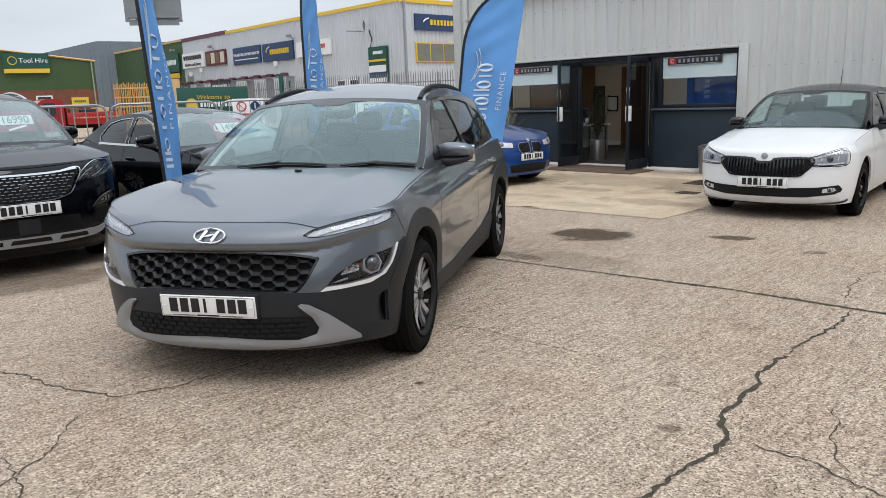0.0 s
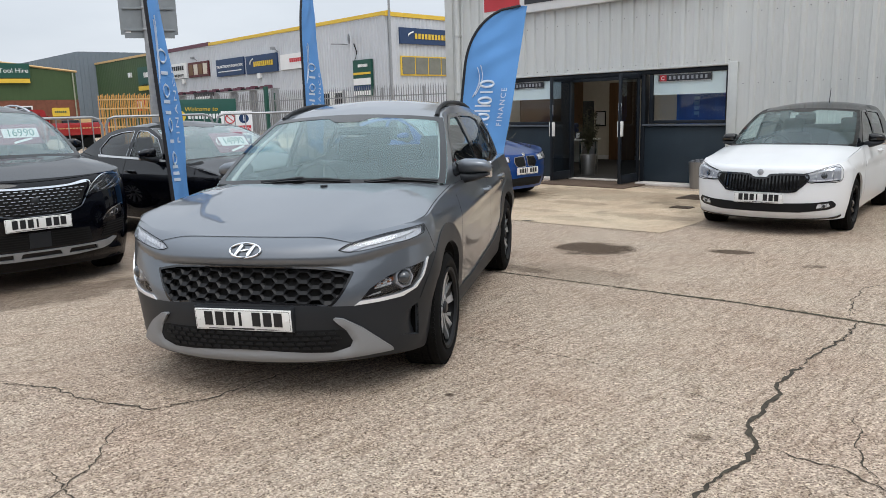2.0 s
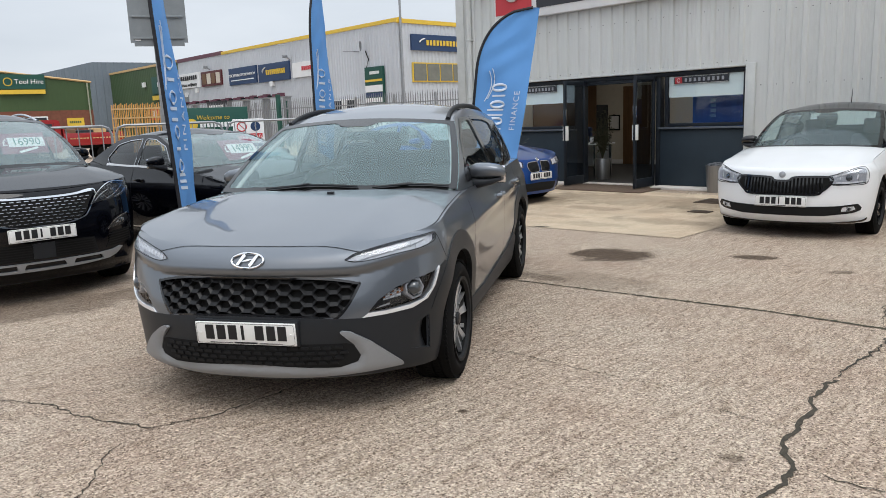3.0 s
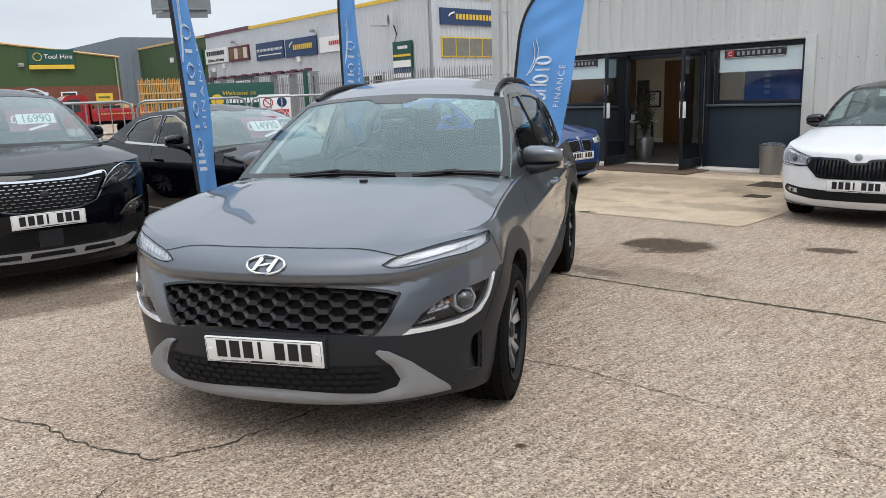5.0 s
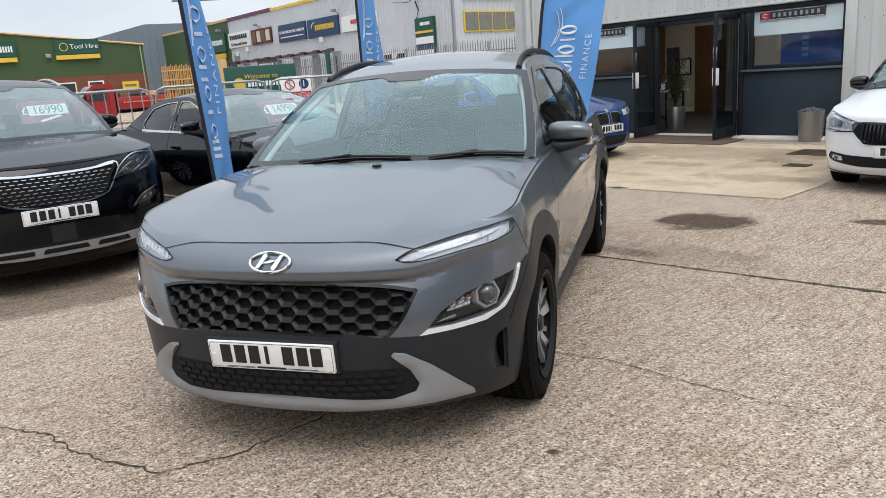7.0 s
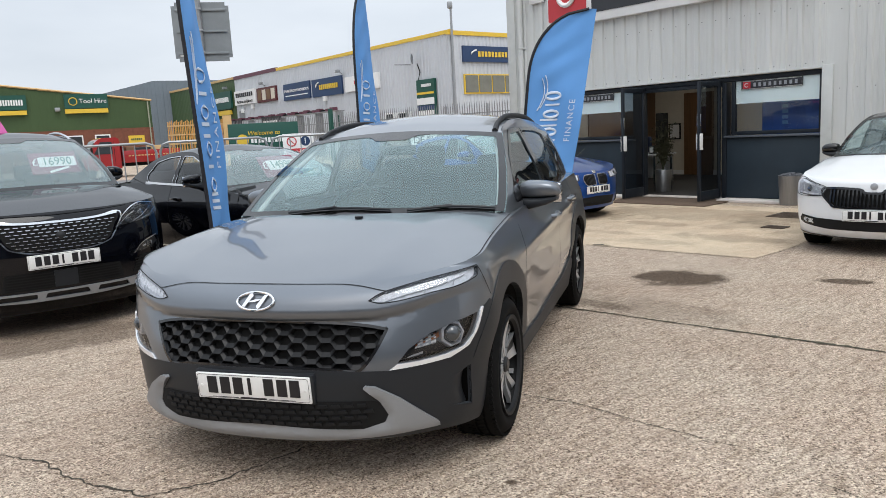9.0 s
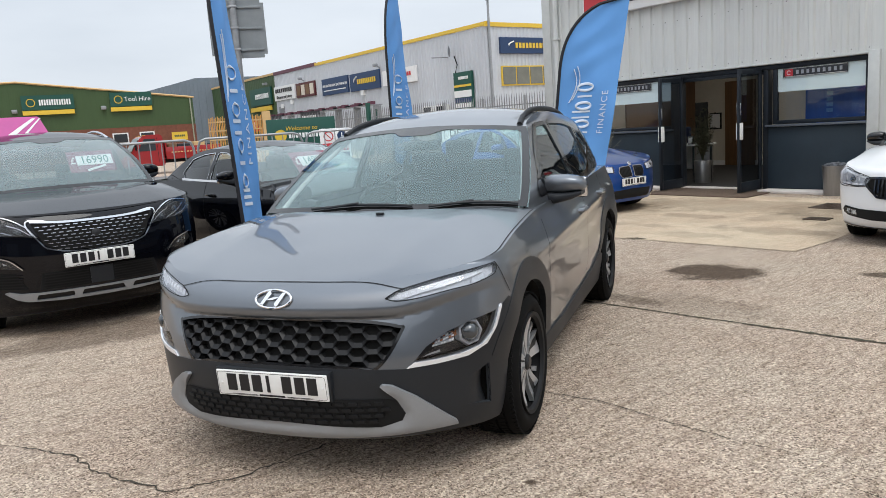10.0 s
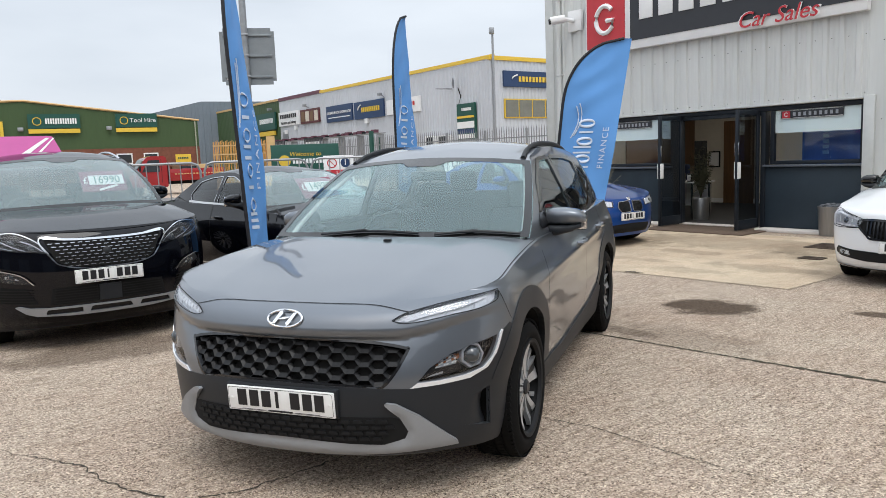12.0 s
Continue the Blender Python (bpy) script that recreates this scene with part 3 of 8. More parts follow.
crack([(0.98, 3.62), (1.11, 3.46), (1.18, 3.37), (1.27, 3.25)], 0.005, 18, 0.008)
crack([(-0.6, 5.1), (-0.2, 5.6), (0.35, 6.2), (0.53, 6.33)], 0.007, 10)
# slab joints with moss and soil
crack([(-6.0, 11.6), (-3.0, 9.2), (0.43, 6.44), (1.28, 5.77)], 0.024, 11, 0.006, MOSS, False, name="slab_joint", label="narrow mossy joint between concrete slabs")
crack([(1.28, 5.77), (2.04, 5.18), (2.57, 4.66), (2.73, 4.51), (4.5, 3.0), (9.0, -0.8)], 0.04, 12, 0.007, MOSS, False, name="slab_joint", label="mossy joint between concrete slabs")
flat_shape("entrance_slab", [(0.30, 10.05), (0.96, 9.50), (2.40, 8.25), (3.02, 8.85), (4.25, 10.35), (4.75, 11.7), (2.0, 14.6), (-1.2, 15.0), (-2.6, 12.6)], 0.004, SLAB, "smoother pale concrete slab in front of the entrance", "slab")
crack([(-2.6, 12.6), (0.30, 10.05), (0.96, 9.50), (2.40, 8.25)], 0.008, 13, 0.010, MOSS, False, 0.008, "slab_joint", "joint at the edge of the pale slab")
crack([(2.40, 8.25), (3.02, 8.85), (3.6, 9.6)], 0.007, 14, 0.010, MOSS, False, 0.008, "slab_joint", "joint at the edge of the pale slab")
crack([(0.95, 9.55), (1.15, 9.42)], 0.05, 15, 0.02, DIRT, True, 0.009)
IRON = mat("rusty_iron", (0.085, 0.062, 0.045), 0.75, 0.4, var=0.4, scale=25, bump=0.002)


def drain(x, y, ang, w, h, bars):
    t = thing("drain_cover" if not bars else "drain_grate", pose(x, y, 0.004, 0, 0, ang), "rusty cast-iron drain cover set in the concrete", "drain")
    if not bars:
        part("lid", box(-w / 2, w / 2, -h / 2, h / 2, 0, 0.012, 0.004), IRON, t)
        for k in range(5):
            part("rib", box(-w / 2 + 0.05, w / 2 - 0.05, -h / 2 + h * (k + 0.7) / 6, -h / 2 + h * (k + 1.0) / 6, 0.010, 0.018), IRON, t)
    else:
        part("pit", box(-w / 2 + 0.02, w / 2 - 0.02, -h / 2 + 0.02, h / 2 - 0.02, 0.0, 0.004), M["gap"], t)
        bm = box(-w / 2, w / 2, -h / 2, -h / 2 + 0.025, 0, 0.012)
        box(-w / 2, w / 2, h / 2 - 0.025, h / 2, 0, 0.012, bm=bm)
        box(-w / 2, -w / 2 + 0.025, -h / 2 + 0.025, h / 2 - 0.025, 0, 0.012, bm=bm)
        box(w / 2 - 0.025, w / 2, -h / 2 + 0.025, h / 2 - 0.025, 0, 0.012, bm=bm)
        part("frame", bm, IRON, t)
        for k in range(7):
            xx = -w / 2 + 0.04 + (w - 0.08) * k / 6
            part("bar", box(xx - 0.009, xx + 0.009, -h / 2 + 0.025, h / 2 - 0.025, 0.002, 0.011), IRON, t)


drain(3.34, 10.30, -45, 0.28, 0.21, True)
drain(4.05, 11.28, -45, 0.75, 0.55, False)

# ---- showroom: its own frame runs along the front, y into the building ----
FAC = pose(3.75, 13.8, 0, 0, 0, -45)
CLAD = mat("pale_grey_steel_cladding", (0.62, 0.63, 0.61), 0.42, 0.15, var=0.07, scale=0.5, stretch=(4, 1, 0.25))
NAVY = mat("dark_blue_grey_panel", (0.024, 0.036, 0.048), 0.5, var=0.12, scale=3, spec=0.3)
FRAME = mat("charcoal_frame", (0.013, 0.017, 0.023), 0.45, var=0.1, spec=0.3)
TRIMG = mat("pale_flashing", (0.55, 0.56, 0.54), 0.4, 0.2, var=0.06)
BLIND = mat("white_blind", (0.72, 0.80, 0.80), 0.8, var=0.04)
CREAM = mat("cream_plaster", (0.62, 0.57, 0.48), 0.9, var=0.06)
WOOD = mat("brown_veneer", (0.16, 0.085, 0.04), 0.5, var=0.25, scale=3, stretch=(8, 8, 0.6))
CARPET = mat("dark_carpet", (0.035, 0.033, 0.032), 0.95, var=0.3, scale=40)
MATB = mat("brown_coir_mat", (0.105, 0.072, 0.05), 0.95, var=0.35, scale=60, bump=0.004, fine=300)
PALE = mat("pale_painted_step", (0.62, 0.57, 0.53), 0.8, var=0.2, scale=6)
STEEL = mat("brushed_steel", (0.30, 0.295, 0.29), 0.35, 0.8, var=0.12, scale=30, stretch=(1, 1, 0.05))
WHITE = mat("white_board", (0.78, 0.78, 0.77), 0.45, var=0.05, scale=2)
BLACKB = mat("charcoal_board", (0.028, 0.03, 0.036), 0.4, var=0.08)
REDB = mat("red_board", (0.50, 0.035, 0.045), 0.4, var=0.06)
WGLASS = glass("shop_glass", (0.93, 0.96, 0.97), 0.005, 0.98, 1.55)
DGLASS = glass("door_glass", (0.30, 0.33, 0.36), 0.005, 0.9, 1.6)
show = tagged(thing("showroom", FAC, "pale grey metal-clad car showroom with dark glazed entrance and open doors", "building"), kind="structure")


def corrugated(x0, x1, z0, z1, pitch=0.25, deep=0.032, y=0.0, foot=0.055, crown=0.032):
    """Steel sheet with upright ribs, and a flat stiffening groove between them."""
    bm = bmesh.new()
    prof = [(x0, 0.0)]
    k = math.ceil(x0 / pitch)
    while k * pitch < x1 - foot:
        c = k * pitch
        if c - foot > x0:
            prof += [(c - foot, 0.0), (c - crown, -deep), (c + crown, -deep), (c + foot, 0.0)]
            for g in (0.11, 0.14):
                if c + g + 0.012 < x1:
                    prof += [(c + g - 0.008, 0.0), (c + g, -0.004), (c + g + 0.008, 0.0)]
        k += 1
    prof.append((x1, 0.0))
    lo = [bm.verts.new((a, y + b, z0)) for a, b in prof]
    hi = [bm.verts.new((a, y + b, z1)) for a, b in prof]
    for i in range(len(prof) - 1):
        bm.faces.new((lo[i], lo[i + 1], hi[i + 1], hi[i]))
    # backing gives the wall its thickness
    box(x0, x1, y + 0.01, y + 0.20, z0, z1, bm=bm)
    return bm


HIGH = 7.0


def sheet(*pts):
    """A single flat pane."""
    bm = bmesh.new()
    bm.faces.new([bm.verts.new(p) for p in pts])
    return bm


part("cladding", corrugated(-4.85, -3.42, 0.0, HIGH), CLAD, show, smooth=0)
part("cladding", corrugated(-3.42, 1.74, 2.10, HIGH), CLAD, show, smooth=0)
part("cladding", corrugated(1.74, 16.0, 0.0, HIGH), CLAD, show, smooth=0)
part("side_wall", box(-4.9, -4.7, 0.21, 14, 0, HIGH), CLAD, show)
part("back_wall", box(-4.7, 16, 13.8, 14, 0, HIGH), CLAD, show)
part("end_wall", box(15.8, 16, 0.21, 13.8, 0, HIGH), CLAD, show)
part("roof", box(-5.0, 16.1, -0.1, 14.1, HIGH, HIGH + 0.15), CLAD, show)
part("corner_flashing", box(-4.95, -4.72, -0.05, 0.2, 0, HIGH + 0.02, 0.008), TRIMG, show)
part("jamb_flashing", box(1.60, 1.76, -0.05, 0.02, 0, 2.12, 0.006), TRIMG, show)
part("head_flashing", box(-3.45, 1.595, -0.045, 0.02, 2.075, 2.105, 0.004), TRIMG, show)
part("downpipe", tube([(-4.52, -0.09, 0.05), (-4.52, -0.09, 3.0), (-4.52, -0.09, HIGH - 0.3)], 0.045, 10), CLAD, show)
for z in (0.6, 1.8, 3.05, 4.6, 6.0):
    part("pipe_clip", box(-4.58, -4.46, -0.14, -0.01, z, z + 0.04, 0.006), TRIMG, show)
# screws along the sheet edges, too small to pick apart
bm = bmesh.new()
for k in range(-13, 64):
    for z in (2.16, 3.02, 4.5) if k * 0.25 < 1.7 else (0.5, 1.75, 2.9, 4.2):
        box(k * 0.25 + 0.088, k * 0.25 + 0.100, -0.010, -0.002, z, z + 0.012, bm=bm)
tagged(part("cladding_screws", bm, M["alloy_dark"], show), kind="stuff")
# dark front below the cladding
part("window_head", box(-3.42, 1.60, 0.02, 0.16, 1.995, 2.07, 0.006), FRAME, show)
for x0, x1 in ((0.13, 1.60), (-3.42, -1.78)):
    w = new("window")
    w.parent = show
    part("apron_panel", box(x0 - 0.10, x1, 0.04, 0.16, 0.05, 1.06, 0.004), NAVY, w)
    part("sill", box(x0 - 0.12, x1 + 0.0, -0.03, 0.10, 1.065, 1.10, 0.006), mat("sill_grey", (0.09, 0.105, 0.125), 0.4), w)
    part("frame_left", box(x0 - 0.02, x0 + 0.05, 0.03, 0.11, 1.105, 1.99, 0.005), FRAME, w)
    part("frame_right", box(x1 - 0.06, x1 - 0.002, 0.03, 0.11, 1.105, 1.99, 0.005), FRAME, w)
    part("frame_bottom", box(x0 + 0.052, x1 - 0.062, 0.03, 0.11, 1.105, 1.165, 0.005), FRAME, w)
    part("pane", sheet((x0 + 0.05, 0.060, 1.165), (x1 - 0.06, 0.060, 1.165), (x1 - 0.06, 0.060, 1.99), (x0 + 0.05, 0.060, 1.99)), WGLASS, w).visible_shadow = False
    part("roller_blind", box(x0 + 0.05, x1 - 0.06, 0.066, 0.070, 1.62, 1.99), BLIND, w, "half-lowered white roller blind")
    part("plinth", box(x0 - 0.1, x1, -0.30, 0.03, 0.0, 0.045, 0.008), PALE, w)
    sx = 0.28 if x0 > 0 else -3.28
    part("window_sign", box(sx, sx + 1.0, 0.040, 0.052, 1.845, 2.0 - 0.015, 0.003), BLACKB, w, "small dark sign with red emblem block")
    part("sign_border", tube([(sx + 0.01, 0.040, 1.853), (sx + 0.99, 0.040, 1.853), (sx + 0.99, 0.040, 1.977), (sx + 0.01, 0.040, 1.977)], 0.004, 4, closed=True), WHITE, w)
    part("emblem_block", box(sx + 0.03, sx + 0.16, 0.033, 0.041, 1.862, 1.968), REDB, w)
    for k in range(9):
        part("letter_bar", box(sx + 0.21 + k * 0.084, sx + 0.21 + k * 0.084 + 0.040, 0.034, 0.041, 1.885, 1.945), M["lamp_grey"], w)
    part("emblem_mark", tube([(sx + 0.095 + 0.03 * math.cos(a), 0.033, 1.915 + 0.03 * math.sin(a)) for a in [0.6 + k * 0.5 for k in range(11)]], 0.007, 5), WHITE, w)
for x0, x1 in ((-0.05, 0.03), (-1.78, -1.62)):
    part("door_jamb", box(x0, x1, 0.02, 0.18, 0.0, 1.99, 0.005), FRAME, show)
part("door_track", box(-1.62, -0.05, 0.03, 0.17, 1.93, 1.99), FRAME, show)
part("threshold", box(-1.62, -0.05, -0.02, 0.2, 0.0, 0.035), PALE, show)


def door_leaf(x, sg):
    d = tagged(thing("door_leaf", FAC @ pose(x, 0.02, 0.04), "dark-framed glass entrance door standing wide open", "door", "entrance doors"), "")
    part("stile", box(-0.022, 0.022, -0.70, -0.64, 0, 1.98, 0.004), FRAME, d)
    part("stile", box(-0.022, 0.022, -0.06, -0.0, 0, 1.98, 0.004), FRAME, d)
    part("rail", box(-0.022, 0.022, -0.638, -0.062, 0, 0.16, 0.004), FRAME, d)
    part("rail", box(-0.022, 0.022, -0.638, -0.062, 1.90, 1.98, 0.004), FRAME, d)
    part("pane", sheet((0, -0.638, 0.16), (0, -0.062, 0.16), (0, -0.062, 1.90), (0, -0.638, 1.90)), DGLASS, d).visible_shadow = False
    for s in (-1, 1):
        part("pull_plate", box(s * 0.03 - 0.006, s * 0.03 + 0.006, -0.70, -0.61, 0.86, 1.13, 0.004), M["plate"], d, "white pull plate")
        part("lock", box(s * 0.028 - 0.006, s * 0.028 + 0.006, -0.69, -0.66, 1.25, 1.45, 0.004), M["satin"], d)
    return d


door_leaf(-0.085, 1)
door_leaf(-1.585, -1)
tagged(part("door_mat", box(-1.75, 0.25, -1.05, -0.03, 0.004, 0.022, 0.006), MATB), "worn brown coir mat before the open doors", "mat", kind="").matrix_world = FAC
# inside the showroom
part("inner_floor", box(-4.68, 6.0, 0.21, 7.0, 0.0, 0.03), CARPET, show)
part("inner_ceiling", box(-4.68, 6.0, 0.21, 7.0, 2.62, 2.72), CREAM, show)
part("inner_wall", box(-4.68, 6.0, 5.0, 5.1, 0.03, 2.62), CREAM, show)
part("inner_wall", box(5.9, 6.0, 0.21, 5.0, 0.03, 2.62), CREAM, show)
part("inner_wall", box(-4.69, -4.60, 0.21, 5.0, 0.03, 2.62), CREAM, show)
part("skirting", box(-4.6, 5.9, 4.97, 4.999, 0.03, 0.14), WHITE, show)
part("inner_door", box(-3.72, -2.95, 4.93, 4.998, 0.03, 2.05, 0.004), WOOD, show, "dark brown inner door")
part("wall_board", box(-4.59, -4.55, 2.2, 4.95, 0.04, 2.4, 0.004), WOOD, show, "brown wall panel")
STRIP = mat("light_strip", (1.0, 0.96, 0.88), 0.5, var=0, emit=18.0)
for x in (-2.6, 0.2, 2.8):
    part("ceiling_light", box(x - 0.6, x + 0.6, 2.2, 2.35, 2.595, 2.618), STRIP, show)
POSTER = mat("royal_blue_vinyl", (0.014, 0.075, 0.33), 0.4, var=0.3, scale=3, stretch=(3, 1, 0.4))
pull = thing("pull_up_banner", FAC @ pose(0.82, 0.55, 0.03, 0, 0, 0), "royal blue pull-up banner standing inside the window", "banner")
part("sheet", box(-0.42, 0.62, -0.004, 0.004, 0.06, 1.95), POSTER, pull)
part("base", box(-0.45, 0.53, -0.08, 0.08, 0.0, 0.06, 0.01), M["satin"], pull)
part("pole", tube([(0.03, 0.03, 0.06), (0.03, 0.03, 1.95)], 0.01, 6), M["satin"], pull)
for k in range(5):
    part("print_bar", box(-0.08, 0.02, -0.007, -0.004, 1.22 + k * 0.09, 1.28 + k * 0.09), mat("pale_blue_print", (0.09, 0.22, 0.48), 0.5), pull)
desk = thing("desk", FAC @ pose(-2.42, 1.3, 0.03), "white office desk just inside the entrance", "desk")
part("desktop", box(-0.55, 0.5, -0.35, 0.35, 0.70, 0.73, 0.004), WHITE, desk)
for x in (-0.5, 0.42):
    for y in (-0.3, 0.3):
        part("leg", box(x - 0.025, x + 0.025, y - 0.025, y + 0.025, 0, 0.70), M["satin"], desk)
part("modesty_panel", box(-0.47, 0.39, 0.30, 0.32, 0.2, 0.70), WHITE, desk)
for x in (-2.28, -2.08):
    sp = thing("desk_speaker", FAC @ pose(x, 1.05, 0.761), "small black desktop box with white front", "speaker", "boxes on the desk")
    part("case", box(-0.06, 0.06, -0.05, 0.05, 0, 0.16, 0.006), M["gloss_black"], sp)
    part("front", box(-0.045, 0.045, -0.058, -0.049, 0.02, 0.14, 0.004), WHITE, sp)
chair = thing("office_chair", FAC @ pose(-3.1, 2.2, 0.03), "dark blue office chair behind the desk", "chair")
BLUEC = mat("navy_cloth", (0.02, 0.03, 0.07), 0.9, var=0.2)
part("backrest", box(-0.23, 0.23, -0.04, 0.04, 0.55, 1.05, 0.035, 3), BLUEC, chair)
part("seat", box(-0.24, 0.24, -0.48, 0.0, 0.44, 0.53, 0.03, 3), BLUEC, chair)
part("column", tube([(0, -0.24, 0.05), (0, -0.24, 0.45)], 0.03, 8), M["satin"], chair)
for k in range(5):
    a = k * math.tau / 5
    part("foot", tube([(0, -0.24, 0.08), (0.28 * math.cos(a), -0.24 + 0.28 * math.sin(a), 0.025)], 0.02, 6), M["plastic"], chair)
pic = thing("framed_notice", FAC @ pose(-4.0, 4.99, 1.12), "framed notice hanging on the cream wall", "picture")
part("frame", box(-0.16, 0.16, -0.03, 0.0, -0.2, 0.2, 0.006), M["gap"], pic)
part("sheet", box(-0.13, 0.13, -0.036, -0.029, -0.17, 0.17), WHITE, pic)
shelf = thing("coat_stand", FAC @ pose(-3.05, 2.9, 0.03), "tall black stand against the inner wall", "stand")
part("post", box(-0.1, 0.1, -0.1, 0.1, 0, 1.55, 0.01), M["gap"], shelf)
LEAF = mat("dull_green_leaf", (0.05, 0.075, 0.03), 0.6, var=0.35, scale=6)
TWIG = mat("dry_grey_twig", (0.16, 0.15, 0.11), 0.9, var=0.3, scale=12)


def leafy(parent, name, base, height, spread, n, seed, material, leaf=0.10, thin=0.012):
    """Many narrow blades on curving stems."""
    rnd = random.Random(seed)
    bm = bmesh.new()
    for k in range(n):
        a, tip = rnd.uniform(0, math.tau), rnd.uniform(0.45, 1.0)
        r = spread * rnd.uniform(0.2, 1.0)
        pts = [Vector(base) + Vector((r * math.cos(a) * f ** 1.5, r * math.sin(a) * f ** 1.5, height * tip * f - 0.12 * r * f ** 3)) for f in (0, 0.25, 0.5, 0.75, 1)]
        tube(pts, [0.006, 0.005, 0.004, 0.003, 0.002], 4, bm)
        for j in range(7):
            f = rnd.uniform(0.35, 1.0)
            i = min(int(f * 4), 3)
            p = pts[i].lerp(pts[i + 1], f * 4 - i)
            b = rnd.uniform(0, math.tau)
            d = Vector((math.cos(b), math.sin(b), rnd.uniform(-0.3, 0.8))).normalized()
            s = d.orthogonal().normalized() * thin
            L = leaf * rnd.uniform(0.6, 1.3)
            vs = [bm.verts.new(q) for q in (p, p + d * L * 0.5 + s, p + d * L - Vector((0, 0, L * 0.2)), p + d * L * 0.5 - s)]
            bm.faces.new(vs)
    return part(name, bm, material, parent, smooth=0)


plant = thing("potted_plant", FAC @ pose(-1.72, 0.85, 0.03), "tall leafy plant in a steel pot inside the entrance", "plant")
part("pot", lathe([(0.0, 0.001), (0.0, 0.14), (0.42, 0.165), (0.43, 0.16), (0.40, 0.15), (0.39, 0.001)], 32, "z"), STEEL, plant)
leafy(plant, "foliage", (0, 0, 0.38), 1.05, 0.24, 60, 5, mat("dry_brown_green_leaf", (0.060, 0.058, 0.030), 0.7, var=0.35, scale=6))
bin_ = thing("steel_planter", FAC @ pose(1.28, -0.28, 0.004), "brushed-steel planter filled with grey pebbles by the wall", "planter")
part("tub", lathe([(0.0, 0.001), (0.0, 0.165), (0.44, 0.195), (0.455, 0.195), (0.455, 0.18), (0.42, 0.175), (0.41, 0.001)], 40, "z"), STEEL, bin_)
bm = bmesh.new()
rnd = random.Random(4)
for k in range(150):
    a, r = rnd.uniform(0, math.tau), 0.17 * math.sqrt(rnd.random())
    q = bmesh.ops.create_icosphere(bm, subdivisions=1, radius=rnd.uniform(0.016, 0.03))
    bmesh.ops.scale(bm, vec=(1, 1, 0.7), verts=q["verts"])
    bmesh.ops.translate(bm, vec=(r * math.cos(a), r * math.sin(a), 0.45 + 0.03 * (1 - (r / 0.17) ** 2) + rnd.uniform(-0.008, 0.012)), verts=q["verts"])
tagged(part("pebbles", bm, mat("grey_pebble", (0.10, 0.105, 0.115), 0.8, var=0.4, scale=9), bin_), kind="stuff")
shrub = thing("dry_shrub", FAC @ pose(-3.15, -0.45, 0.0), "sparse dry grey-green shrub in a pot by the window", "plant")
part("pot", lathe([(0.0, 0.001), (0.0, 0.15), (0.40, 0.19), (0.40, 0.17), (0.36, 0.001)], 28, "z"), STEEL, shrub)
leafy(shrub, "twigs", (0, 0, 0.34), 1.0, 0.5, 70, 8, TWIG, 0.07, 0.006)
# fascia sign over the entrance
sign = thing("fascia_sign", FAC @ pose(0.24, 0, 0.07), "large charcoal and red fascia sign with white frame", "sign")
part("backboard", box(-3.95, 1.42, -0.16, -0.033, 3.28, 4.75, 0.01), WHITE, sign)
part("emblem_panel", box(-3.91, -2.97, -0.172, -0.158, 3.40, 4.68), REDB, sign)
part("name_panel", box(-2.84, 1.36, -0.172, -0.158, 3.44, 4.68), BLACKB, sign)
part("emblem_mark", tube([(-3.44 + 0.22 * math.cos(a), -0.178, 3.93 + 0.26 * math.sin(a)) for a in [0.7 + k * 0.35 for k in range(15)]] + [(-3.24, -0.178, 3.90), (-3.40, -0.178, 3.90)], 0.05, 6, flat=1.0), WHITE, sign)
for k in range(9):
    w = 0.30
    x = -2.62 + k * 0.43
    part("letter_bar", box(x, x + w, -0.19, -0.171, 3.80, 4.28, 0.004), WHITE, sign)
flat_text("words", "Car Sales", 0.37, pose(0.05, -0.196, 3.42, 90, 0, 0), WHITE, sign, 0.004, shear=0.3)
flat_text("words", "Car Sales", 0.355, pose(0.05, -0.204, 3.42, 90, 0, 0), REDB, sign, 0.004, shear=0.3)
cctv = thing("security_camera", FAC @ pose(-4.10, -0.03, 4.13) @ Matrix.Scale(1.3, 4), "white security camera on the cladding", "camera")
part("mount", box(-0.12, 0.16, -0.05, 0.0, -0.16, 0.16, 0.01), WHITE, cctv)
part("arm", tube([(0.0, -0.05, 0.0), (-0.05, -0.16, 0.02), (-0.10, -0.24, 0.03)], 0.035, 8), WHITE, cctv)
part("body", tube([(-0.04, -0.20, 0.03), (-0.20, -0.36, 0.0)], 0.065, 12), WHITE, cctv)
part("lens", tube([(-0.20, -0.36, 0.0), (-0.225, -0.385, -0.005)], 0.045, 12), M["gloss_black"], cctv)

# ---- trade units across the road ----
GREEN = mat("green_steel_cladding", (0.045, 0.082, 0.028), 0.55, var=0.12, scale=0.4, stretch=(1, 1, 0.3))
SILVER = mat("silver_grey_cladding", (0.54, 0.56, 0.59), 0.45, 0.2, var=0.08, scale=0.3)
SLATE = mat("slate_cladding", (0.16, 0.19, 0.22), 0.5, var=0.1, scale=0.3)
YEL = mat("yellow_trim", (0.70, 0.47, 0.05), 0.45, var=0.06)
OCHRE = mat("ochre_trim", (0.56, 0.37, 0.17), 0.55, var=0.14, scale=2)
PURP = mat("plum_trim", (0.12, 0.04, 0.06), 0.5, var=0.06)
TEAL = mat("deep_green_board", (0.012, 0.075, 0.055), 0.45, var=0.06)
DKBLUE = mat("navy_board", (0.018, 0.045, 0.115), 0.4, var=0.06)
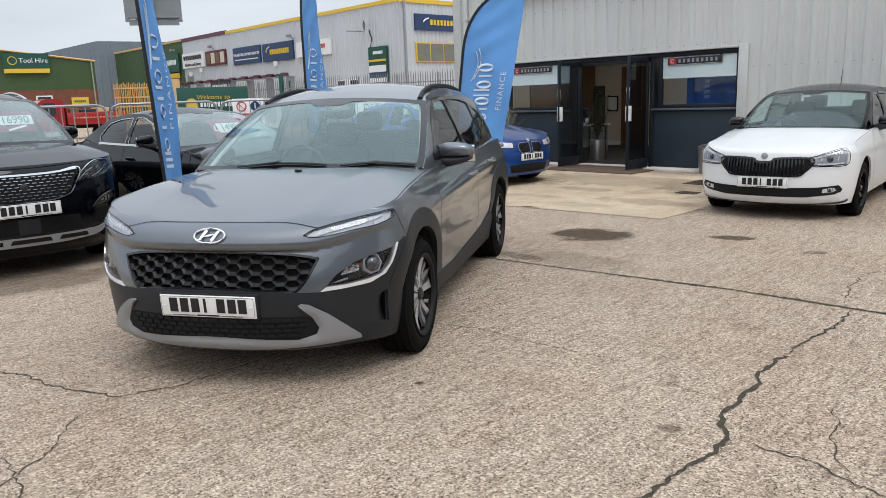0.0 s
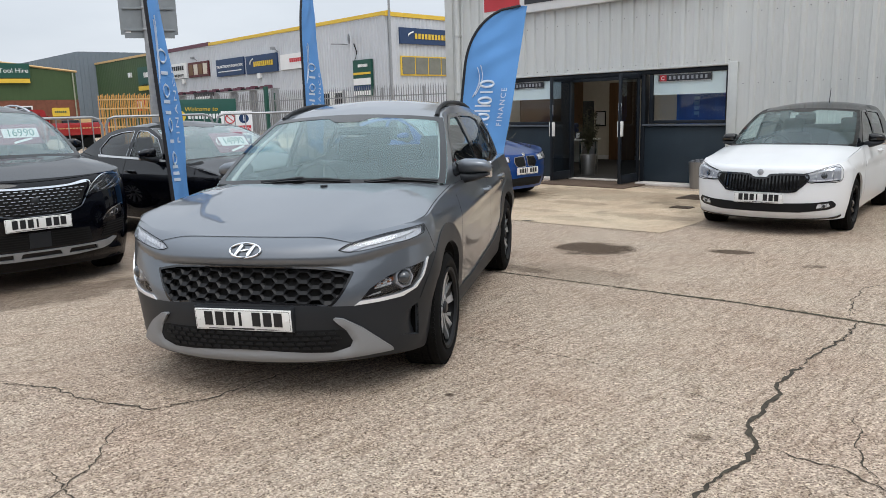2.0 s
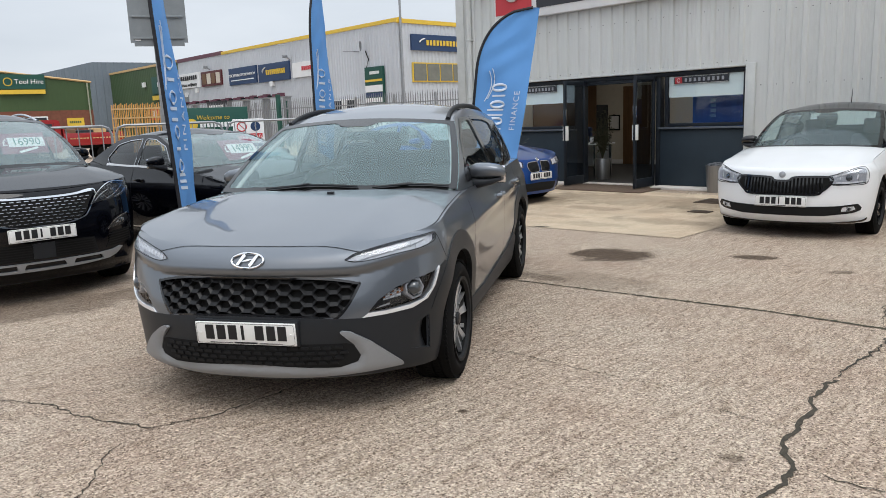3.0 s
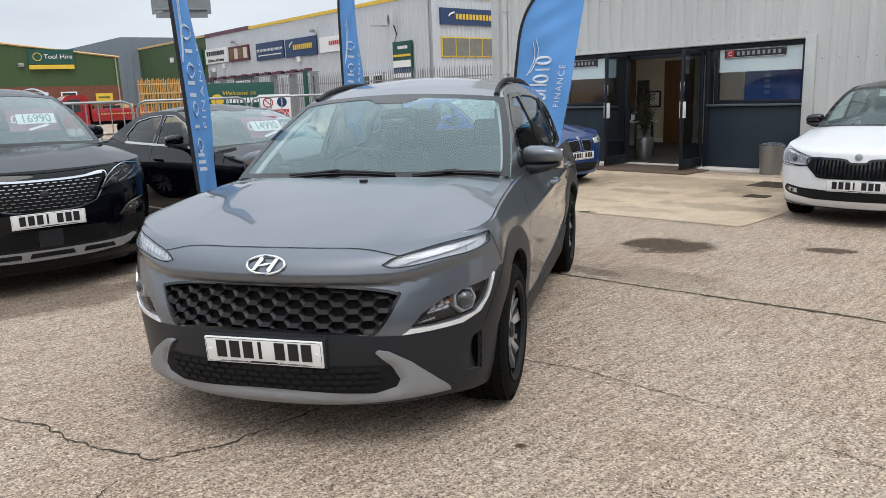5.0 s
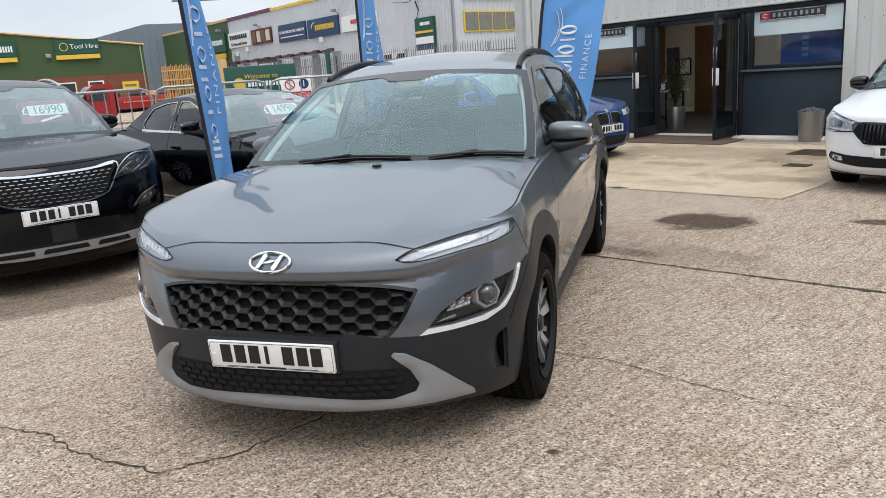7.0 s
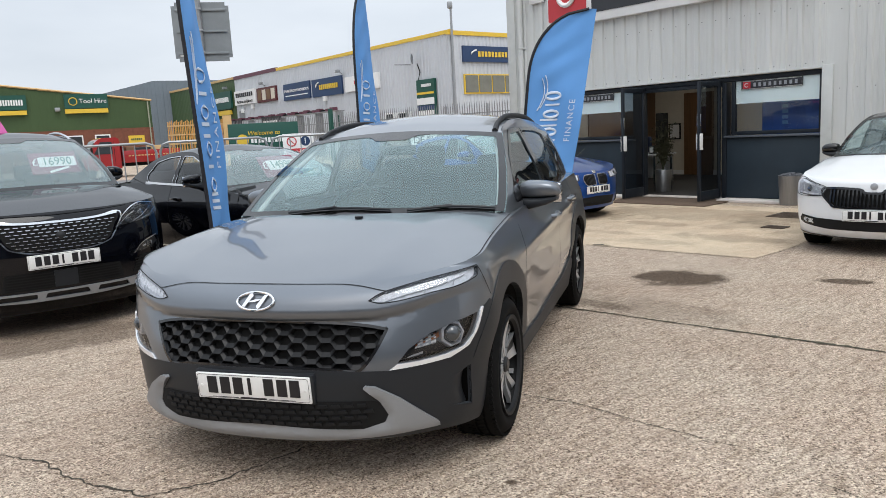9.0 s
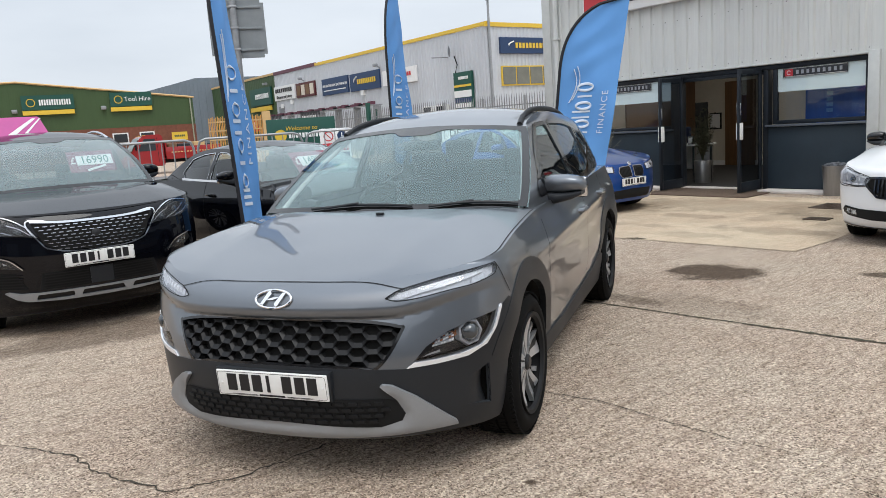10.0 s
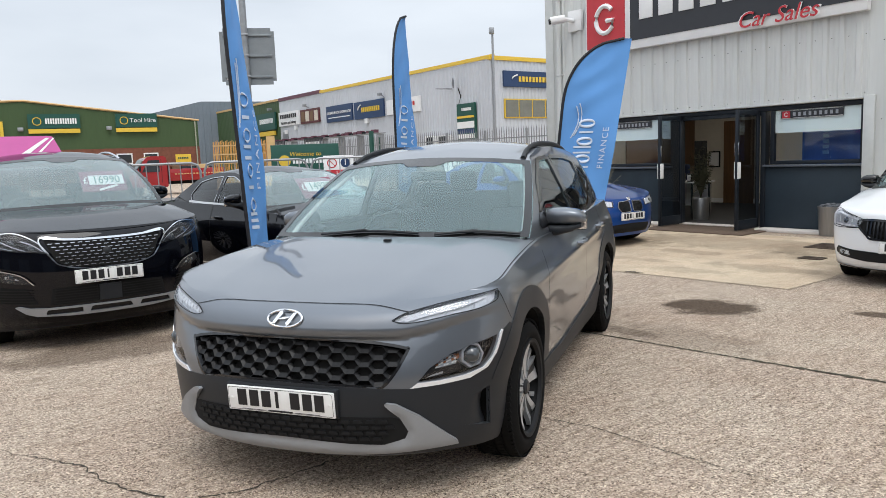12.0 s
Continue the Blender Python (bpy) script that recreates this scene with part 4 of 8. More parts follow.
BRICK = mat("red_brick", (0.17, 0.065, 0.04), 0.9, var=0.25, scale=4)
BRICKG = mat("dark_grey_brick", (0.085, 0.088, 0.095), 0.9, var=0.25, scale=2)
DARKW = mat("dark_window", (0.03, 0.035, 0.04), 0.1, var=0.1, spec=0.8)
ORANGE = mat("orange_steel", (0.60, 0.31, 0.085), 0.5, var=0.1)
GALV = mat("galvanised_steel", (0.33, 0.34, 0.35), 0.45, 0.7, var=0.15, scale=12)


def ribbed(x0, x1, z0, z1, top=None, pitch=0.33, y=0.0, deep=0.045):
    """Far cladding: plain upright ribs; top(x) may slope."""
    bm = bmesh.new()
    n = max(1, int(round((x1 - x0) / (pitch / 2))))
    lo, hi = [], []
    for i in range(n + 1):
        x = x0 + (x1 - x0) * i / n
        for dx, dy in ((-0.03, 0.0), (0.03, -deep)) if i % 2 else ((-0.03, -deep), (0.03, 0.0)):
            q = min(max(x + dx, x0), x1)
            h = top(q) if top else z1
            lo.append(bm.verts.new((q, y + dy, z0)))
            hi.append(bm.verts.new((q, y + dy, h)))
    for i in range(len(lo) - 1):
        if (lo[i].co - lo[i + 1].co).length > 1e-5:
            bm.faces.new((lo[i], lo[i + 1], hi[i + 1], hi[i]))
    return bm


def block(name, parent, x0, x1, y0, y1, z0, z1, material, bevel=0.0, label=""):
    return part(name, box(x0, x1, y0, y1, z0, z1, bevel), material, parent, label)


def bars(parent, x0, x1, z0, z1, n, y, material, fill=0.66):
    """Plain bars in place of lettering."""
    w = (x1 - x0) / n
    for k in range(n):
        block("letter_bar", parent, x0 + k * w, x0 + k * w + w * fill, y, y + 0.03, z0, z1, material)


# silver unit with coloured boards; its frame runs along the front
UA = pose(-26.0, 75.9, 0, 0, 0, -47.4)
ua = tagged(thing("trade_unit", UA, "long silver-grey corrugated trade unit with yellow roof edge and shop boards", "building"), kind="structure")
part("wall", ribbed(-0.4, 34.4, 0, 7.75), SILVER, ua, smooth=0)
part("core", box(-0.4, 34.35, 0.06, 25, 0, 7.7), SILVER, ua)
block("roof_edge", ua, 9.2, 34.6, -0.12, 0.1, 7.78, 8.02, YEL)
block("roof_edge", ua, -0.4, 9.2, -0.12, 0.1, 7.78, 8.10, PURP)
part("green_wall", ribbed(-30, -0.4, 0, 7.9, pitch=0.5, deep=0.009), GREEN, ua, smooth=0)
part("green_core", box(-30, -0.45, 0.06, 18, 0, 7.9), GREEN, ua)
block("roof_edge", ua, -30, -0.4, -0.1, 0.1, 7.88, 8.1, OCHRE)
block("board", ua, -0.4, 4.5, -0.2, -0.05, 5.2, 6.6, WHITE)
bars(ua, 0.0, 4.1, 5.95, 6.35, 9, -0.24, M["ink"])
flat_text("board_words", "Kitchens and Joinery", 0.44, pose(2.05, -0.23, 5.5, 90, 0, 0), M["ink"], ua, 0.01)
block("board", ua, 4.9, 9.0, -0.2, -0.05, 5.15, 6.5, mat("maroon_board", (0.10, 0.02, 0.022), 0.45, var=0.1))
for k in range(4):
    block("picture", ua, 5.15 + k * 0.95, 5.9 + k * 0.95, -0.23, -0.19, 5.35, 6.3, CREAM if k % 2 else WOOD)
block("board", ua, 10.5, 15.4, -0.2, -0.05, 4.95, 6.4, DKBLUE)
flat_text("board_words", "THE BATHROOM SHOWROOM", 0.33, pose(12.95, -0.23, 5.75, 90, 0, 0), WHITE, ua, 0.01)
block("underline", ua, 10.9, 15.0, -0.23, -0.19, 5.3, 5.38, WHITE)
block("board", ua, 15.8, 20.7, -0.2, -0.05, 4.9, 6.35, DKBLUE)
bars(ua, 17.1, 20.2, 5.45, 5.85, 10, -0.24, YEL)
part("arc_mark", tube([(17.1 - 0.55 * math.sin(a), -0.24, 5.25 + 0.85 * (1 - abs(a) / 2.2) ** 0.5) for a in [0.1 + 0.2 * k for k in range(9)]], 0.06, 5), WHITE, ua)
block("board", ua, 21.2, 26.0, -0.2, -0.05, 4.95, 6.1, WHITE)
bars(ua, 22.6, 25.4, 5.45, 5.75, 10, -0.24, REDB)
tot = new("board_stack")
tot.parent = ua
block("panel", tot, 30.7, 32.7, -0.25, -0.06, 2.6, 5.05, TEAL)
for z0, z1, ma in ((4.05, 4.2, YEL), (3.35, 3.8, WHITE), (2.65, 2.95, WHITE), (3.0, 3.3, DKBLUE)):
    block("stripe", tot, 30.75, 32.65, -0.29, -0.24, z0, z1, ma)
bars(tot, 31.3, 32.4, 4.55, 4.75, 8, -0.29, WHITE)
part("dish_arm", tube([(30.0, -0.1, 6.2), (30.0, -0.6, 6.2), (28.9, -0.7, 6.3)], 0.045, 5), GALV, ua)
part("dish", lathe([(0.0, 0.001), (0.03, 0.20), (0.09, 0.36)], 20, "x"), GALV, ua).matrix_local = pose(30.7, -0.6, 6.5, 0, 0, 40)
part("cable", tube([(30.7, -0.08, 6.2), (31.0, -0.08, 5.6), (30.7, -0.08, 5.0), (30.6, -0.08, 2.5)], 0.04, 5), M["gap"], ua)
for x, z in ((6.6, 6.75), (20.7, 6.55)):
    part("floodlight", box(x - 0.18, x + 0.18, -0.65, -0.35, z, z + 0.22, 0.03), GALV, ua)
    part("bracket", tube([(x, -0.4, z + 0.1), (x, -0.05, z - 0.15)], 0.04, 5), GALV, ua)
for x, z in ((1.0, 4.4), (17.6, 4.5), (3.4, 4.7)):
    block("wall_box", ua, x, x + 0.45, -0.25, -0.05, z, z + 0.4, WHITE)
block("vent", ua, 0.2, 1.5, -0.1, -0.05, 3.6, 4.6, GALV)
for k in range(30):
    block("stored_pack", ua, 3 + k * 0.7, 3.35 + k * 0.7 + (k % 3) * 0.08, -3.0, -2.6, 3.45, 3.58 + (k % 3) * 0.06, PURP if k % 3 else M["gap"])
block("storage_rack", ua, 2.5, 24.5, -3.2, -2.4, 3.38, 3.44, GALV)
for k in range(8):
    block("rack_post", ua, 2.6 + k * 3.1, 2.75 + k * 3.1, -3.1, -2.5, 0, 3.35, GALV)
block("notice_board", ua, 1.7, 3.6, -4.1, -3.9, 2.2, 3.4, REDB)
block("notice", ua, 2.0, 3.3, -4.14, -4.08, 2.5, 3.1, WHITE)
for x in (10.9, 18.0):
    block("dark_board", ua, x, x + 3.2, -6.1, -6.0, 2.5, 3.3, BLACKB)
    bars(ua, x + 0.4, x + 2.8, 2.8, 3.0, 8, -6.14, WHITE)
    block("board_post", ua, x + 1.5, x + 1.65, -5.99, -5.85, 0, 3.3, GALV)
for x in (27.0, 28.6):
    block("condenser", ua, x, x + 1.2, -0.5, -0.05, 1.9, 3.0, WHITE)
    block("fan_grille", ua, x + 0.15, x + 1.05, -0.54, -0.49, 2.0, 2.9, DARKW)
BLINDG = mat("drawn_grey_blind", (0.17, 0.17, 0.14), 0.2, var=0.15, scale=2)
# an unseen block added behind the camera closes the yard and darkens reflections
unseen_unit = tagged(thing("trade_unit", pose(0, -21, 0), "unseen long dark grey brick block added behind the camera to darken reflections", "building"), kind="structure")
block("wall", unseen_unit, -55, 45, -12, 0, 0, 7.5, BRICKG)
block("roof_edge", unseen_unit, -55.2, 45.2, -12.2, 0.2, 7.5, 7.8, BLACKB)
for k in range(9):
    block("shutter", unseen_unit, -50 + k * 10.5, -45 + k * 10.5, 0.0, 0.08, 0, 4.2, SLATE)
# short end of the silver unit
UB = pose(-2.75, 50.6, 0, 0, 0, 42.6)
ub = tagged(thing("trade_unit", UB, "silver-grey corrugated gable with yellow-framed office window", "building"), kind="structure")
part("wall", ribbed(0.05, 26, 0, 7.72), SILVER, ub, smooth=0)
block("roof_edge", ub, -0.3, 26, -0.12, 0.05, 7.68, 7.95, YEL)
block("board", ub, 0.9, 6.0, -0.2, -0.05, 5.95, 7.0, DKBLUE)
bars(ub, 2.2, 5.6, 6.3, 6.65, 11, -0.24, YEL)
part("arc_mark", tube([(2.1 - 0.5 * math.sin(a), -0.24, 6.15 + 0.6 * (1 - abs(a) / 2.2) ** 0.5) for a in [0.1 + 0.2 * k for k in range(9)]], 0.05, 5), WHITE, ub)
block("window_frame", ub, 0.95, 7.15, -0.14, -0.05, 3.86, 5.16, YEL)
for k in range(5):
    block("pane", ub, 1.05 + k * 1.22, 2.17 + k * 1.22, -0.17, -0.13, 3.95, 5.08, BLINDG)
# green unit with boards
UC = pose(-29.7, 64.0, 0, 0, 0, 34.7)
uc = tagged(thing("trade_unit", UC, "dark green metal-clad trade unit on a brick base with green boards", "building"), kind="structure")
ridge_x = -13.4


def gable(x):
    return 7.15 - 0.125 * abs(x - ridge_x) * (1.0 if x > ridge_x else 0.35)


part("wall", ribbed(-40, 0, 3.2, 7, gable, 0.5, deep=0.008), GREEN, uc, smooth=0)
bm = bmesh.new()
pr = [(-40, gable(-40)), (ridge_x, gable(ridge_x)), (0, gable(0)), (0, 0.0), (-40, 0.0)]
A = [bm.verts.new((x, 0.06, z)) for x, z in pr]
B = [bm.verts.new((x, 22, z)) for x, z in pr]
bm.faces.new(A)
bm.faces.new(B[::-1])
for i in range(5):
    bm.faces.new((A[i], B[i], B[(i + 1) % 5], A[(i + 1) % 5]))
bmesh.ops.recalc_face_normals(bm, faces=bm.faces[:])
part("core", bm, GREEN, uc, smooth=0)
block("brick_base", uc, -40, 0, -0.08, 0.05, 0, 3.2, BRICK)
for x0, x1 in ((-40, ridge_x), (ridge_x, 0.1)):
    part("roof_edge", tube([(x0, -0.08, gable(x0) + 0.03), (x1, -0.08, gable(x1) + 0.03)], 0.085, 4), OCHRE, uc)
part("gutter_pipe", tube([(-0.25, -0.15, 5.4), (-0.25, -0.15, 0.1)], 0.06, 6), mat("pale_green_pipe", (0.30, 0.32, 0.24), 0.5), uc)
for x0, x1, words in ((-13.2, -9.4, ""), (-6.7, -3.4, "Tool Hire")):
    block("board", uc, x0, x1, -0.3, -0.1, 4.95, 6.1, TEAL)
    block("yellow_stripe", uc, x0, x1 - 0.05, -0.32, -0.12, 4.56, 4.90, YEL)
    part("roundel", lathe([(-0.34, 0.27), (-0.34, 0.30), (-0.34, 0.33), (-0.31, 0.33)], 24, "x"), YEL, uc).matrix_local = pose(x0 + 0.65, 0.0, 5.52, 0, 0, 90)
    if words:
        flat_text("board_words", words, 0.52, pose((x0 + x1) / 2 + 0.5, -0.34, 5.52, 90, 0, 0), WHITE, uc, 0.01)
    else:
        bars(uc, x0 + 1.25, x1 - 0.2, 5.3, 5.75, 13, -0.34, WHITE)
    part("floodlight", box(x0 - 0.75, x0 - 0.35, -0.4, -0.1, 4.75, 5.05, 0.03), GALV, uc)
block("shutter_frame", uc, -17.5, -14.95, -0.2, -0.09, 3.3, 5.55, YEL)
block("shutter", uc, -17.5, -15.2, -0.24, -0.19, 3.3, 5.3, DARKW)
for x0, x1 in ((-6.75, -5.7), (-4.6, -3.6)):
    block("window_frame", uc, x0 - 0.1, x1 + 0.1, -0.16, -0.09, 1.85, 2.75, WHITE)
    block("pane", uc, x0, x1, -0.19, -0.15, 1.95, 2.65, DARKW)
block("yellow_notice", uc, -2.1, -0.8, -0.16, -0.09, 1.85, 2.55, YEL)
bars(uc, -1.9, -1.0, 2.15, 2.3, 6, -0.2, TEAL)
block("board", ua, -7.0, -1.3, -0.25, -0.05, 5.0, 6.8, TEAL)
block("yellow_stripe", ua, -7.0, -1.5, -0.3, -0.1, 4.4, 4.85, YEL)
bars(ua, -5.4, -1.7, 5.7, 6.2, 12, -0.3, WHITE)
block("wall_lamp", ua, -2.2, -1.7, -0.7, -0.3, 7.0, 7.22, GALV)
block("wall_box", ua, -9.6, -9.0, -0.3, -0.05, 5.9, 6.4, WHITE)
# slate unit far behind
UD = pose(-52.0, 86.0, 0, 0, 0, 20)
ud = tagged(thing("trade_unit", UD, "slate-grey corrugated shed behind the green unit", "building"), kind="structure")
part("wall", ribbed(5.4, 30, 0, 9, lambda x: 9.43 - 0.225 * max(11.5 - x, 0) - max(x - 11.5, 0) * 0.02, 0.9), SLATE, ud, smooth=0)
part("core", box(5.4, 30, 0.06, 20, 0, 8.0), SLATE, ud)
# ---- cars ----
# A car's own frame: x across, y from the nose to the tail, z up, with the nose's foremost point at the origin.
class Form:
    """The surfaces of a car body, from a few profiles."""

    def __init__(self, P):
        self.P = P
        hw, L = P["hw"], P["L"]
        pts = []
        n, bow, cor = P["n"], P["bow"], P["cor"]
        for k in range(121):
            f = k / 120 * math.pi / 2
            x = hw * math.sin(f) ** (2 / n) if k else 0.0
            c = max(math.cos(f), 0.0)
            pts.append((x, bow * (x / hw) ** 2 + cor * (1 - c ** (2 / n))))
        y0, y1 = bow + cor, L - P.get("bow_r", 0.08) - P.get("cor_r", 0.35)
        for k in range(1, 60):
            pts.append((hw, y0 + (y1 - y0) * k / 60))
        for k in range(121):
            f = (1 - k / 120) * math.pi / 2
            x = hw * max(math.sin(f), 0.0) ** (2 / 3.2)
            pts.append((x, L - P.get("bow_r", 0.08) * (x / hw) ** 2 - P.get("cor_r", 0.35) * (1 - max(math.cos(f), 0.0) ** (2 / 3.2))))
        s = [0.0]
        for a, b in zip(pts, pts[1:]):
            s.append(s[-1] + math.dist(a, b))
        self.s, self.S = np.array(s), s[-1]
        self.px, self.py = np.array([p[0] for p in pts]), np.array([p[1] for p in pts])
        self.front, self.side, self.rear = curve_of(P["front"]), curve_of(P["side"]), curve_of(P["rear"])
        self.top, self.low = curve_of(P["top"]), curve_of(P["low"])
        self.X, self.N = curve_of(P["X"]), curve_of(P["N"])

    def plan(self, s):
        return float(np.interp(s, self.s, self.px)), float(np.interp(s, self.s, self.py))

    def s_at(self, y):
        return float(np.interp(y, self.py, self.s))

    def shell(self, s, z):
        sign = -1 if s < 0 else 1
        q = min(abs(s), self.S)
        x, y = self.plan(q)
        a, b = self.plan(max(q - 0.03, 0)), self.plan(min(q + 0.03, self.S))
        tx, ty = b[0] - a[0], b[1] - a[1]
        l = math.hypot(tx, ty) or 1
        nx, ny = ty / l, -tx / l
        if q < 1e-3:
            nx, ny = 0.0, -1.0
        wf, wr = max(-ny, 0) ** 2, max(ny, 0) ** 2
        zf = self.P["warp"](q, z) if "warp" in self.P else z
        d = wf * self.front(zf) + wr * self.rear(z) + (1 - wf - wr) * self.side(z)
        if "swage" in self.P:
            d -= self.P["swage"](q, z, y)
        return Vector((sign * max(x - nx * d, 0.0), y - ny * d, z))

    def edge(self, s):
        return self.shell(s, self.top(self.plan(min(abs(s), self.S))[1]))

    def green(self, y, z):
        return Vector((self.X(z) * self.N(y), y, z))

    def shell_out(self, s, z):
        x, y = self.plan(min(abs(s), self.S))
        sign = -1 if s < 0 else 1
        v = Vector((sign * x * 1.5, (y - self.P["L"] / 2) * 1.0, 0))
        if y < 0.9:
            v = Vector((sign * x * 0.8, -1.0, 0.1))
        elif y > self.P["L"] - 0.6:
            v = Vector((sign * x * 0.8, 1.0, 0.1))
        else:
            v = Vector((sign, 0, 0))
        return v


def loft(stations, sides=20):
    """A rounded body through cross-sections (x, top, bottom, front, back)."""
    bm = bmesh.new()
    rings = []
    for x, top, low, fr, bk in stations:
        ring = []
        for k in range(sides):
            c, w = math.cos(k * math.tau / sides), math.sin(k * math.tau / sides)
            c, w = math.copysign(abs(c) ** 0.65, c), math.copysign(abs(w) ** 0.65, w)
            ring.append(bm.verts.new((x, (fr + bk) / 2 + c * (bk - fr) / 2, (top + low) / 2 + w * (top - low) / 2)))
        rings.append(ring)
    for A, B in zip(rings, rings[1:]):
        for k in range(sides):
            bm.faces.new((A[k], A[(k + 1) % sides], B[(k + 1) % sides], B[k]))
    bm.faces.new(rings[0])
    bm.faces.new(rings[-1])
    bmesh.ops.recalc_face_normals(bm, faces=bm.faces[:])
    return bm


def wheel(parent, x, y, R, width, rim_r, spokes, side, style, mats):
    """Tyre with tread blocks and sidewall, rim with spokes, hub cap."""
    ax = side
    w = width
    t = tagged(new("wheel"), "")
    t.parent = parent
    t.matrix_local = pose(x, y, R - 0.006)
    prof = [(-w / 2 + 0.01, rim_r - 0.005), (-w / 2 - 0.004, rim_r + 0.02), (-w / 2 - 0.008, (R + rim_r) / 2), (-w / 2 + 0.006, R - 0.025), (-w / 2 + 0.03, R - 0.004)]
    for k in range(4):
        a = -w / 2 + 0.035 + k * (w - 0.07) / 3.5
        prof += [(a, R), (a + (w - 0.07) / 5.2, R), (a + (w - 0.07) / 5.0, R - 0.009), (a + (w - 0.07) / 3.7, R - 0.009)]
    prof += [(w / 2 - 0.03, R - 0.004), (w / 2 - 0.006, R - 0.025), (w / 2 + 0.008, (R + rim_r) / 2), (w / 2 + 0.006, rim_r + 0.03), (w / 2 + 0.002, rim_r + 0.02), (w / 2 - 0.01, rim_r - 0.005)]
    part("tyre", lathe([(a * ax, r) for a, r in prof], 64), M["tyre"], t, "black rubber tyre", 50)
    # shoulder blocks of the tread
    bm = bmesh.new()
    for k in range(72):
        for side_x in (-w / 2 + 0.032, w / 2 - 0.032, -0.028, 0.028):
            q = bmesh.ops.create_cube(bm, size=1.0)["verts"]
            bmesh.ops.scale(bm, vec=(0.046 if abs(side_x) > 0.04 else 0.034, math.tau * R / 72 * 0.72, 0.008), verts=q)
            bmesh.ops.rotate(bm, matrix=Matrix.Rotation(radians(18 if side_x > 0 else -18), 3, "Z"), verts=q)
            bmesh.ops.translate(bm, vec=(side_x, 0, R - 0.002 - (0.003 if abs(side_x) > 0.04 else 0)), verts=q)
            bmesh.ops.rotate(bm, matrix=Matrix.Rotation((k + (0.5 if side_x > 0 else 0)) * math.tau / 72, 3, "X"), verts=q)
    tagged(part("tyre_tread", bm, M["tyre"], t, smooth=0), kind="stuff")
    lip = [(w / 2 - 0.012, rim_r - 0.022), (w / 2 + 0.004, rim_r - 0.012), (w / 2 + 0.008, rim_r + 0.004), (w / 2 - 0.02, rim_r + 0.006), (w / 2 - 0.06, rim_r - 0.01), (w / 2 - 0.12, rim_r - 0.04), (w / 2 - 0.15, 0.02)]
    part("rim_barrel", lathe([(a * ax, r) for a, r in lip], 64), M["matt_black"], t)
    part("brake_disc", lathe([(a * ax, r) for a, r in ((w / 2 - 0.10, 0.05), (w / 2 - 0.10, rim_r * 0.72), (w / 2 - 0.115, rim_r * 0.72))], 32), M["alloy_dark"], t)
    face = w / 2 - 0.006

    def blade(name, lo, hi, r0, r1, dep_lo, dep_hi, drop, material):
        """A raised strip of the wheel's face between two curves of sideways offset, each at its own height."""
        bm = bmesh.new()
        rows = []
        for j in range(9):
            f = j / 8
            r = r0 + (r1 - r0) * f
            a, c = lo(f) * tilt, hi(f) * tilt
            row = []
            for o, dx in ((a, dep_lo(f) - drop), (a, dep_lo(f)), (c, dep_hi(f)), (c, dep_hi(f) - drop)):
                q = math.sqrt(max(r * r - o * o, 1e-6))
                row.append(bm.verts.new((dx * ax, q * ca - o * sa, q * sa + o * ca)))
            rows.append(row)
        for A, B in zip(rows, rows[1:]):
            for q in range(3):
                bm.faces.new((A[q], A[q + 1], B[q + 1], B[q]))
        bmesh.ops.recalc_face_normals(bm, faces=bm.faces[:])
        part(name, bm, material, t, smooth=35)
    tilt = 1 if style >= 0 else -1
    rise = lambda f: face - 0.016 - 0.012 * math.sin(math.pi * min(1, f + 0.1)) + 0.006 * f
    sunk = lambda f: rise(f) - 0.012 * f
    for k in range(spokes):
        # a broad wedge of two machined facets that fall to a dark groove, with a bright hooked arm beside it
        ca, sa = math.cos(k * math.tau / spokes + 0.25), math.sin(k * math.tau / spokes + 0.25)
        blade("spoke", lambda f: -0.013 - 0.044 * f, lambda f: 0.013 + 0.044 * f, 0.036, rim_r - 0.014, sunk, sunk, 0.03, mats[1])
        blade("spoke_face", lambda f: -0.021 - 0.048 * f, lambda f: -0.003 - 0.010 * f, 0.036, rim_r - 0.012, rise, sunk, 0.022, mats[0])
        blade("spoke_edge", lambda f: 0.003 + 0.022 * f, lambda f: 0.021 + 0.036 * f, 0.036, rim_r - 0.012, sunk, rise, 0.022, mats[0])
        blade("spoke_arm", lambda f: 0.030 + 0.066 * f, lambda f: 0.040 + 0.078 * f, 0.045 + (rim_r - 0.06) * 0.30, rim_r - 0.020, sunk, sunk, 0.02, mats[0])
    part("rim_lip", lathe([(q * ax, r) for q, r in ((face - 0.004, rim_r - 0.014), (face + 0.004, rim_r - 0.010), (face + 0.004, rim_r - 0.005), (face - 0.004, rim_r - 0.003))], 64), mats[0], t)
    part("hub_cap", lathe([(a * ax, r) for a, r in ((face - 0.04, 0.040), (face - 0.012, 0.036), (face - 0.004, 0.026), (face - 0.002, 0.0))], 32), mats[1], t)
    return t


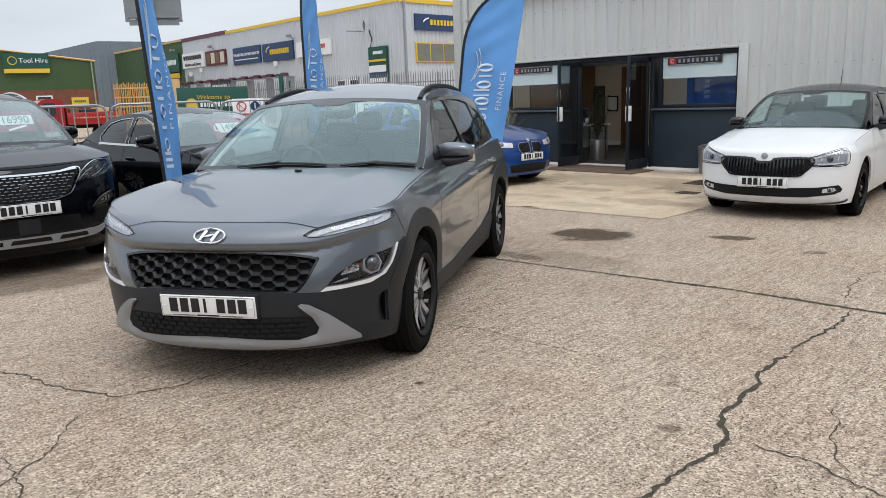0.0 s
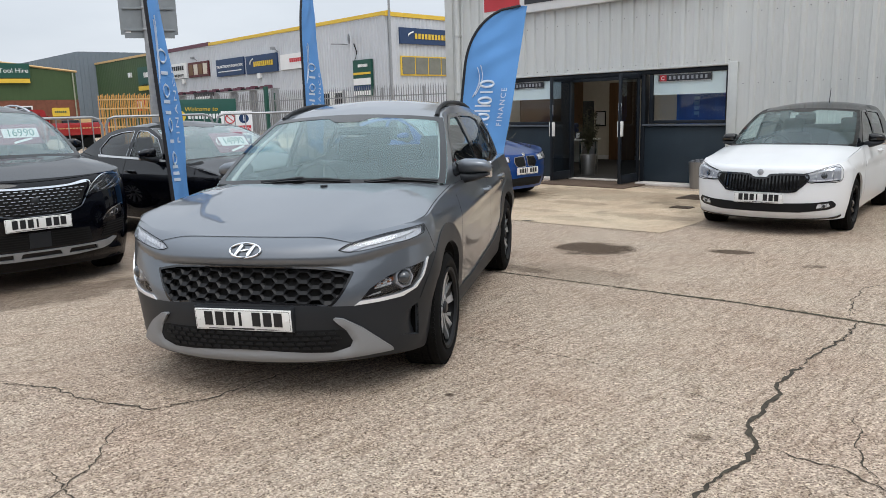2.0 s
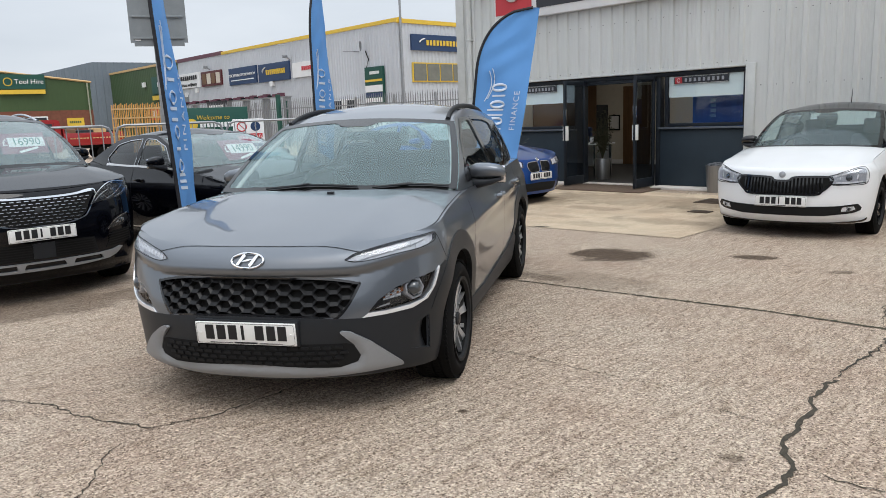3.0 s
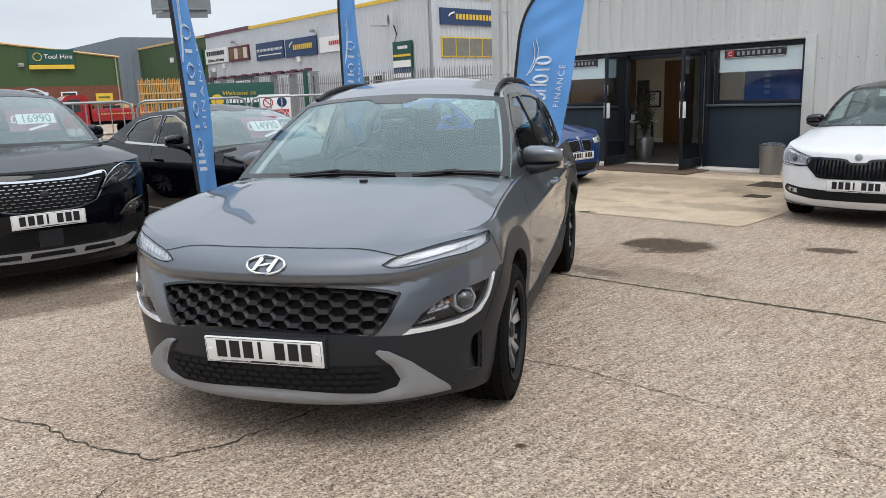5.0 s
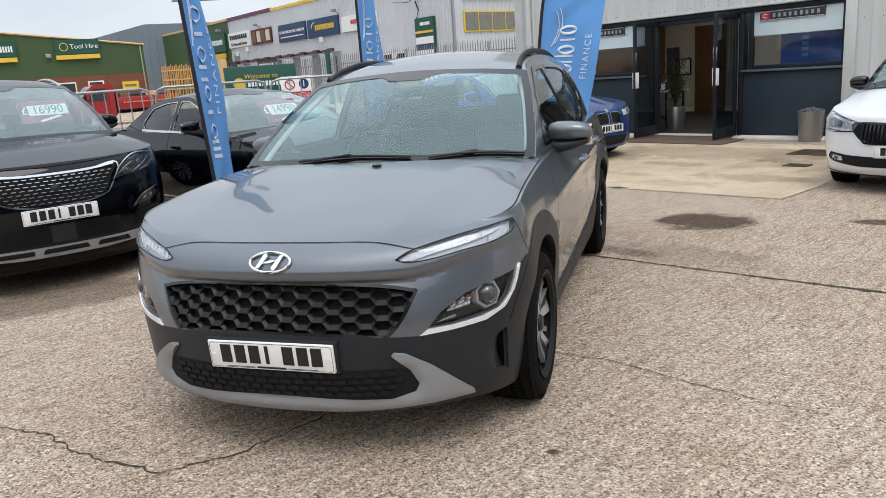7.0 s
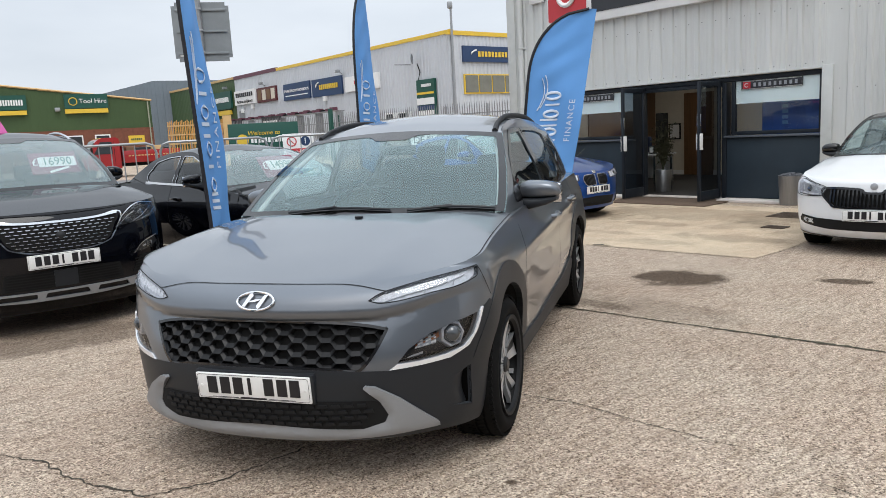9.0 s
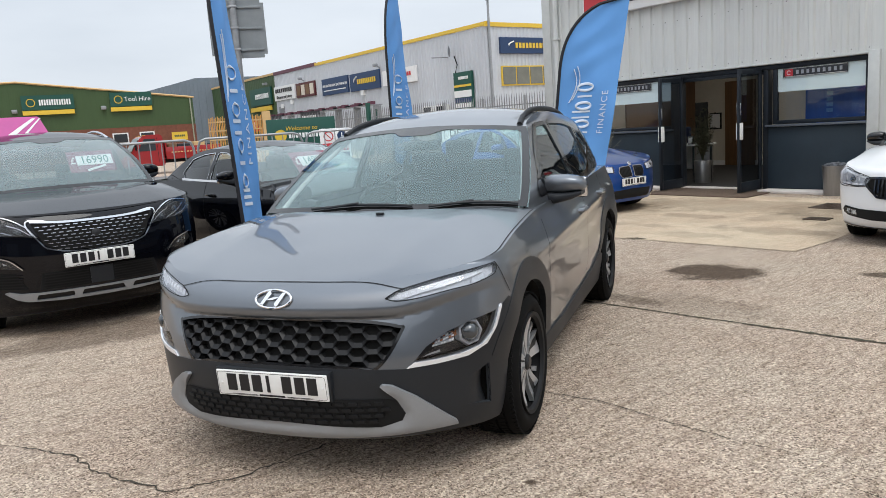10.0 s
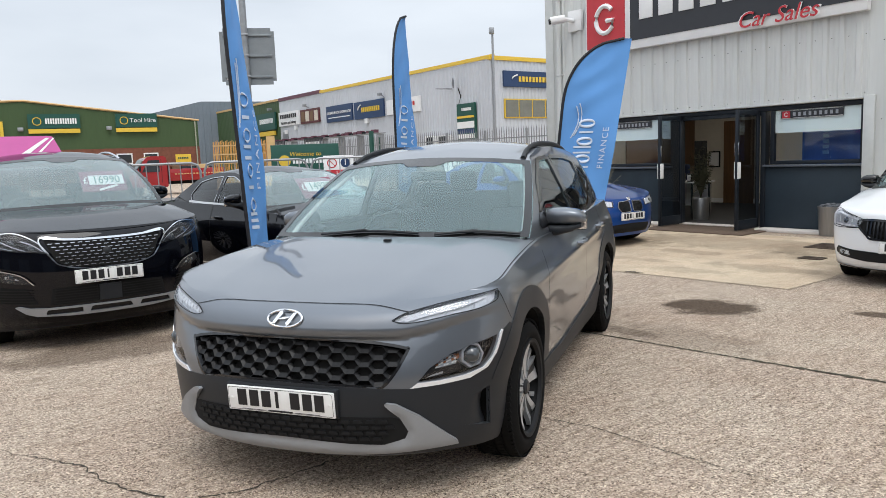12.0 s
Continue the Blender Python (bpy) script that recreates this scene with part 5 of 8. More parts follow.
def seat(parent, x, y, z, wide=0.5, tall=0.62):
    s = new("seat")
    s.parent = parent
    s.matrix_local = pose(x, y, z)
    part("cushion", box(-wide / 2, wide / 2, -0.28, 0.24, 0.0, 0.16, 0.06, 3), M["seat"], s)
    bm = box(-wide / 2, wide / 2, -0.07, 0.07, 0.1, tall, 0.055, 3)
    bmesh.ops.rotate(bm, cent=(0, 0, 0.1), matrix=Matrix.Rotation(radians(-16), 3, "X"), verts=bm.verts)
    bmesh.ops.translate(bm, vec=(0, 0.2, 0), verts=bm.verts)
    part("backrest", bm, M["seat"], s)
    bm = box(-0.13, 0.13, -0.05, 0.05, -0.09, 0.10, 0.04, 3)
    bmesh.ops.translate(bm, vec=(0, 0.2 + 0.30 * (tall + 0.06), tall + 0.08), verts=bm.verts)
    part("headrest", bm, M["seat"], s)
    return s


def number_plate(parent, m, mark="bars"):
    """A white plate with plain dark bars in place of its writing."""
    p = part("number_plate", box(-0.26, 0.26, -0.006, 0.006, -0.0555, 0.0555, 0.004, 2), M["plate"], parent, "white front number plate with dark bars")
    p.matrix_local = m
    xs = [-0.185, -0.125, -0.065, -0.012, 0.075, 0.135, 0.192]
    for i, x in enumerate(xs):
        w = 0.014 if i == 3 else 0.044
        part("bar", box(x - w / 2, x + w / 2, -0.0085, -0.005, -0.03, 0.042), M["ink"], p)
    part("maker_line", box(-0.06, 0.06, -0.0075, -0.005, -0.048, -0.042), M["ink"], p)
    part("border_line", tube([(x, -0.006, z) for x, z in rounded([(-0.254, -0.0495), (0.254, -0.0495), (0.254, 0.0495), (-0.254, 0.0495)], 0.012)], 0.0010, 4, closed=True), M["ink"], p)
    for x in (-0.13, 0.13):
        part("rule", box(x - 0.06, x + 0.06, -0.0072, -0.005, -0.0465, -0.0445), M["ink"], p)
    for x in (-0.238, 0.238):
        part("screw_cap", lathe([(-0.010, 0.0), (-0.009, 0.006), (-0.005, 0.007)], 10, "z"), M["plate"], p).matrix_local = pose(x, 0.0, 0.0, -90, 0, 0)
    return p


def car(kind, m, P, label):
    """A whole car: shell, bonnet, glass, cabin and wheels. Returns the thing and its form."""
    F = Form(P)
    t = thing(kind, m, label, "car", "cars parked on the forecourt")
    paintm = M[P["paint"]]
    cell = P.get("cell", 0.07)
    hw, L = P["hw"], P["L"]
    # shell: one sheet round the car, with arches and openings cut out of it
    sA = [F.s_at(P["axle"][0]), F.s_at(P["axle"][1])]
    RA, R = P["arch_r"], P["R"]
    half = []
    s = 0.0
    while s < F.S:
        z = F.low(F.plan(s)[1])
        for c in sA:
            if abs(s - c) < RA:
                z = max(z, R + math.sqrt(RA * RA - (s - c) ** 2))
        half.append((s, z))
        near = min(abs(abs(s - c) - RA) for c in sA)
        s += 0.012 if near < 0.09 else 0.04
    half.append((F.S, F.low(L)))
    upper = [(k * 0.04, F.top(F.plan(k * 0.04)[1])) for k in range(int(F.S / 0.04) + 1)] + [(F.S, F.top(L))]
    loop = [(-a, b) for a, b in half[::-1]][:-1] + half + upper[::-1] + [(-a, b) for a, b in upper[1:]]
    holes = P.get("holes", [])
    body = link("body", patch([loop] + holes, F.shell, (cell, P.get("cell_v", cell)), out=F.shell_out, thick=0.02), paintm, t)
    # bonnet
    a, b = P["hood_a"], F.s_at(P["cowl"][0])
    e = F.edge
    lc, rc = e(-b), e(b)
    yc, zc = P["cowl"][1], P["cowl"][2]
    c1 = along([lc, Vector((lc.x * 0.55, yc + (lc.y - yc) * 0.22, zc - (zc - lc.z) * 0.2)), Vector((0, yc, zc)), Vector((rc.x * 0.55, yc + (rc.y - yc) * 0.22, zc - (zc - rc.z) * 0.2)), rc])
    hood0 = coons(lambda u: e(-a + 2 * a * u), c1, lambda v: e(-(a + (b - a) * v)), lambda v: e(a + (b - a) * v))
    hb = P.get("hood_bulge", 0.03)
    rib = P.get("ribs", [])

    def hood(u, v):
        p = hood0(u, v)
        k = 2 * u - 1
        z = hb * (1 - k ** 4) * math.sin(math.pi / 2 * min(max(v, 0) * 1.25, 1))
        for u0, u1, h, w in rib:
            c = u0 + (u1 - u0) * v
            z += h * math.exp(-((abs(k) - c) / w) ** 2) * math.sin(math.pi * min(max(v, 0), 1)) ** 0.5
        return p + Vector((0, 0, z))
    F.hood = hood
    link("bonnet", grid(hood, P.get("hood_n", 36), P.get("hood_n", 36), (0, 0, 1)), paintm, t)
    # windscreen, roof and rear screen span the side arches
    ap, rail, cp = along([(0, y, z) for y, z in P["apillar"]]), along([(0, y, z) for y, z in P["rail"]]), along([(0, y, z) for y, z in P["cpillar"]])

    def on(fn, sign):
        def f(v):
            q = fn(v)
            g = F.green(q.y, q.z)
            return Vector((sign * g.x, g.y, g.z))
        return f
    A0, A1, B0, B1, C0, C1 = on(ap, -1), on(ap, 1), on(rail, -1), on(rail, 1), on(cp, -1), on(cp, 1)

    def span(l, r, dy, dz):
        return along([l, Vector((l.x * 0.6, l.y + dy * 0.64, l.z + dz * 0.64)), Vector((0, l.y + dy, l.z + dz)), Vector((r.x * 0.6, r.y + dy * 0.64, r.z + dz * 0.64)), r])
    wb, wt = span(A0(0), A1(0), P["ws_bow"][0], 0.02), span(A0(1), A1(1), P["ws_bow"][1], P["roof_crown"] * 0.7)
    rh, rb = span(B0(1), B1(1), 0.05, P["roof_crown"] * 0.7), span(C0(1), C1(1), P.get("rs_bow", 0.12), 0.0)
    ws0 = coons(wb, wt, A0, A1)

    def screen(u, v):
        k = 2 * u - 1
        n = P.get("ws_bulge", 0.03) * (1 - k * k) * math.sin(math.pi * min(max(v, 0), 1))
        return ws0(u, v) + Vector((0, -0.5 * n, 0.85 * n))
    F.screen = screen
    roof0 = coons(wt, rh, B0, B1)

    def roof(u, v):
        k = 2 * u - 1
        return roof0(u, v) + Vector((0, 0, P["roof_crown"] * 0.45 * (1 - k * k) * math.sin(math.pi * min(max(v, 0), 1))))
    F.roof = roof
    link("windscreen", grid(screen, 24, 16, (0, -1, 0.5)), M[P.get("screen", "screen")], t, "clear windscreen").visible_shadow = False
    link("roof", grid(roof, 28, 28, (0, 0, 1)), M[P.get("roof_paint", P["paint"])], t)
    lining = link("headlining", grid(lambda u, v: roof(0.03 + 0.94 * u, 0.02 + 0.96 * v) - Vector((0, 0, 0.03)), 12, 12, (0, 0, -1)), M["headliner"], t)
    rear = link("rear_screen", grid(coons(rh, rb, C0, C1), 16, 10, (0, 1, 0.3)), M[P.get("rear_glass", "tint")], t)
    rear.visible_shadow = False
    # dark printed border of the windscreen
    outer = [(0.004, 0.004), (0.996, 0.004), (0.996, 0.996), (0.004, 0.996)]
    inner = rounded([(0.030, 0.05), (0.970, 0.05), (0.968, 0.93), (0.62, 0.93), (0.57, 0.84), (0.43, 0.84), (0.38, 0.93), (0.032, 0.93)], 0.03)
    link("screen_border", patch([outer, inner], screen, 0.06, off=0.003, out=(0, -1, 0.6)), M["border"], t)
    # deck or tailgate behind the rear screen, and the scuttle in front of the windscreen
    sr0 = F.s_at(P["cpillar"][-1][0])
    ye = F.plan(sr0)[1]
    sr1 = P.get("rear_a", F.S - 0.75)
    c0 = lambda u: rb(u)
    deck = coons(c0, lambda u: e(-sr1) if u <= 0 else (e(sr1) if u >= 1 else (e(-(sr1 + (F.S - sr1) * 2 * u)) if u < 0.5 else e(sr1 + (F.S - sr1) * 2 * (1 - u)))),
                 lambda v: C0(1).lerp(e(-sr1), v), lambda v: C1(1).lerp(e(sr1), v))
    link("boot_lid", grid(deck, 20, 10, (0, 0.3, 1)), paintm, t)
    wbo = lambda u: wb(u) + Vector((0, -0.012, -0.012))
    link("scuttle", grid(lambda u, v: c1(u).lerp(wbo(u), v) - Vector((0, 0, 0.02 * math.sin(math.pi * v))), 24, 5, (0, -0.3, 1)), M["plastic"], t)
    for sg in (-1, 1):
        # ledge between the shell's edge and the glasshouse
        y0, y1 = P["apillar"][0][0], P["cpillar"][-1][0]

        def ledge(u, v, sg=sg):
            y = P["cowl"][0] + (y1 - P["cowl"][0]) * u
            g = F.green(max(y, y0), F.top(y) if y > y0 else P["apillar"][0][1])
            g.x *= sg
            return e(sg * F.s_at(y)).lerp(g, v)
        link("waist_ledge", grid(ledge, 50, 2, (0, 0, 1)), paintm, t)

        def rear_ledge(u, v, sg=sg):
            q = e(sg * (F.s_at(y1) + (sr1 - F.s_at(y1)) * u))
            return q.lerp((C1 if sg > 0 else C0)(1), v)
        link("rear_corner", grid(rear_ledge, 8, 2, (0, 0.2, 1)), paintm, t)
        # side of the glasshouse with window openings
        arch = P["apillar"] + P["rail"][1:] + P["cpillar"][1:]
        arch = [(p.x, p.y) for p in polyline([(y, z, 0) for y, z in arch], 5)]
        belt = []
        k = y1
        while k > y0 + 0.02:
            belt.append((k, F.top(k)))
            k -= 0.1
        belt[0] = (y1, F.top(y1) - 0.004) if abs(F.top(y1) - arch[-1][1]) < 0.004 else belt[0]
        belt.append((y0, min(F.top(y0), arch[0][1] - 0.004)))
        wins = [rounded(w, 0.035) for w, mt in P["windows"]]
        link("side_frame", patch([arch + belt] + wins, F.green, cell * 1.4, out=(1, 0, 0.2), mirror=sg < 0, thick=0.015), M[P.get("pillar_paint", P["paint"])], t)
        for (w, mt), q in zip(P["windows"], wins):
            g = link("side_window", patch([q], F.green, 0.15, off=-0.006, out=(1, 0, 0.2), mirror=sg < 0), M[mt], t)
            g.visible_shadow = False
        for q in P.get("pillar_trims", []):
            link("pillar_trim", patch([q], F.green, 0.15, off=0.003, out=(1, 0, 0.2), mirror=sg < 0), M["gloss_black"], t)
        inner = A1 if sg > 0 else A0
        if "warp" in P:
            part("inner_pillar", tube([inner(v / 8) + Vector((-sg * 0.055, 0.05, -0.02)) for v in range(9)], 0.014, 8), M["headliner"], t, "pale inner pillar lining")
        if "frame_black" in P:
            for w, mt in P["windows"]:
                link("window_rubber", ribbon(rounded(w, 0.035) + [rounded(w, 0.035)[0]], F.green, P["frame_black"], 0.004, sg < 0, (1, 0, 0.2)), M[P.get("frame_mat", "gloss_black")], t)
        if P.get("belt"):
            y2, y3 = P["windows"][0][0][0][0] - 0.05, P["windows"][-1][0][2][0]
            link("belt_trim", ribbon([(y2 + (y3 - y2) * k / 12, F.top(y2 + (y3 - y2) * k / 12) + 0.014) for k in range(13)], F.green, P["belt"], 0.006, sg < 0, (1, 0, 0.2)), M["bright"], t, "bright belt-line trim")
        for line in P.get("doors", []):
            link("door_seam", ribbon([(p.x, p.y) for p in polyline([(F.s_at(y), z, 0) for y, z in line], 5)], F.shell, 0.006, 0.002, sg < 0, (1, 0, 0)), M["gap"], t)
        for y, z in P.get("handles", []):
            s0 = F.s_at(y)
            bm = tube([F.shell(s0 + d, z) + Vector((o, 0, 0)) for d, o in ((-0.10, -0.005), (-0.085, 0.022), (0, 0.034), (0.085, 0.024), (0.10, -0.005))], [0.012, 0.015, 0.016, 0.015, 0.012], 8, flat=1.0)
            if sg < 0:
                bmesh.ops.scale(bm, vec=(-1, 1, 1), verts=bm.verts)
                bmesh.ops.reverse_faces(bm, faces=bm.faces[:])
            part("door_handle", bm, M[P.get("handle_mat", P["paint"])], t)
        # mirror
        y, z, x = P["mirror"]
        mir = new("door_mirror")
        mir.parent = t
        mir.matrix_local = pose(sg * x, y, z) @ Matrix.Diagonal((P.get("mirror_w", 1.0), 1, 1, 1))
        cap = [(-0.122, 0.056, -0.006, -0.030, 0.070), (-0.112, 0.074, -0.014, -0.050, 0.078), (-0.075, 0.086, -0.018, -0.064, 0.080), (0.0, 0.084, -0.016, -0.072, 0.080),
               (0.055, 0.074, -0.014, -0.064, 0.080), (0.088, 0.058, -0.010, -0.046, 0.080), (0.104, 0.036, -0.002, -0.022, 0.078), (0.108, 0.022, 0.006, 0.0, 0.07)]
        part("mirror_cap", loft([(sg * a, b, c, d, e2) for a, b, c, d, e2 in cap]), M[P.get("mirror_paint", P["paint"])], mir)
        foot = [(-0.20, -0.025, -0.098, -0.030, 0.050), (-0.13, -0.006, -0.092, -0.058, 0.060), (-0.05, -0.012, -0.076, -0.074, 0.070), (0.03, -0.012, -0.056, -0.074, 0.070), (0.088, -0.006, -0.032, -0.050, 0.070)]
        part("mirror_base", loft([(sg * a, b, c, d, e2) for a, b, c, d, e2 in foot]), M["plastic"], mir, "black plastic foot")
        part("mirror_glass", box(-0.10, 0.10, 0.078, 0.09, -0.055, 0.06, 0.01, 2), M["chrome"], mir)
        # wheels and liners
        for i, y in enumerate(P["axle"]):
            wheel(t, sg * (hw - P["wheel_in"]), y, R, P["tyre_w"], P["rim"], P["spokes"], sg, P["twist"] * sg, (M[P["rim_mats"][0]], M[P["rim_mats"][1]]))
            q = sA[i]

            def liner(u, v, y=y, sg=sg, q=q):
                ang = -0.25 + (math.pi + 0.5) * u
                o = F.shell(q, R)
                xx = F.shell(q + (RA + 0.002) * math.cos(ang), R + (RA + 0.002) * math.sin(ang))
                return Vector((sg * (xx.x - 0.012 - 0.42 * v), xx.y + (y - xx.y + RA * math.cos(ang)) * min(1, v * 3), xx.z))
            link("wheel_liner", grid(liner, 24, 4), M["under"], t)
    part("underside", box(-hw + 0.22, hw - 0.22, 0.30, L - 0.25, P["low"][0][1] + 0.02, P["low"][0][1] + 0.12, 0.03), M["under"], t)
    # cabin
    cy = P["apillar"][0][0]
    floor = P["low"][0][1] + 0.14
    zb = F.top(cy)
    part("cabin_floor", box(-hw + 0.12, hw - 0.12, cy - 0.1, L - 0.7, floor, floor + 0.04), M["under"], t)
    bm = box(-hw + 0.16, hw - 0.16, cy + 0.05, cy + 0.62, zb - 0.28, zb - 0.03, 0.06, 3)
    for v in bm.verts:
        v.co.z -= 0.10 * max(0, (v.co.y - cy - 0.35)) - 0.02 * math.cos(v.co.x * 3)
    part("dashboard", bm, M["dash"], t, "black dashboard")
    part("bulkhead", box(-hw + 0.14, hw - 0.14, cy + 0.0, cy + 0.05, floor, zb - 0.04), M["under"], t)
    for sg in (-1, 1):
        seat(t, sg * 0.36, cy + 1.18, floor + 0.10)
    bm = tube([(-0.36 + 0.185 * math.cos(k * math.tau / 28), cy + 0.70 + 0.06 * math.sin(k * math.tau / 28), zb - 0.06 + 0.175 * math.sin(k * math.tau / 28)) for k in range(28)], 0.016, 8, closed=True)
    tube([(-0.54, cy + 0.70, zb - 0.07), (-0.36, cy + 0.67, zb - 0.09), (-0.18, cy + 0.70, zb - 0.07)], 0.025, 8, bm)
    part("steering_wheel", bm, M["dash"], t)
    part("rear_bench", box(-0.62, 0.62, cy + 1.75, cy + 2.2, floor + 0.04, floor + 0.26, 0.06, 3), M["seat"], t)
    bm = box(-0.64, 0.64, cy + 2.2, cy + 2.34, floor + 0.2, floor + 0.80, 0.05, 3)
    part("rear_backrest", bm, M["seat"], t)
    for x in (-0.36, 0.36):
        part("headrest", box(x - 0.12, x + 0.12, cy + 2.24, cy + 2.33, floor + 0.80, floor + 0.97, 0.035, 3), M["seat"], t)
    q = screen(0.5, 0.90)
    part("inside_mirror", box(-0.12, 0.12, q.y + 0.05, q.y + 0.075, q.z - 0.11, q.z - 0.05, 0.012, 2), M["gloss_black"], t)
    F.thing, F.paint = t, paintm
    return t, F


def both(half):
    """A closed outline from its right half, which starts and ends on the middle line."""
    return half + [(-a, b) for a, b in half[::-1] if a > 1e-6]


def flip(poly):
    return [(-a, b) for a, b in poly[::-1]]


GRILLE = both([(0.0, 0.532), (0.125, 0.530), (0.34, 0.523), (0.465, 0.515), (0.583, 0.655), (0.570, 0.671), (0.475, 0.688), (0.345, 0.699), (0.125, 0.704), (0.0, 0.705)])
LAMP = [(0.615, 0.532), (0.71, 0.536), (0.825, 0.548), (0.905, 0.562), (0.955, 0.602), (0.992, 0.655), (1.006, 0.686), (0.89, 0.668), (0.77, 0.637), (0.67, 0.585)]
DRL = [(0.515, 0.782), (0.565, 0.771), (0.655, 0.777), (0.795, 0.797), (0.915, 0.809), (1.0, 0.824), (1.04, 0.836), (1.06, 0.868), (1.03, 0.870), (0.82, 0.850), (0.665, 0.826), (0.57, 0.806)]
SLOT = [(0.800, 0.330), (0.974, 0.296), (0.957, 0.474), (0.850, 0.440)]
KONA = dict(
    holes=[GRILLE, LAMP, flip(LAMP), DRL, flip(DRL), SLOT, flip(SLOT)],
    hw=0.895, L=4.20, n=2.5, bow=0.10, cor=0.50, paint="grey_paint", cell=0.026,
    front=[(0.18, 0.11), (0.25, 0.055), (0.33, 0.04), (0.46, 0.035), (0.54, 0.045), (0.66, 0.084), (0.695, 0.099), (0.704, 0.103), (0.711, 0.096), (0.719, 0.090), (0.730, 0.0855), (0.742, 0.084), (0.762, 0.090), (0.80, 0.112), (0.845, 0.172), (0.88, 0.26)],
    side=[(0.18, 0.075), (0.30, 0.045), (0.45, 0.028), (0.62, 0.0), (0.72, 0.008), (0.86, 0.028), (0.95, 0.06), (1.02, 0.085)],
    rear=[(0.2, 0.08), (0.35, 0.0), (0.6, 0.02), (0.8, 0.05), (1.05, 0.16)],
    top=[(0.0, 0.845), (0.2, 0.862), (0.45, 0.90), (0.9, 0.955), (1.35, 0.985), (2.6, 1.0), (3.4, 1.02), (3.9, 1.03), (4.2, 0.98)],
    low=[(0.0, 0.205), (0.2, 0.214), (0.4, 0.206), (0.6, 0.20), (1.2, 0.22), (3.0, 0.22), (4.2, 0.3)],
    X=[(0.9, 0.82), (1.0, 0.805), (1.2, 0.735), (1.4, 0.635), (1.5, 0.565)], N=[(1.0, 0.955), (1.7, 1.0), (2.8, 1.0), (3.6, 0.955), (4.1, 0.88)],
    axle=(0.83, 3.42), arch_r=0.385, R=0.330, wheel_in=0.122, tyre_w=0.215, rim=0.231, spokes=5, twist=0.5, rim_mats=("alloy", "alloy_dark"),
    hood_a=1.04, cowl=(1.30, 1.02, 1.0), hood_bulge=0.030, hood_n=44, ribs=[(0.50, 0.62, 0.010, 0.10)],
    apillar=[(1.27, 1.0), (1.60, 1.21), (1.945, 1.40)], rail=[(1.945, 1.40), (2.15, 1.45), (2.5, 1.485), (3.1, 1.475), (3.62, 1.41)], cpillar=[(3.62, 1.41), (3.86, 1.27), (4.06, 1.03)],
    ws_bow=(-0.20, -0.10), roof_crown=0.055,
    windows=[([(1.50, 1.035), (2.42, 1.03), (2.42, 1.415), (2.12, 1.405), (1.79, 1.265)], "tint"), ([(2.50, 1.03), (3.0, 1.045), (3.22, 1.09), (3.24, 1.38), (2.95, 1.41), (2.50, 1.42)], "privacy"), ([(3.30, 1.13), (3.62, 1.22), (3.52, 1.31), (3.30, 1.36)], "privacy")],
    frame_black=0.03, doors=[[(1.30, 0.93), (1.27, 0.7), (1.33, 0.36)], [(2.46, 0.99), (2.47, 0.6), (2.42, 0.36)], [(3.28, 1.0), (3.22, 0.75), (2.95, 0.5), (2.86, 0.36)]],
    handles=[(2.28, 0.86), (3.08, 0.89)], mirror=(1.72, 1.042, 0.90),
    swage=lambda q, z, y: (0.014 * math.exp(-((z - 0.80 - 0.035 * (y - 1.2)) / 0.04) ** 2) - 0.016 * math.exp(-((z - 0.60 - 0.03 * (y - 1.2)) / 0.09) ** 2)) * min(max((y - 0.9) / 0.5, 0), 1) * min(max((3.5 - y) / 0.5, 0), 1),
)
KONA_AT = pose(-1.182, 3.536, 0, 0, 0, -13.5)


def crease(q, z):
    """Lifts the fascia's crease from the grille's top towards the outer ends of the upper lamps."""
    f = min(max((q - 0.50) / 0.52, 0.0), 1.0)
    zc = 0.717 + 0.085 * f * f * (3 - 2 * f)
    if 0.60 < z <= zc:
        return 0.60 + (z - 0.60) * 0.117 / (zc - 0.60)
    if zc < z < 0.88:
        return 0.717 + (z - zc) * 0.163 / (0.88 - zc)
    return z


kona, KF = car("suv", KONA_AT, dict(KONA, cell_v=0.012, warp=crease, pillar_trims=[
    [(2.405, 1.03), (2.515, 1.03), (2.515, 1.42), (2.405, 1.417)], [(3.215, 1.08), (3.315, 1.13), (3.315, 1.37), (3.235, 1.39)], [(1.51, 1.037), (1.72, 1.037), (1.66, 1.17)]]), "dark grey metallic compact SUV with black grille on the concrete forecourt")
number_plate(kona, pose(0, 0.028, 0.448, 4, 0, 0))
part("plate_plinth", box(-0.27, 0.27, 0.002, 0.035, -0.063, 0.063, 0.006), M["plastic"], kona).matrix_local = pose(0, 0.032, 0.448, 4, 0, 0)


def variant(base, **kw):
    d = dict(base)
    d.update(kw)
    return d


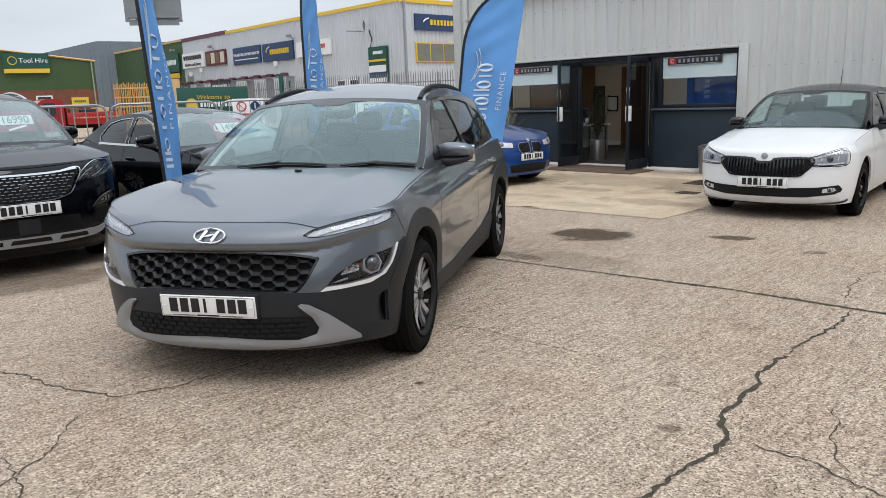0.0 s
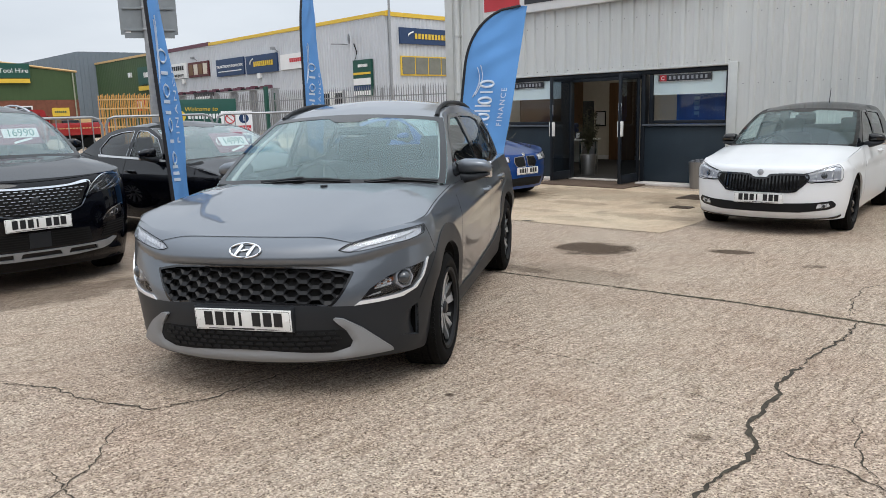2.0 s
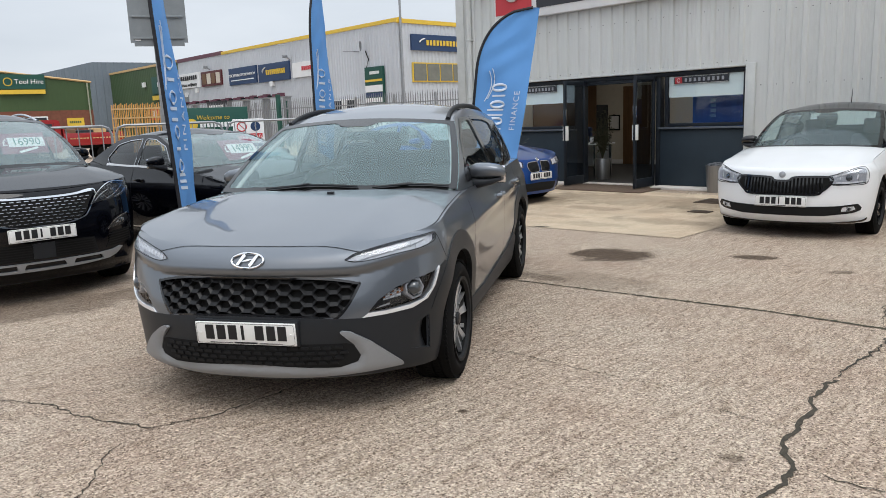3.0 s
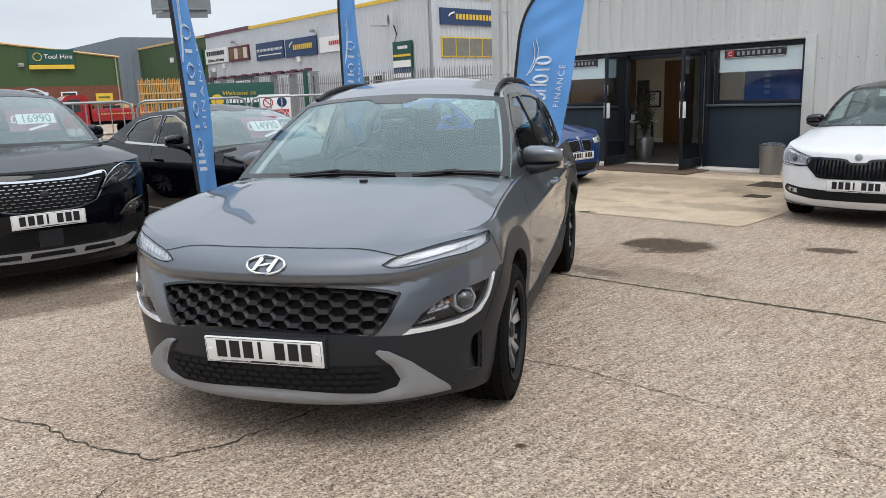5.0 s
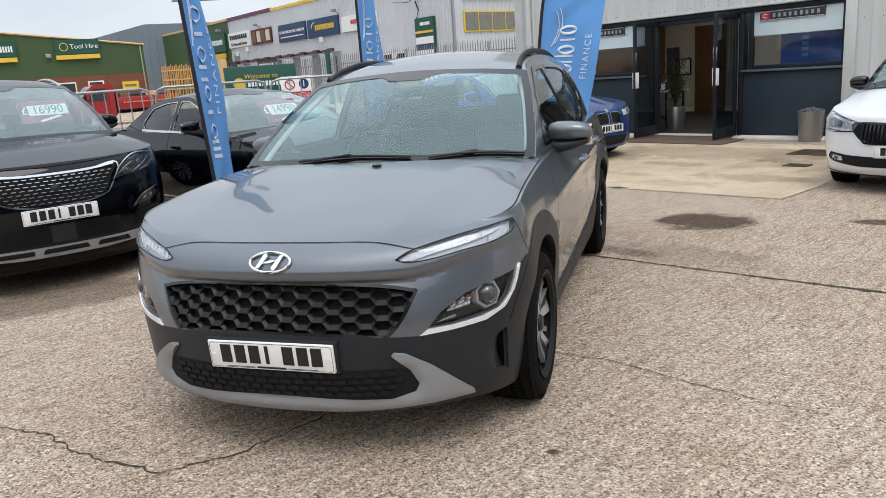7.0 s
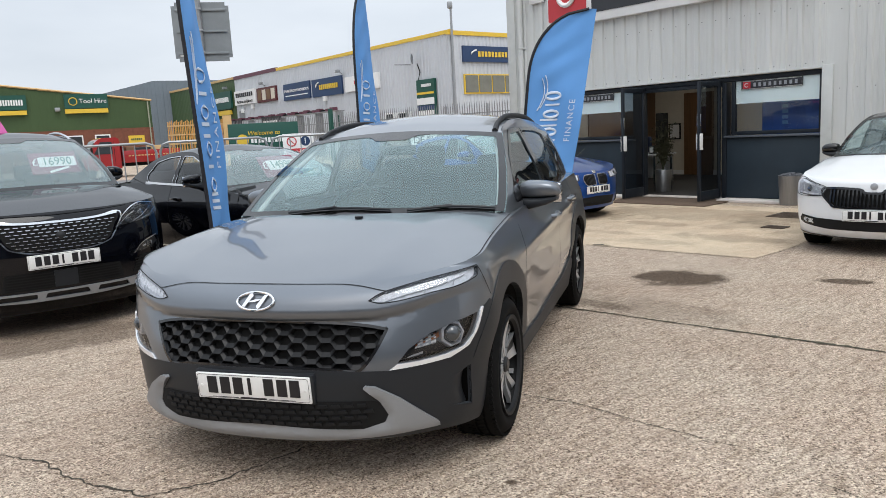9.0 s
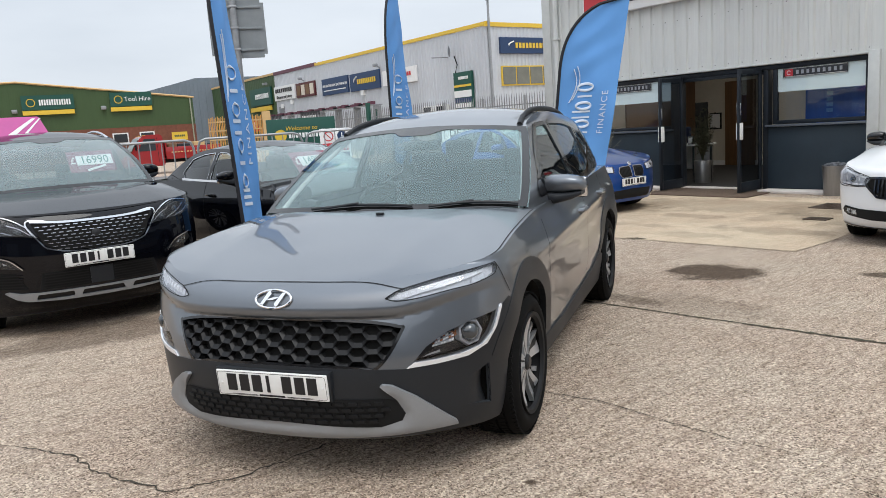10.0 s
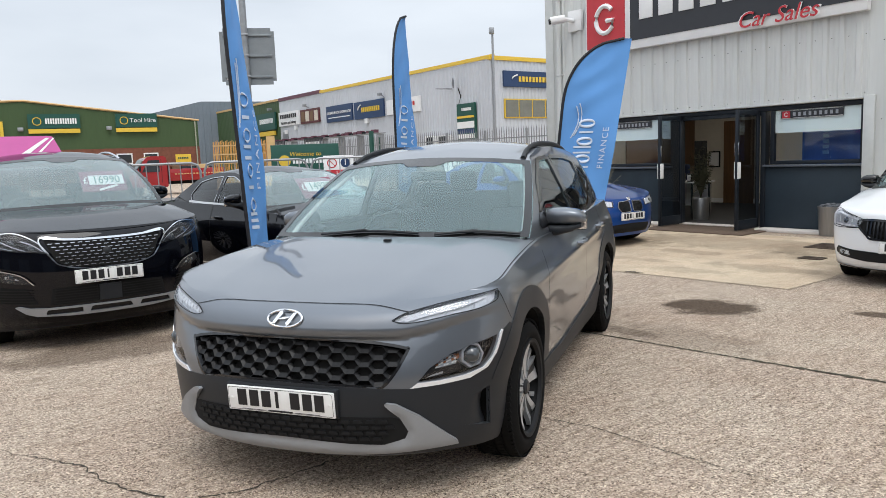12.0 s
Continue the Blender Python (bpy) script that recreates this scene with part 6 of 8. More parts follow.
SUV = variant(KONA, screen="screen_hazed", rear_glass="privacy", holes=[], swage=lambda q, z, y: 0.0, hw=0.92, L=4.45, n=2.6, bow=0.10, cor=0.50, paint="black_paint", cell=0.08,
              front=[(0.2, 0.11), (0.27, 0.05), (0.4, 0.03), (0.6, 0.02), (0.75, 0.03), (0.9, 0.06), (0.98, 0.12), (1.03, 0.2)],
              top=[(0.0, 0.97), (0.2, 0.98), (0.5, 1.0), (0.9, 1.04), (1.4, 1.08), (2.6, 1.1), (3.9, 1.14), (4.45, 1.05)],
              side=[(0.2, 0.06), (0.4, 0.02), (0.7, 0.0), (0.95, 0.03), (1.1, 0.08)],
              X=[(1.0, 0.84), (1.1, 0.82), (1.35, 0.74), (1.6, 0.6)],
              low=[(0.0, 0.19), (0.6, 0.175), (1.2, 0.20), (3.4, 0.22), (4.45, 0.3)],
              axle=(0.88, 3.55), arch_r=0.40, R=0.35, cowl=(1.35, 1.10, 1.09), hood_bulge=0.03, ribs=[(0.6, 0.7, 0.008, 0.12)],
              apillar=[(1.33, 1.09), (1.75, 1.36), (2.15, 1.55)], rail=[(2.15, 1.55), (2.6, 1.6), (3.2, 1.59), (3.8, 1.52)], cpillar=[(3.8, 1.52), (4.05, 1.35), (4.3, 1.13)],
              windows=[([(1.7, 1.12), (2.5, 1.12), (2.5, 1.52), (2.2, 1.51), (1.95, 1.4)], "tint"), ([(2.58, 1.12), (3.4, 1.15), (3.4, 1.48), (2.58, 1.53)], "privacy")],
              doors=[], handles=[(2.35, 0.95), (3.15, 0.97)], mirror=(1.95, 1.17, 0.935), mirror_w=0.74, wheel_in=0.138, spokes=5, twist=0.0)
SALOON = variant(KONA, screen="screen_hazed", holes=[], swage=lambda q, z, y: 0.012 * math.exp(-((z - 0.78) / 0.03) ** 2), hw=0.905, L=4.69, n=2.6, bow=0.12, cor=0.5, paint="black_paint", cell=0.09,
                 front=[(0.17, 0.08), (0.3, 0.02), (0.5, 0.02), (0.65, 0.05), (0.75, 0.12)],
                 top=[(0.0, 0.72), (0.2, 0.74), (0.6, 0.82), (1.0, 0.88), (1.5, 0.93), (3.2, 0.97), (4.2, 0.98), (4.69, 0.92)],
                 side=[(0.17, 0.06), (0.4, 0.02), (0.65, 0.0), (0.85, 0.03), (0.98, 0.08)], rear=[(0.2, 0.08), (0.5, 0.0), (0.98, 0.08)],
                 X=[(0.85, 0.83), (0.95, 0.815), (1.2, 0.71), (1.42, 0.56)], N=[(1.0, 0.95), (1.9, 1.0), (2.8, 1.0), (3.6, 0.94), (4.2, 0.86)],
                 low=[(0.0, 0.17), (1.0, 0.2), (3.5, 0.2), (4.69, 0.25)],
                 axle=(0.80, 3.64), arch_r=0.36, R=0.325, cowl=(1.5, 1.25, 0.945), hood_bulge=0.04, ribs=[(0.4, 0.5, 0.01, 0.1)],
                 apillar=[(1.48, 0.94), (1.9, 1.165), (2.35, 1.325)], rail=[(2.35, 1.325), (2.7, 1.352), (3.1, 1.335), (3.4, 1.28)], cpillar=[(3.4, 1.28), (3.8, 1.13), (4.15, 0.99)],
                 windows=[([(1.83, 0.98), (2.62, 0.975), (2.62, 1.302), (2.40, 1.295), (2.08, 1.205)], "tint"), ([(2.70, 0.975), (3.42, 1.0), (3.5, 1.07), (3.3, 1.235), (3.0, 1.285), (2.70, 1.303)], "privacy")],
                 frame_mat="satin", frame_black=0.010, belt=0.026, doors=[[(2.66, 0.95), (2.68, 0.6), (2.62, 0.33)], [(1.65, 0.9), (1.6, 0.6), (1.62, 0.33)]],
                 handles=[(2.48, 0.82), (3.3, 0.84)], mirror=(1.95, 1.02, 0.935), mirror_w=0.70, rear_a=5.0)
HATCH = variant(KONA, screen="screen_dark", holes=[], swage=lambda q, z, y: 0.010 * math.exp(-((z - 0.72) / 0.03) ** 2) - 0.055 * min(max((z - 0.70) / 0.13, 0), 1) * min(max((1.15 - y) / 0.6, 0), 1), hw=0.828, L=4.0, n=2.6, bow=0.09, cor=0.45, paint="white_paint", roof_paint="black_paint", pillar_paint="black_paint", cell=0.07,
                front=[(0.17, 0.10), (0.22, 0.04), (0.4, 0.02), (0.55, 0.03), (0.7, 0.06), (0.8, 0.13), (0.86, 0.22)],
                top=[(0.0, 0.755), (0.2, 0.768), (0.5, 0.805), (0.9, 0.855), (1.3, 0.90), (2.6, 0.94), (3.6, 0.97), (4.0, 0.93)],
                side=[(0.17, 0.05), (0.4, 0.01), (0.6, 0.0), (0.8, 0.02), (0.96, 0.07)],
                X=[(0.82, 0.755), (0.92, 0.73), (1.15, 0.665), (1.38, 0.555)],
                axle=(0.82, 3.29), arch_r=0.345, R=0.305, cowl=(1.25, 0.98, 0.915), hood_bulge=0.025, ribs=[(0.55, 0.65, 0.006, 0.1)],
                apillar=[(1.23, 0.905), (1.6, 1.125), (2.0, 1.315)], rail=[(2.0, 1.315), (2.5, 1.365), (3.0, 1.355), (3.4, 1.30)], cpillar=[(3.4, 1.30), (3.6, 1.15), (3.85, 0.98)],
                windows=[([(1.55, 0.945), (2.3, 0.955), (2.3, 1.30), (2.05, 1.29), (1.8, 1.17)], "tint"), ([(2.38, 0.955), (3.1, 0.98), (3.1, 1.275), (2.38, 1.31)], "privacy")],
                doors=[[(1.25, 0.9), (1.22, 0.6), (1.28, 0.33)]], handles=[(2.2, 0.82)], mirror=(1.62, 0.965, 0.865), mirror_w=0.78, mirror_paint="gloss_black", rim_mats=("gloss_black", "gloss_black"), tyre_w=0.2, rim=0.2, low=[(0, 0.17), (1.2, 0.2), (4.0, 0.25)])
COUPE = variant(SALOON, L=4.62, paint="blue_paint", frame_mat="gloss_black", belt=0.0, doors=[])
pug, PF = car("suv", pose(-3.56, 6.26, 0, 0, 0, 42), SUV, "glossy black SUV with chrome-edged grille beside crowd barriers")
merc, MF = car("saloon_car", pose(-1.45, 8.28, 0, 0, 0, 50), SALOON, "black saloon car with chrome window trim and a price card")
skoda, SF = car("hatchback", pose(3.39, 8.013, 0, 0, 0, -40), HATCH, "white hatchback with black roof beside the showroom wall")
bmw, BF = car("coupe", pose(1.36, 11.9, 0, 0, 0, 43), COUPE, "metallic blue coupe parked by the showroom windows")
# ---- front details of the cars ----
def face(name, loops, F, material, off=0.0, thick=0.0, cell=0.05, label="", parent=None):
    return link(name, patch(loops, F.shell, cell, off, thick, F.shell_out), material, parent or F.thing, label)


def seam(name, line, F, width=0.005, material=None, mirror=False, off=0.002):
    pts = [(p.x, p.y) for p in polyline([(a, b, 0) for a, b in line], 6)]
    me = ribbon(pts, F.shell, width, off)
    ob = link(name, me, material or M["gap"], F.thing)
    if mirror:
        link(name, ribbon([(-a, b) for a, b in pts], F.shell, width, off, out=None), material or M["gap"], F.thing)
    return ob


def at_surface(F, s, z, off=0.0):
    """A pose on the shell: x along it, z up it, -y outward."""
    p = F.shell(s, z)
    n = normal_of(F.shell, s, z)
    if n.dot(F.shell_out(s, z)) < 0:
        n = -n
    y = -n
    x = Vector((0, 0, 1)).cross(n).normalized()
    zz = x.cross(y).normalized()
    m = Matrix((x, y, zz)).transposed().to_4x4()
    m.translation = p + n * off
    return m


def honeycomb(F, inside, w, h, s0, s1, z0, z1, wall, deep, proud):
    """Six-sided cells with sloping walls, kept inside an outline by the clamp function."""
    verts, faces, floors = [], [], []

    def add(pts, d):
        k = len(verts)
        for a, b in pts:
            n = normal_of(F.shell, a, b)
            if n.dot(F.shell_out(a, b)) < 0:
                n = -n
            p = F.shell(a, b) + n * d
            verts.append(tuple(p))
        return k
    row = 0
    z = z0
    while z < z1:
        s = s0 + (w * 0.75 if row % 2 else 0)
        while s < s1:
            hexa = [(s + w * 0.5 * c, z + h * d) for c, d in ((-1.0, 0), (-0.5, -1.0), (0.5, -1.0), (1.0, 0), (0.5, 1.0), (-0.5, 1.0))]
            inner = [(s + (a - s) * (1 - wall / w * 2.2), z + (b - z) * (1 - wall / h)) for a, b in hexa]
            floor = [(s + (a - s) * 0.86, z + (b - z) * 0.62 + h * 0.33) for a, b in hexa]
            if inside(s, z) is not None:
                A = add([inside(*q, clamp=True) for q in hexa], proud)
                B = add([inside(*q, clamp=True) for q in inner], proud)
                C = add([inside(*q, clamp=True) for q in floor], proud - 0.011)
                D = add([inside(*q, clamp=True) for q in floor], proud - deep)
                for k in range(6):
                    j = (k + 1) % 6
                    faces.append((A + k, A + j, B + j, B + k))
                    faces.append((B + k, B + j, C + j, C + k))
                    floors.append(len(faces))
                    faces.append((C + k, C + j, D + j, D + k))
                floors.append(len(faces))
                faces.append(tuple(D + k for k in range(6)))
            s += w * 1.5
        z += h * 1.0
        row += 1
    me = bpy.data.meshes.new("grille")
    me.from_pydata(verts, [], faces)
    for i in floors:
        me.polygons[i].material_index = 1
    me.update()
    return me


def trapezoid(top, bottom, edge):
    """Clamps (s, z) into an outline given by its top and bottom heights and its half width at each height."""
    def f(s, z, clamp=False):
        t, b = top(abs(s)), bottom(abs(s))
        if not clamp:
            return (s, z) if b - 0.012 < z < t + 0.012 and abs(s) < edge(z) + 0.02 else None
        z = min(max(z, b), t)
        e = edge(z)
        return (min(max(s, -e), e), z)
    return f


# the dark grey SUV in front
K = KF
g_top, g_bot, g_edge = curve_of([(0, 0.704), (0.345, 0.698), (0.475, 0.687), (0.585, 0.665)]), curve_of([(0, 0.533), (0.34, 0.524), (0.47, 0.516), (0.6, 0.51)]), curve_of([(0.515, 0.464), (0.655, 0.58), (0.70, 0.585)])
face("grille_back", [GRILLE], K, M["gap"], off=-0.045, cell=0.08)
gr = link("grille", honeycomb(K, trapezoid(g_top, g_bot, g_edge), 0.085, 0.0272, -0.6375, 0.66, 0.517, 0.74, 0.0005, 0.030, -0.006), M["grille"], kona, "black hexagon-mesh plastic grille")
seam("grille_rim", [(a * 0.99, b) for a, b in GRILLE] + [GRILLE[0]], K, 0.012, M["gloss_black"], off=0.001)
gr.data.materials.append(M["gap"])
# lower bumper in dark grained plastic
low = [(0.0, 0.207), (0.2, 0.207), (0.4, 0.215), (0.6, 0.219), (0.8, 0.216), (0.95, 0.208), (1.07, 0.203)]
BUMPER = both([(0.0, 0.207)] + low[1:] + [(1.086, 0.215), (1.092, 0.333), (1.102, 0.45), (1.135, 0.55), (1.168, 0.605), (1.200, 0.650), (1.160, 0.695), (1.105, 0.722), (1.045, 0.700), (0.992, 0.613), (0.942, 0.559), (0.85, 0.527), (0.71, 0.515), (0.58, 0.507), (0.47, 0.511), (0.34, 0.519), (0.125, 0.526), (0.0, 0.528)])
face("lower_bumper", [BUMPER, SLOT, flip(SLOT)], K, M["plastic"], off=0.003, thick=0.012, label="dark grained plastic lower bumper")
for sg in (1, -1):
    fl = (lambda p: p) if sg > 0 else flip
    # the air slot: a scoop that slopes back from its inner edge to a dark mouth
    bm = bmesh.new()
    cols = []
    for i in range(13):
        f = i / 12
        col = []
        for j in range(10):
            g = j / 9
            s = SLOT[0][0] + (SLOT[1][0] - SLOT[0][0]) * f + ((SLOT[3][0] - SLOT[0][0]) * (1 - f) + (SLOT[2][0] - SLOT[1][0]) * f) * g
            z = (SLOT[0][1] + (SLOT[1][1] - SLOT[0][1]) * f) * (1 - g) + (SLOT[3][1] + (SLOT[2][1] - SLOT[3][1]) * f) * g
            col.append(bm.verts.new(at_surface(K, sg * s, z, 0.003 - 0.062 * f ** 2.4 * math.sin(math.pi * min(max(g, 0.06), 0.94)) ** 0.35).translation))
        cols.append(col)
    for A, B in zip(cols, cols[1:]):
        for j in range(9):
            bm.faces.new((A[j], B[j], B[j + 1], A[j + 1]) if sg > 0 else (A[j], A[j + 1], B[j + 1], B[j]))
    part("air_scoop", bm, M["plastic"], kona, smooth=60)
    face("air_slot", [fl([(0.938, 0.315), (0.970, 0.308), (0.954, 0.462), (0.930, 0.450)])], K, M["gap"], off=-0.075, cell=0.1)
    # headlamp: dark housing, reflector, projector, clear lens, bright trim
    hl = face("headlamp_housing", [fl(LAMP)], K, M["lamp_dark"], off=-0.05)
    for (a0, b0, a1, b1), ma in (((0.70, 0.578, 0.80, 0.622), "lamp_grey"), ((0.655, 0.541, 0.735, 0.553), "lamp_grey"), ((0.775, 0.600, 0.82, 0.628), "amber")):
        face("reflector", [fl([(a0, b0), (a1, b0 + 0.012), (a1, b1 + 0.01), (a0 + 0.03, b1)])], K, M[ma], off=-0.03, cell=0.02)
    for k in range(8):
        for r in range(3):
            q, z = 0.700 + k * 0.0125, 0.580 + k * 0.0022 + r * (0.009 + 0.0008 * k)
            tone = ("lamp_in", "lamp_grey", "amber", "lamp_in", "lamp_dark")[(k * 3 + r * 2 + k // 3) % 5]
            face("reflector_facet", [fl([(q, z), (q + 0.010, z + 0.001), (q + 0.012, z + 0.0075), (q + 0.003, z + 0.0065)])], K, M[tone], off=-0.024 + 0.002 * ((k + r) % 3), thick=0.006, cell=0.1)
    for k in range(5):
        q = 0.915 + k * 0.012
        face("lamp_fin", [fl([(q, 0.63 + k * 0.004), (q + 0.004, 0.63 + k * 0.004), (q + 0.008, 0.665), (q + 0.004, 0.665)])], K, M["lamp_dark"], off=-0.015, thick=0.01, cell=0.1)
    pr = part("projector", lathe([(-0.004, 0.042), (-0.010, 0.046), (-0.006, 0.054), (0.012, 0.060), (0.03, 0.060)], 7, "x"), M["lamp_grey"], kona, "grey angular lamp bezel")
    for v in pr.data.vertices:
        v.co = Vector((v.co.y, v.co.x, v.co.z))
    pr.data.flip_normals()
    pr.matrix_local = at_surface(K, sg * 0.875, 0.618, -0.022)
    ball = part("projector_lens", lathe([(-0.034, 0.0), (-0.032, 0.014), (-0.024, 0.028), (-0.010, 0.038), (0.0, 0.040)], 32, "x"), M["projector"], kona)
    for v in ball.data.vertices:
        v.co = Vector((v.co.y, v.co.x, v.co.z))
    ball.data.flip_normals()
    ball.matrix_local = at_surface(K, sg * 0.875, 0.618, -0.022)
    face("headlamp_lens", [fl(LAMP)], K, M["lens"], off=-0.002).visible_shadow = False
    TRIM = [(0.582, 0.508), (0.71, 0.516), (0.85, 0.528), (0.941, 0.561), (0.991, 0.614), (1.044, 0.70), (1.038, 0.704), (1.024, 0.690), (1.004, 0.655), (0.970, 0.602), (0.918, 0.563), (0.830, 0.544), (0.71, 0.533), (0.615, 0.529)]
    face("headlamp_trim", [fl(TRIM)], K, M["bright"], off=0.006, thick=0.01, label="satin silver trim under the headlamp")
    # slim upper lamp
    face("running_lamp_housing", [fl(DRL)], K, M["drl"], off=-0.02)
    inner = [(0.53, 0.781), (0.58, 0.777), (0.67, 0.798), (0.82, 0.823), (0.93, 0.841), (0.985, 0.852), (0.985, 0.859), (0.82, 0.844), (0.665, 0.820), (0.57, 0.801)]
    face("light_guide", [fl(inner)], K, M["drl"], off=-0.012, thick=0.01, cell=0.02)
    for j in range(10):
        q = 0.565 + j * 0.035
        zc = 0.793 + (q - 0.57) * 0.155
        face("guide_rib", [fl([(q, zc - 0.012), (q + 0.009, zc - 0.010), (q + 0.019, zc + 0.012), (q + 0.008, zc + 0.010)])], K, M["drl"], off=-0.008, thick=0.006, cell=0.03)
    for q in (0.76, 0.90):
        zc = 0.803 + (q - 0.76) * 0.12
        face("guide_mark", [fl([(q, zc - 0.006), (q + 0.004, zc - 0.006), (q + 0.014, zc + 0.012), (q + 0.008, zc + 0.012)])], K, M["lamp_grey"], off=-0.008, thick=0.004, cell=0.03)
    face("running_lamp_lens", [fl(DRL)], K, M["lens"], off=-0.001).visible_shadow = False
    seam("lamp_gasket", [(a * sg, b) for a, b in DRL + [DRL[0]]], K, 0.0035)
    # silver skid horns
    seam("bumper_seam", [(sg * a, b) for a, b in ((1.06, 0.868), (1.075, 0.83), (1.10, 0.78), (1.125, 0.735))], K, 0.004)
    # wheel-arch and sill cladding
    for i, sA0 in enumerate((K.s_at(0.83), K.s_at(3.42))):
        ring = []
        lo, hi = (-8, 160) if i == 0 else (-12, 190)
        for k in range(25):
            a = radians(lo + (hi - lo) * k / 24)
            ring.append((sA0 + 0.498 * math.cos(a), 0.333 + 0.485 * math.sin(a)))
        for k in range(25):
            a = radians(hi - (hi - lo) * k / 24)
            ring.append((sA0 + 0.380 * math.cos(a), 0.333 + 0.380 * math.sin(a)))
        face("arch_cladding", [fl(ring)], K, M["plastic"], off=0.0055, thick=0.03, cell=0.06, label="dark grey plastic wheel-arch cladding")
    a0, a1 = K.s_at(1.18), K.s_at(3.07)
    sill = [(a0, 0.225), (a1, 0.225), (a1 + 0.03, 0.42), (a1 - 0.12, 0.47), (a1 - 0.4, 0.40), (a0 + 0.5, 0.335), (a0 - 0.01, 0.345)]
    face("sill_cladding", [fl(sill)], K, M["plastic_grey"], off=0.010, thick=0.02, cell=0.12)
    # bonnet shut lines, wipers, roof rails
    link("bonnet_seam", ribbon([(0.5 + sg * 0.490, 0.005 + 0.995 * k / 28) for k in range(29)], K.hood, 0.005, 0.0015, out=(0, 0, 1)), M["gap"], kona)
    rail = [K.roof(0.5 + sg * (0.462 + 0.02 * math.sin(k * math.pi / 12)), 0.02 + 0.90 * k / 12) + Vector((0, 0, 0.024 * math.sin(math.pi * k / 12) ** 0.28 - 0.004)) for k in range(13)]
    part("roof_rail", tube(rail, [0.019] + [0.014] * 11 + [0.014], 10, flat=1.25), M["plastic_grey"], kona, "dark grey roof rail")
skid_half = [(0.0, 0.226), (0.3, 0.226), (0.5, 0.236), (0.68, 0.248), (0.79, 0.252), (0.785, 0.268), (0.745, 0.297), (0.615, 0.396), (0.52, 0.449), (0.48, 0.455), (0.470, 0.448), (0.535, 0.384), (0.567, 0.326), (0.552, 0.297), (0.46, 0.272), (0.315, 0.276), (0.095, 0.288), (0.0, 0.290)]
lower = both([(0.0, 0.288), (0.095, 0.286), (0.315, 0.274), (0.46, 0.270), (0.55, 0.296), (0.563, 0.328), (0.53, 0.384), (0.50, 0.392), (0.0, 0.400)])
face("lower_grille", [lower], K, M["gap"], off=0.006)


def skid_fold(u, v):
    """The trim's inner border slopes down to the lower grille."""
    q, d = Vector((u, v)), 1.0
    for a, b in zip(lower, lower[1:] + lower[:1]):
        a, b = Vector(a), Vector(b)
        f = min(max((q - a).dot(b - a) / max((b - a).length_squared, 1e-9), 0), 1)
        d = min(d, (q - a.lerp(b, f)).length)
    f = min(d / 0.032, 1.0)
    return 0.015 * f - 0.010 * min(max((0.262 - v) / 0.03, 0), 1)


link("skid_trim", patch([both(skid_half)], K.shell, 0.016, 0.006, 0.02, K.shell_out, shape=skid_fold), M["silver"], kona, "silver-grey painted skid trim")
for r in range(4):
    z = 0.300 + r * 0.025
    for c in range(-9, 10):
        s = (c + (0.5 if r % 2 else 0)) * 0.054
        if abs(s) < 0.505 - (0.02 if r == 0 else 0):
            face("grille_block", [[(s - 0.021, z - 0.006), (s + 0.021, z - 0.006), (s + 0.017, z + 0.008), (s - 0.017, z + 0.008)]], K, M["matt_black"], off=0.013, thick=0.008, cell=0.2)
seam("bonnet_front_seam", [(-0.598, 0.8125), (-0.435, 0.8385), (-0.2, 0.843), (0, 0.844), (0.2, 0.843), (0.435, 0.8385), (0.598, 0.8125)], K, 0.0035)
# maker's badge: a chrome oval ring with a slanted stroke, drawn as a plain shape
badge = new("badge")
badge.parent = kona
badge.matrix_local = at_surface(K, 0.004, 0.786, 0.004)
part("ring", tube([(0.083 * math.cos(k * math.tau / 40), 0, 0.0385 * math.sin(k * math.tau / 40)) for k in range(40)], 0.0055, 8, closed=True), M["chrome"], badge)
bm = bmesh.new()
for poly in ([(-0.056, -0.028), (-0.040, -0.028), (-0.010, 0.024), (-0.018, 0.036), (-0.028, 0.031)], [(0.010, -0.024), (0.018, -0.036), (0.028, -0.031), (0.056, 0.028), (0.040, 0.028)],
             [(-0.030, -0.008), (0.0, -0.006), (0.020, 0.002), (0.030, 0.008), (0.0, 0.006), (-0.020, -0.002)]):
    A = [bm.verts.new((x, -0.006, z * 0.92)) for x, z in poly]
    B = [bm.verts.new((x * 1.04, 0.004, z * 0.957)) for x, z in poly]
    bm.faces.new(A)
    for i in range(len(A)):
        bm.faces.new((A[i], A[i - 1], B[i - 1], B[i]))
bmesh.ops.recalc_face_normals(bm, faces=bm.faces[:])
part("stroke", bm, M["chrome"], badge)
for x0, x1, yy in ((-0.36, 0.20, 0.0), (0.28, 0.70, 0.0)):
    pts = []
    for k in range(9):
        f = k / 8
        u = 0.5 + (x0 + (x1 - x0) * f) / 1.5
        n = normal_of(K.screen, u, 0.08)
        n = n if n.z > 0 else -n
        pts.append(K.screen(u, 0.015 + 0.025 * math.sin(math.pi * f) + 0.01 * f) + n * 0.014)
    bm = tube(pts, 0.007, 6)
    tube([pts[4] + Vector((-0.2, -0.02, -0.012)), pts[4] + Vector((0, 0, 0.008))], 0.007, 6, bm)
    part("wiper", bm, M["plastic"], kona, "black wiper")
nz = K.hood(0.56, 0.905)
part("washer_jet", box(nz.x - 0.02, nz.x + 0.02, nz.y - 0.012, nz.y + 0.012, nz.z - 0.002, nz.z + 0.010, 0.004), M["plastic"], kona)
qv = K.roof(0.52, 0.85)
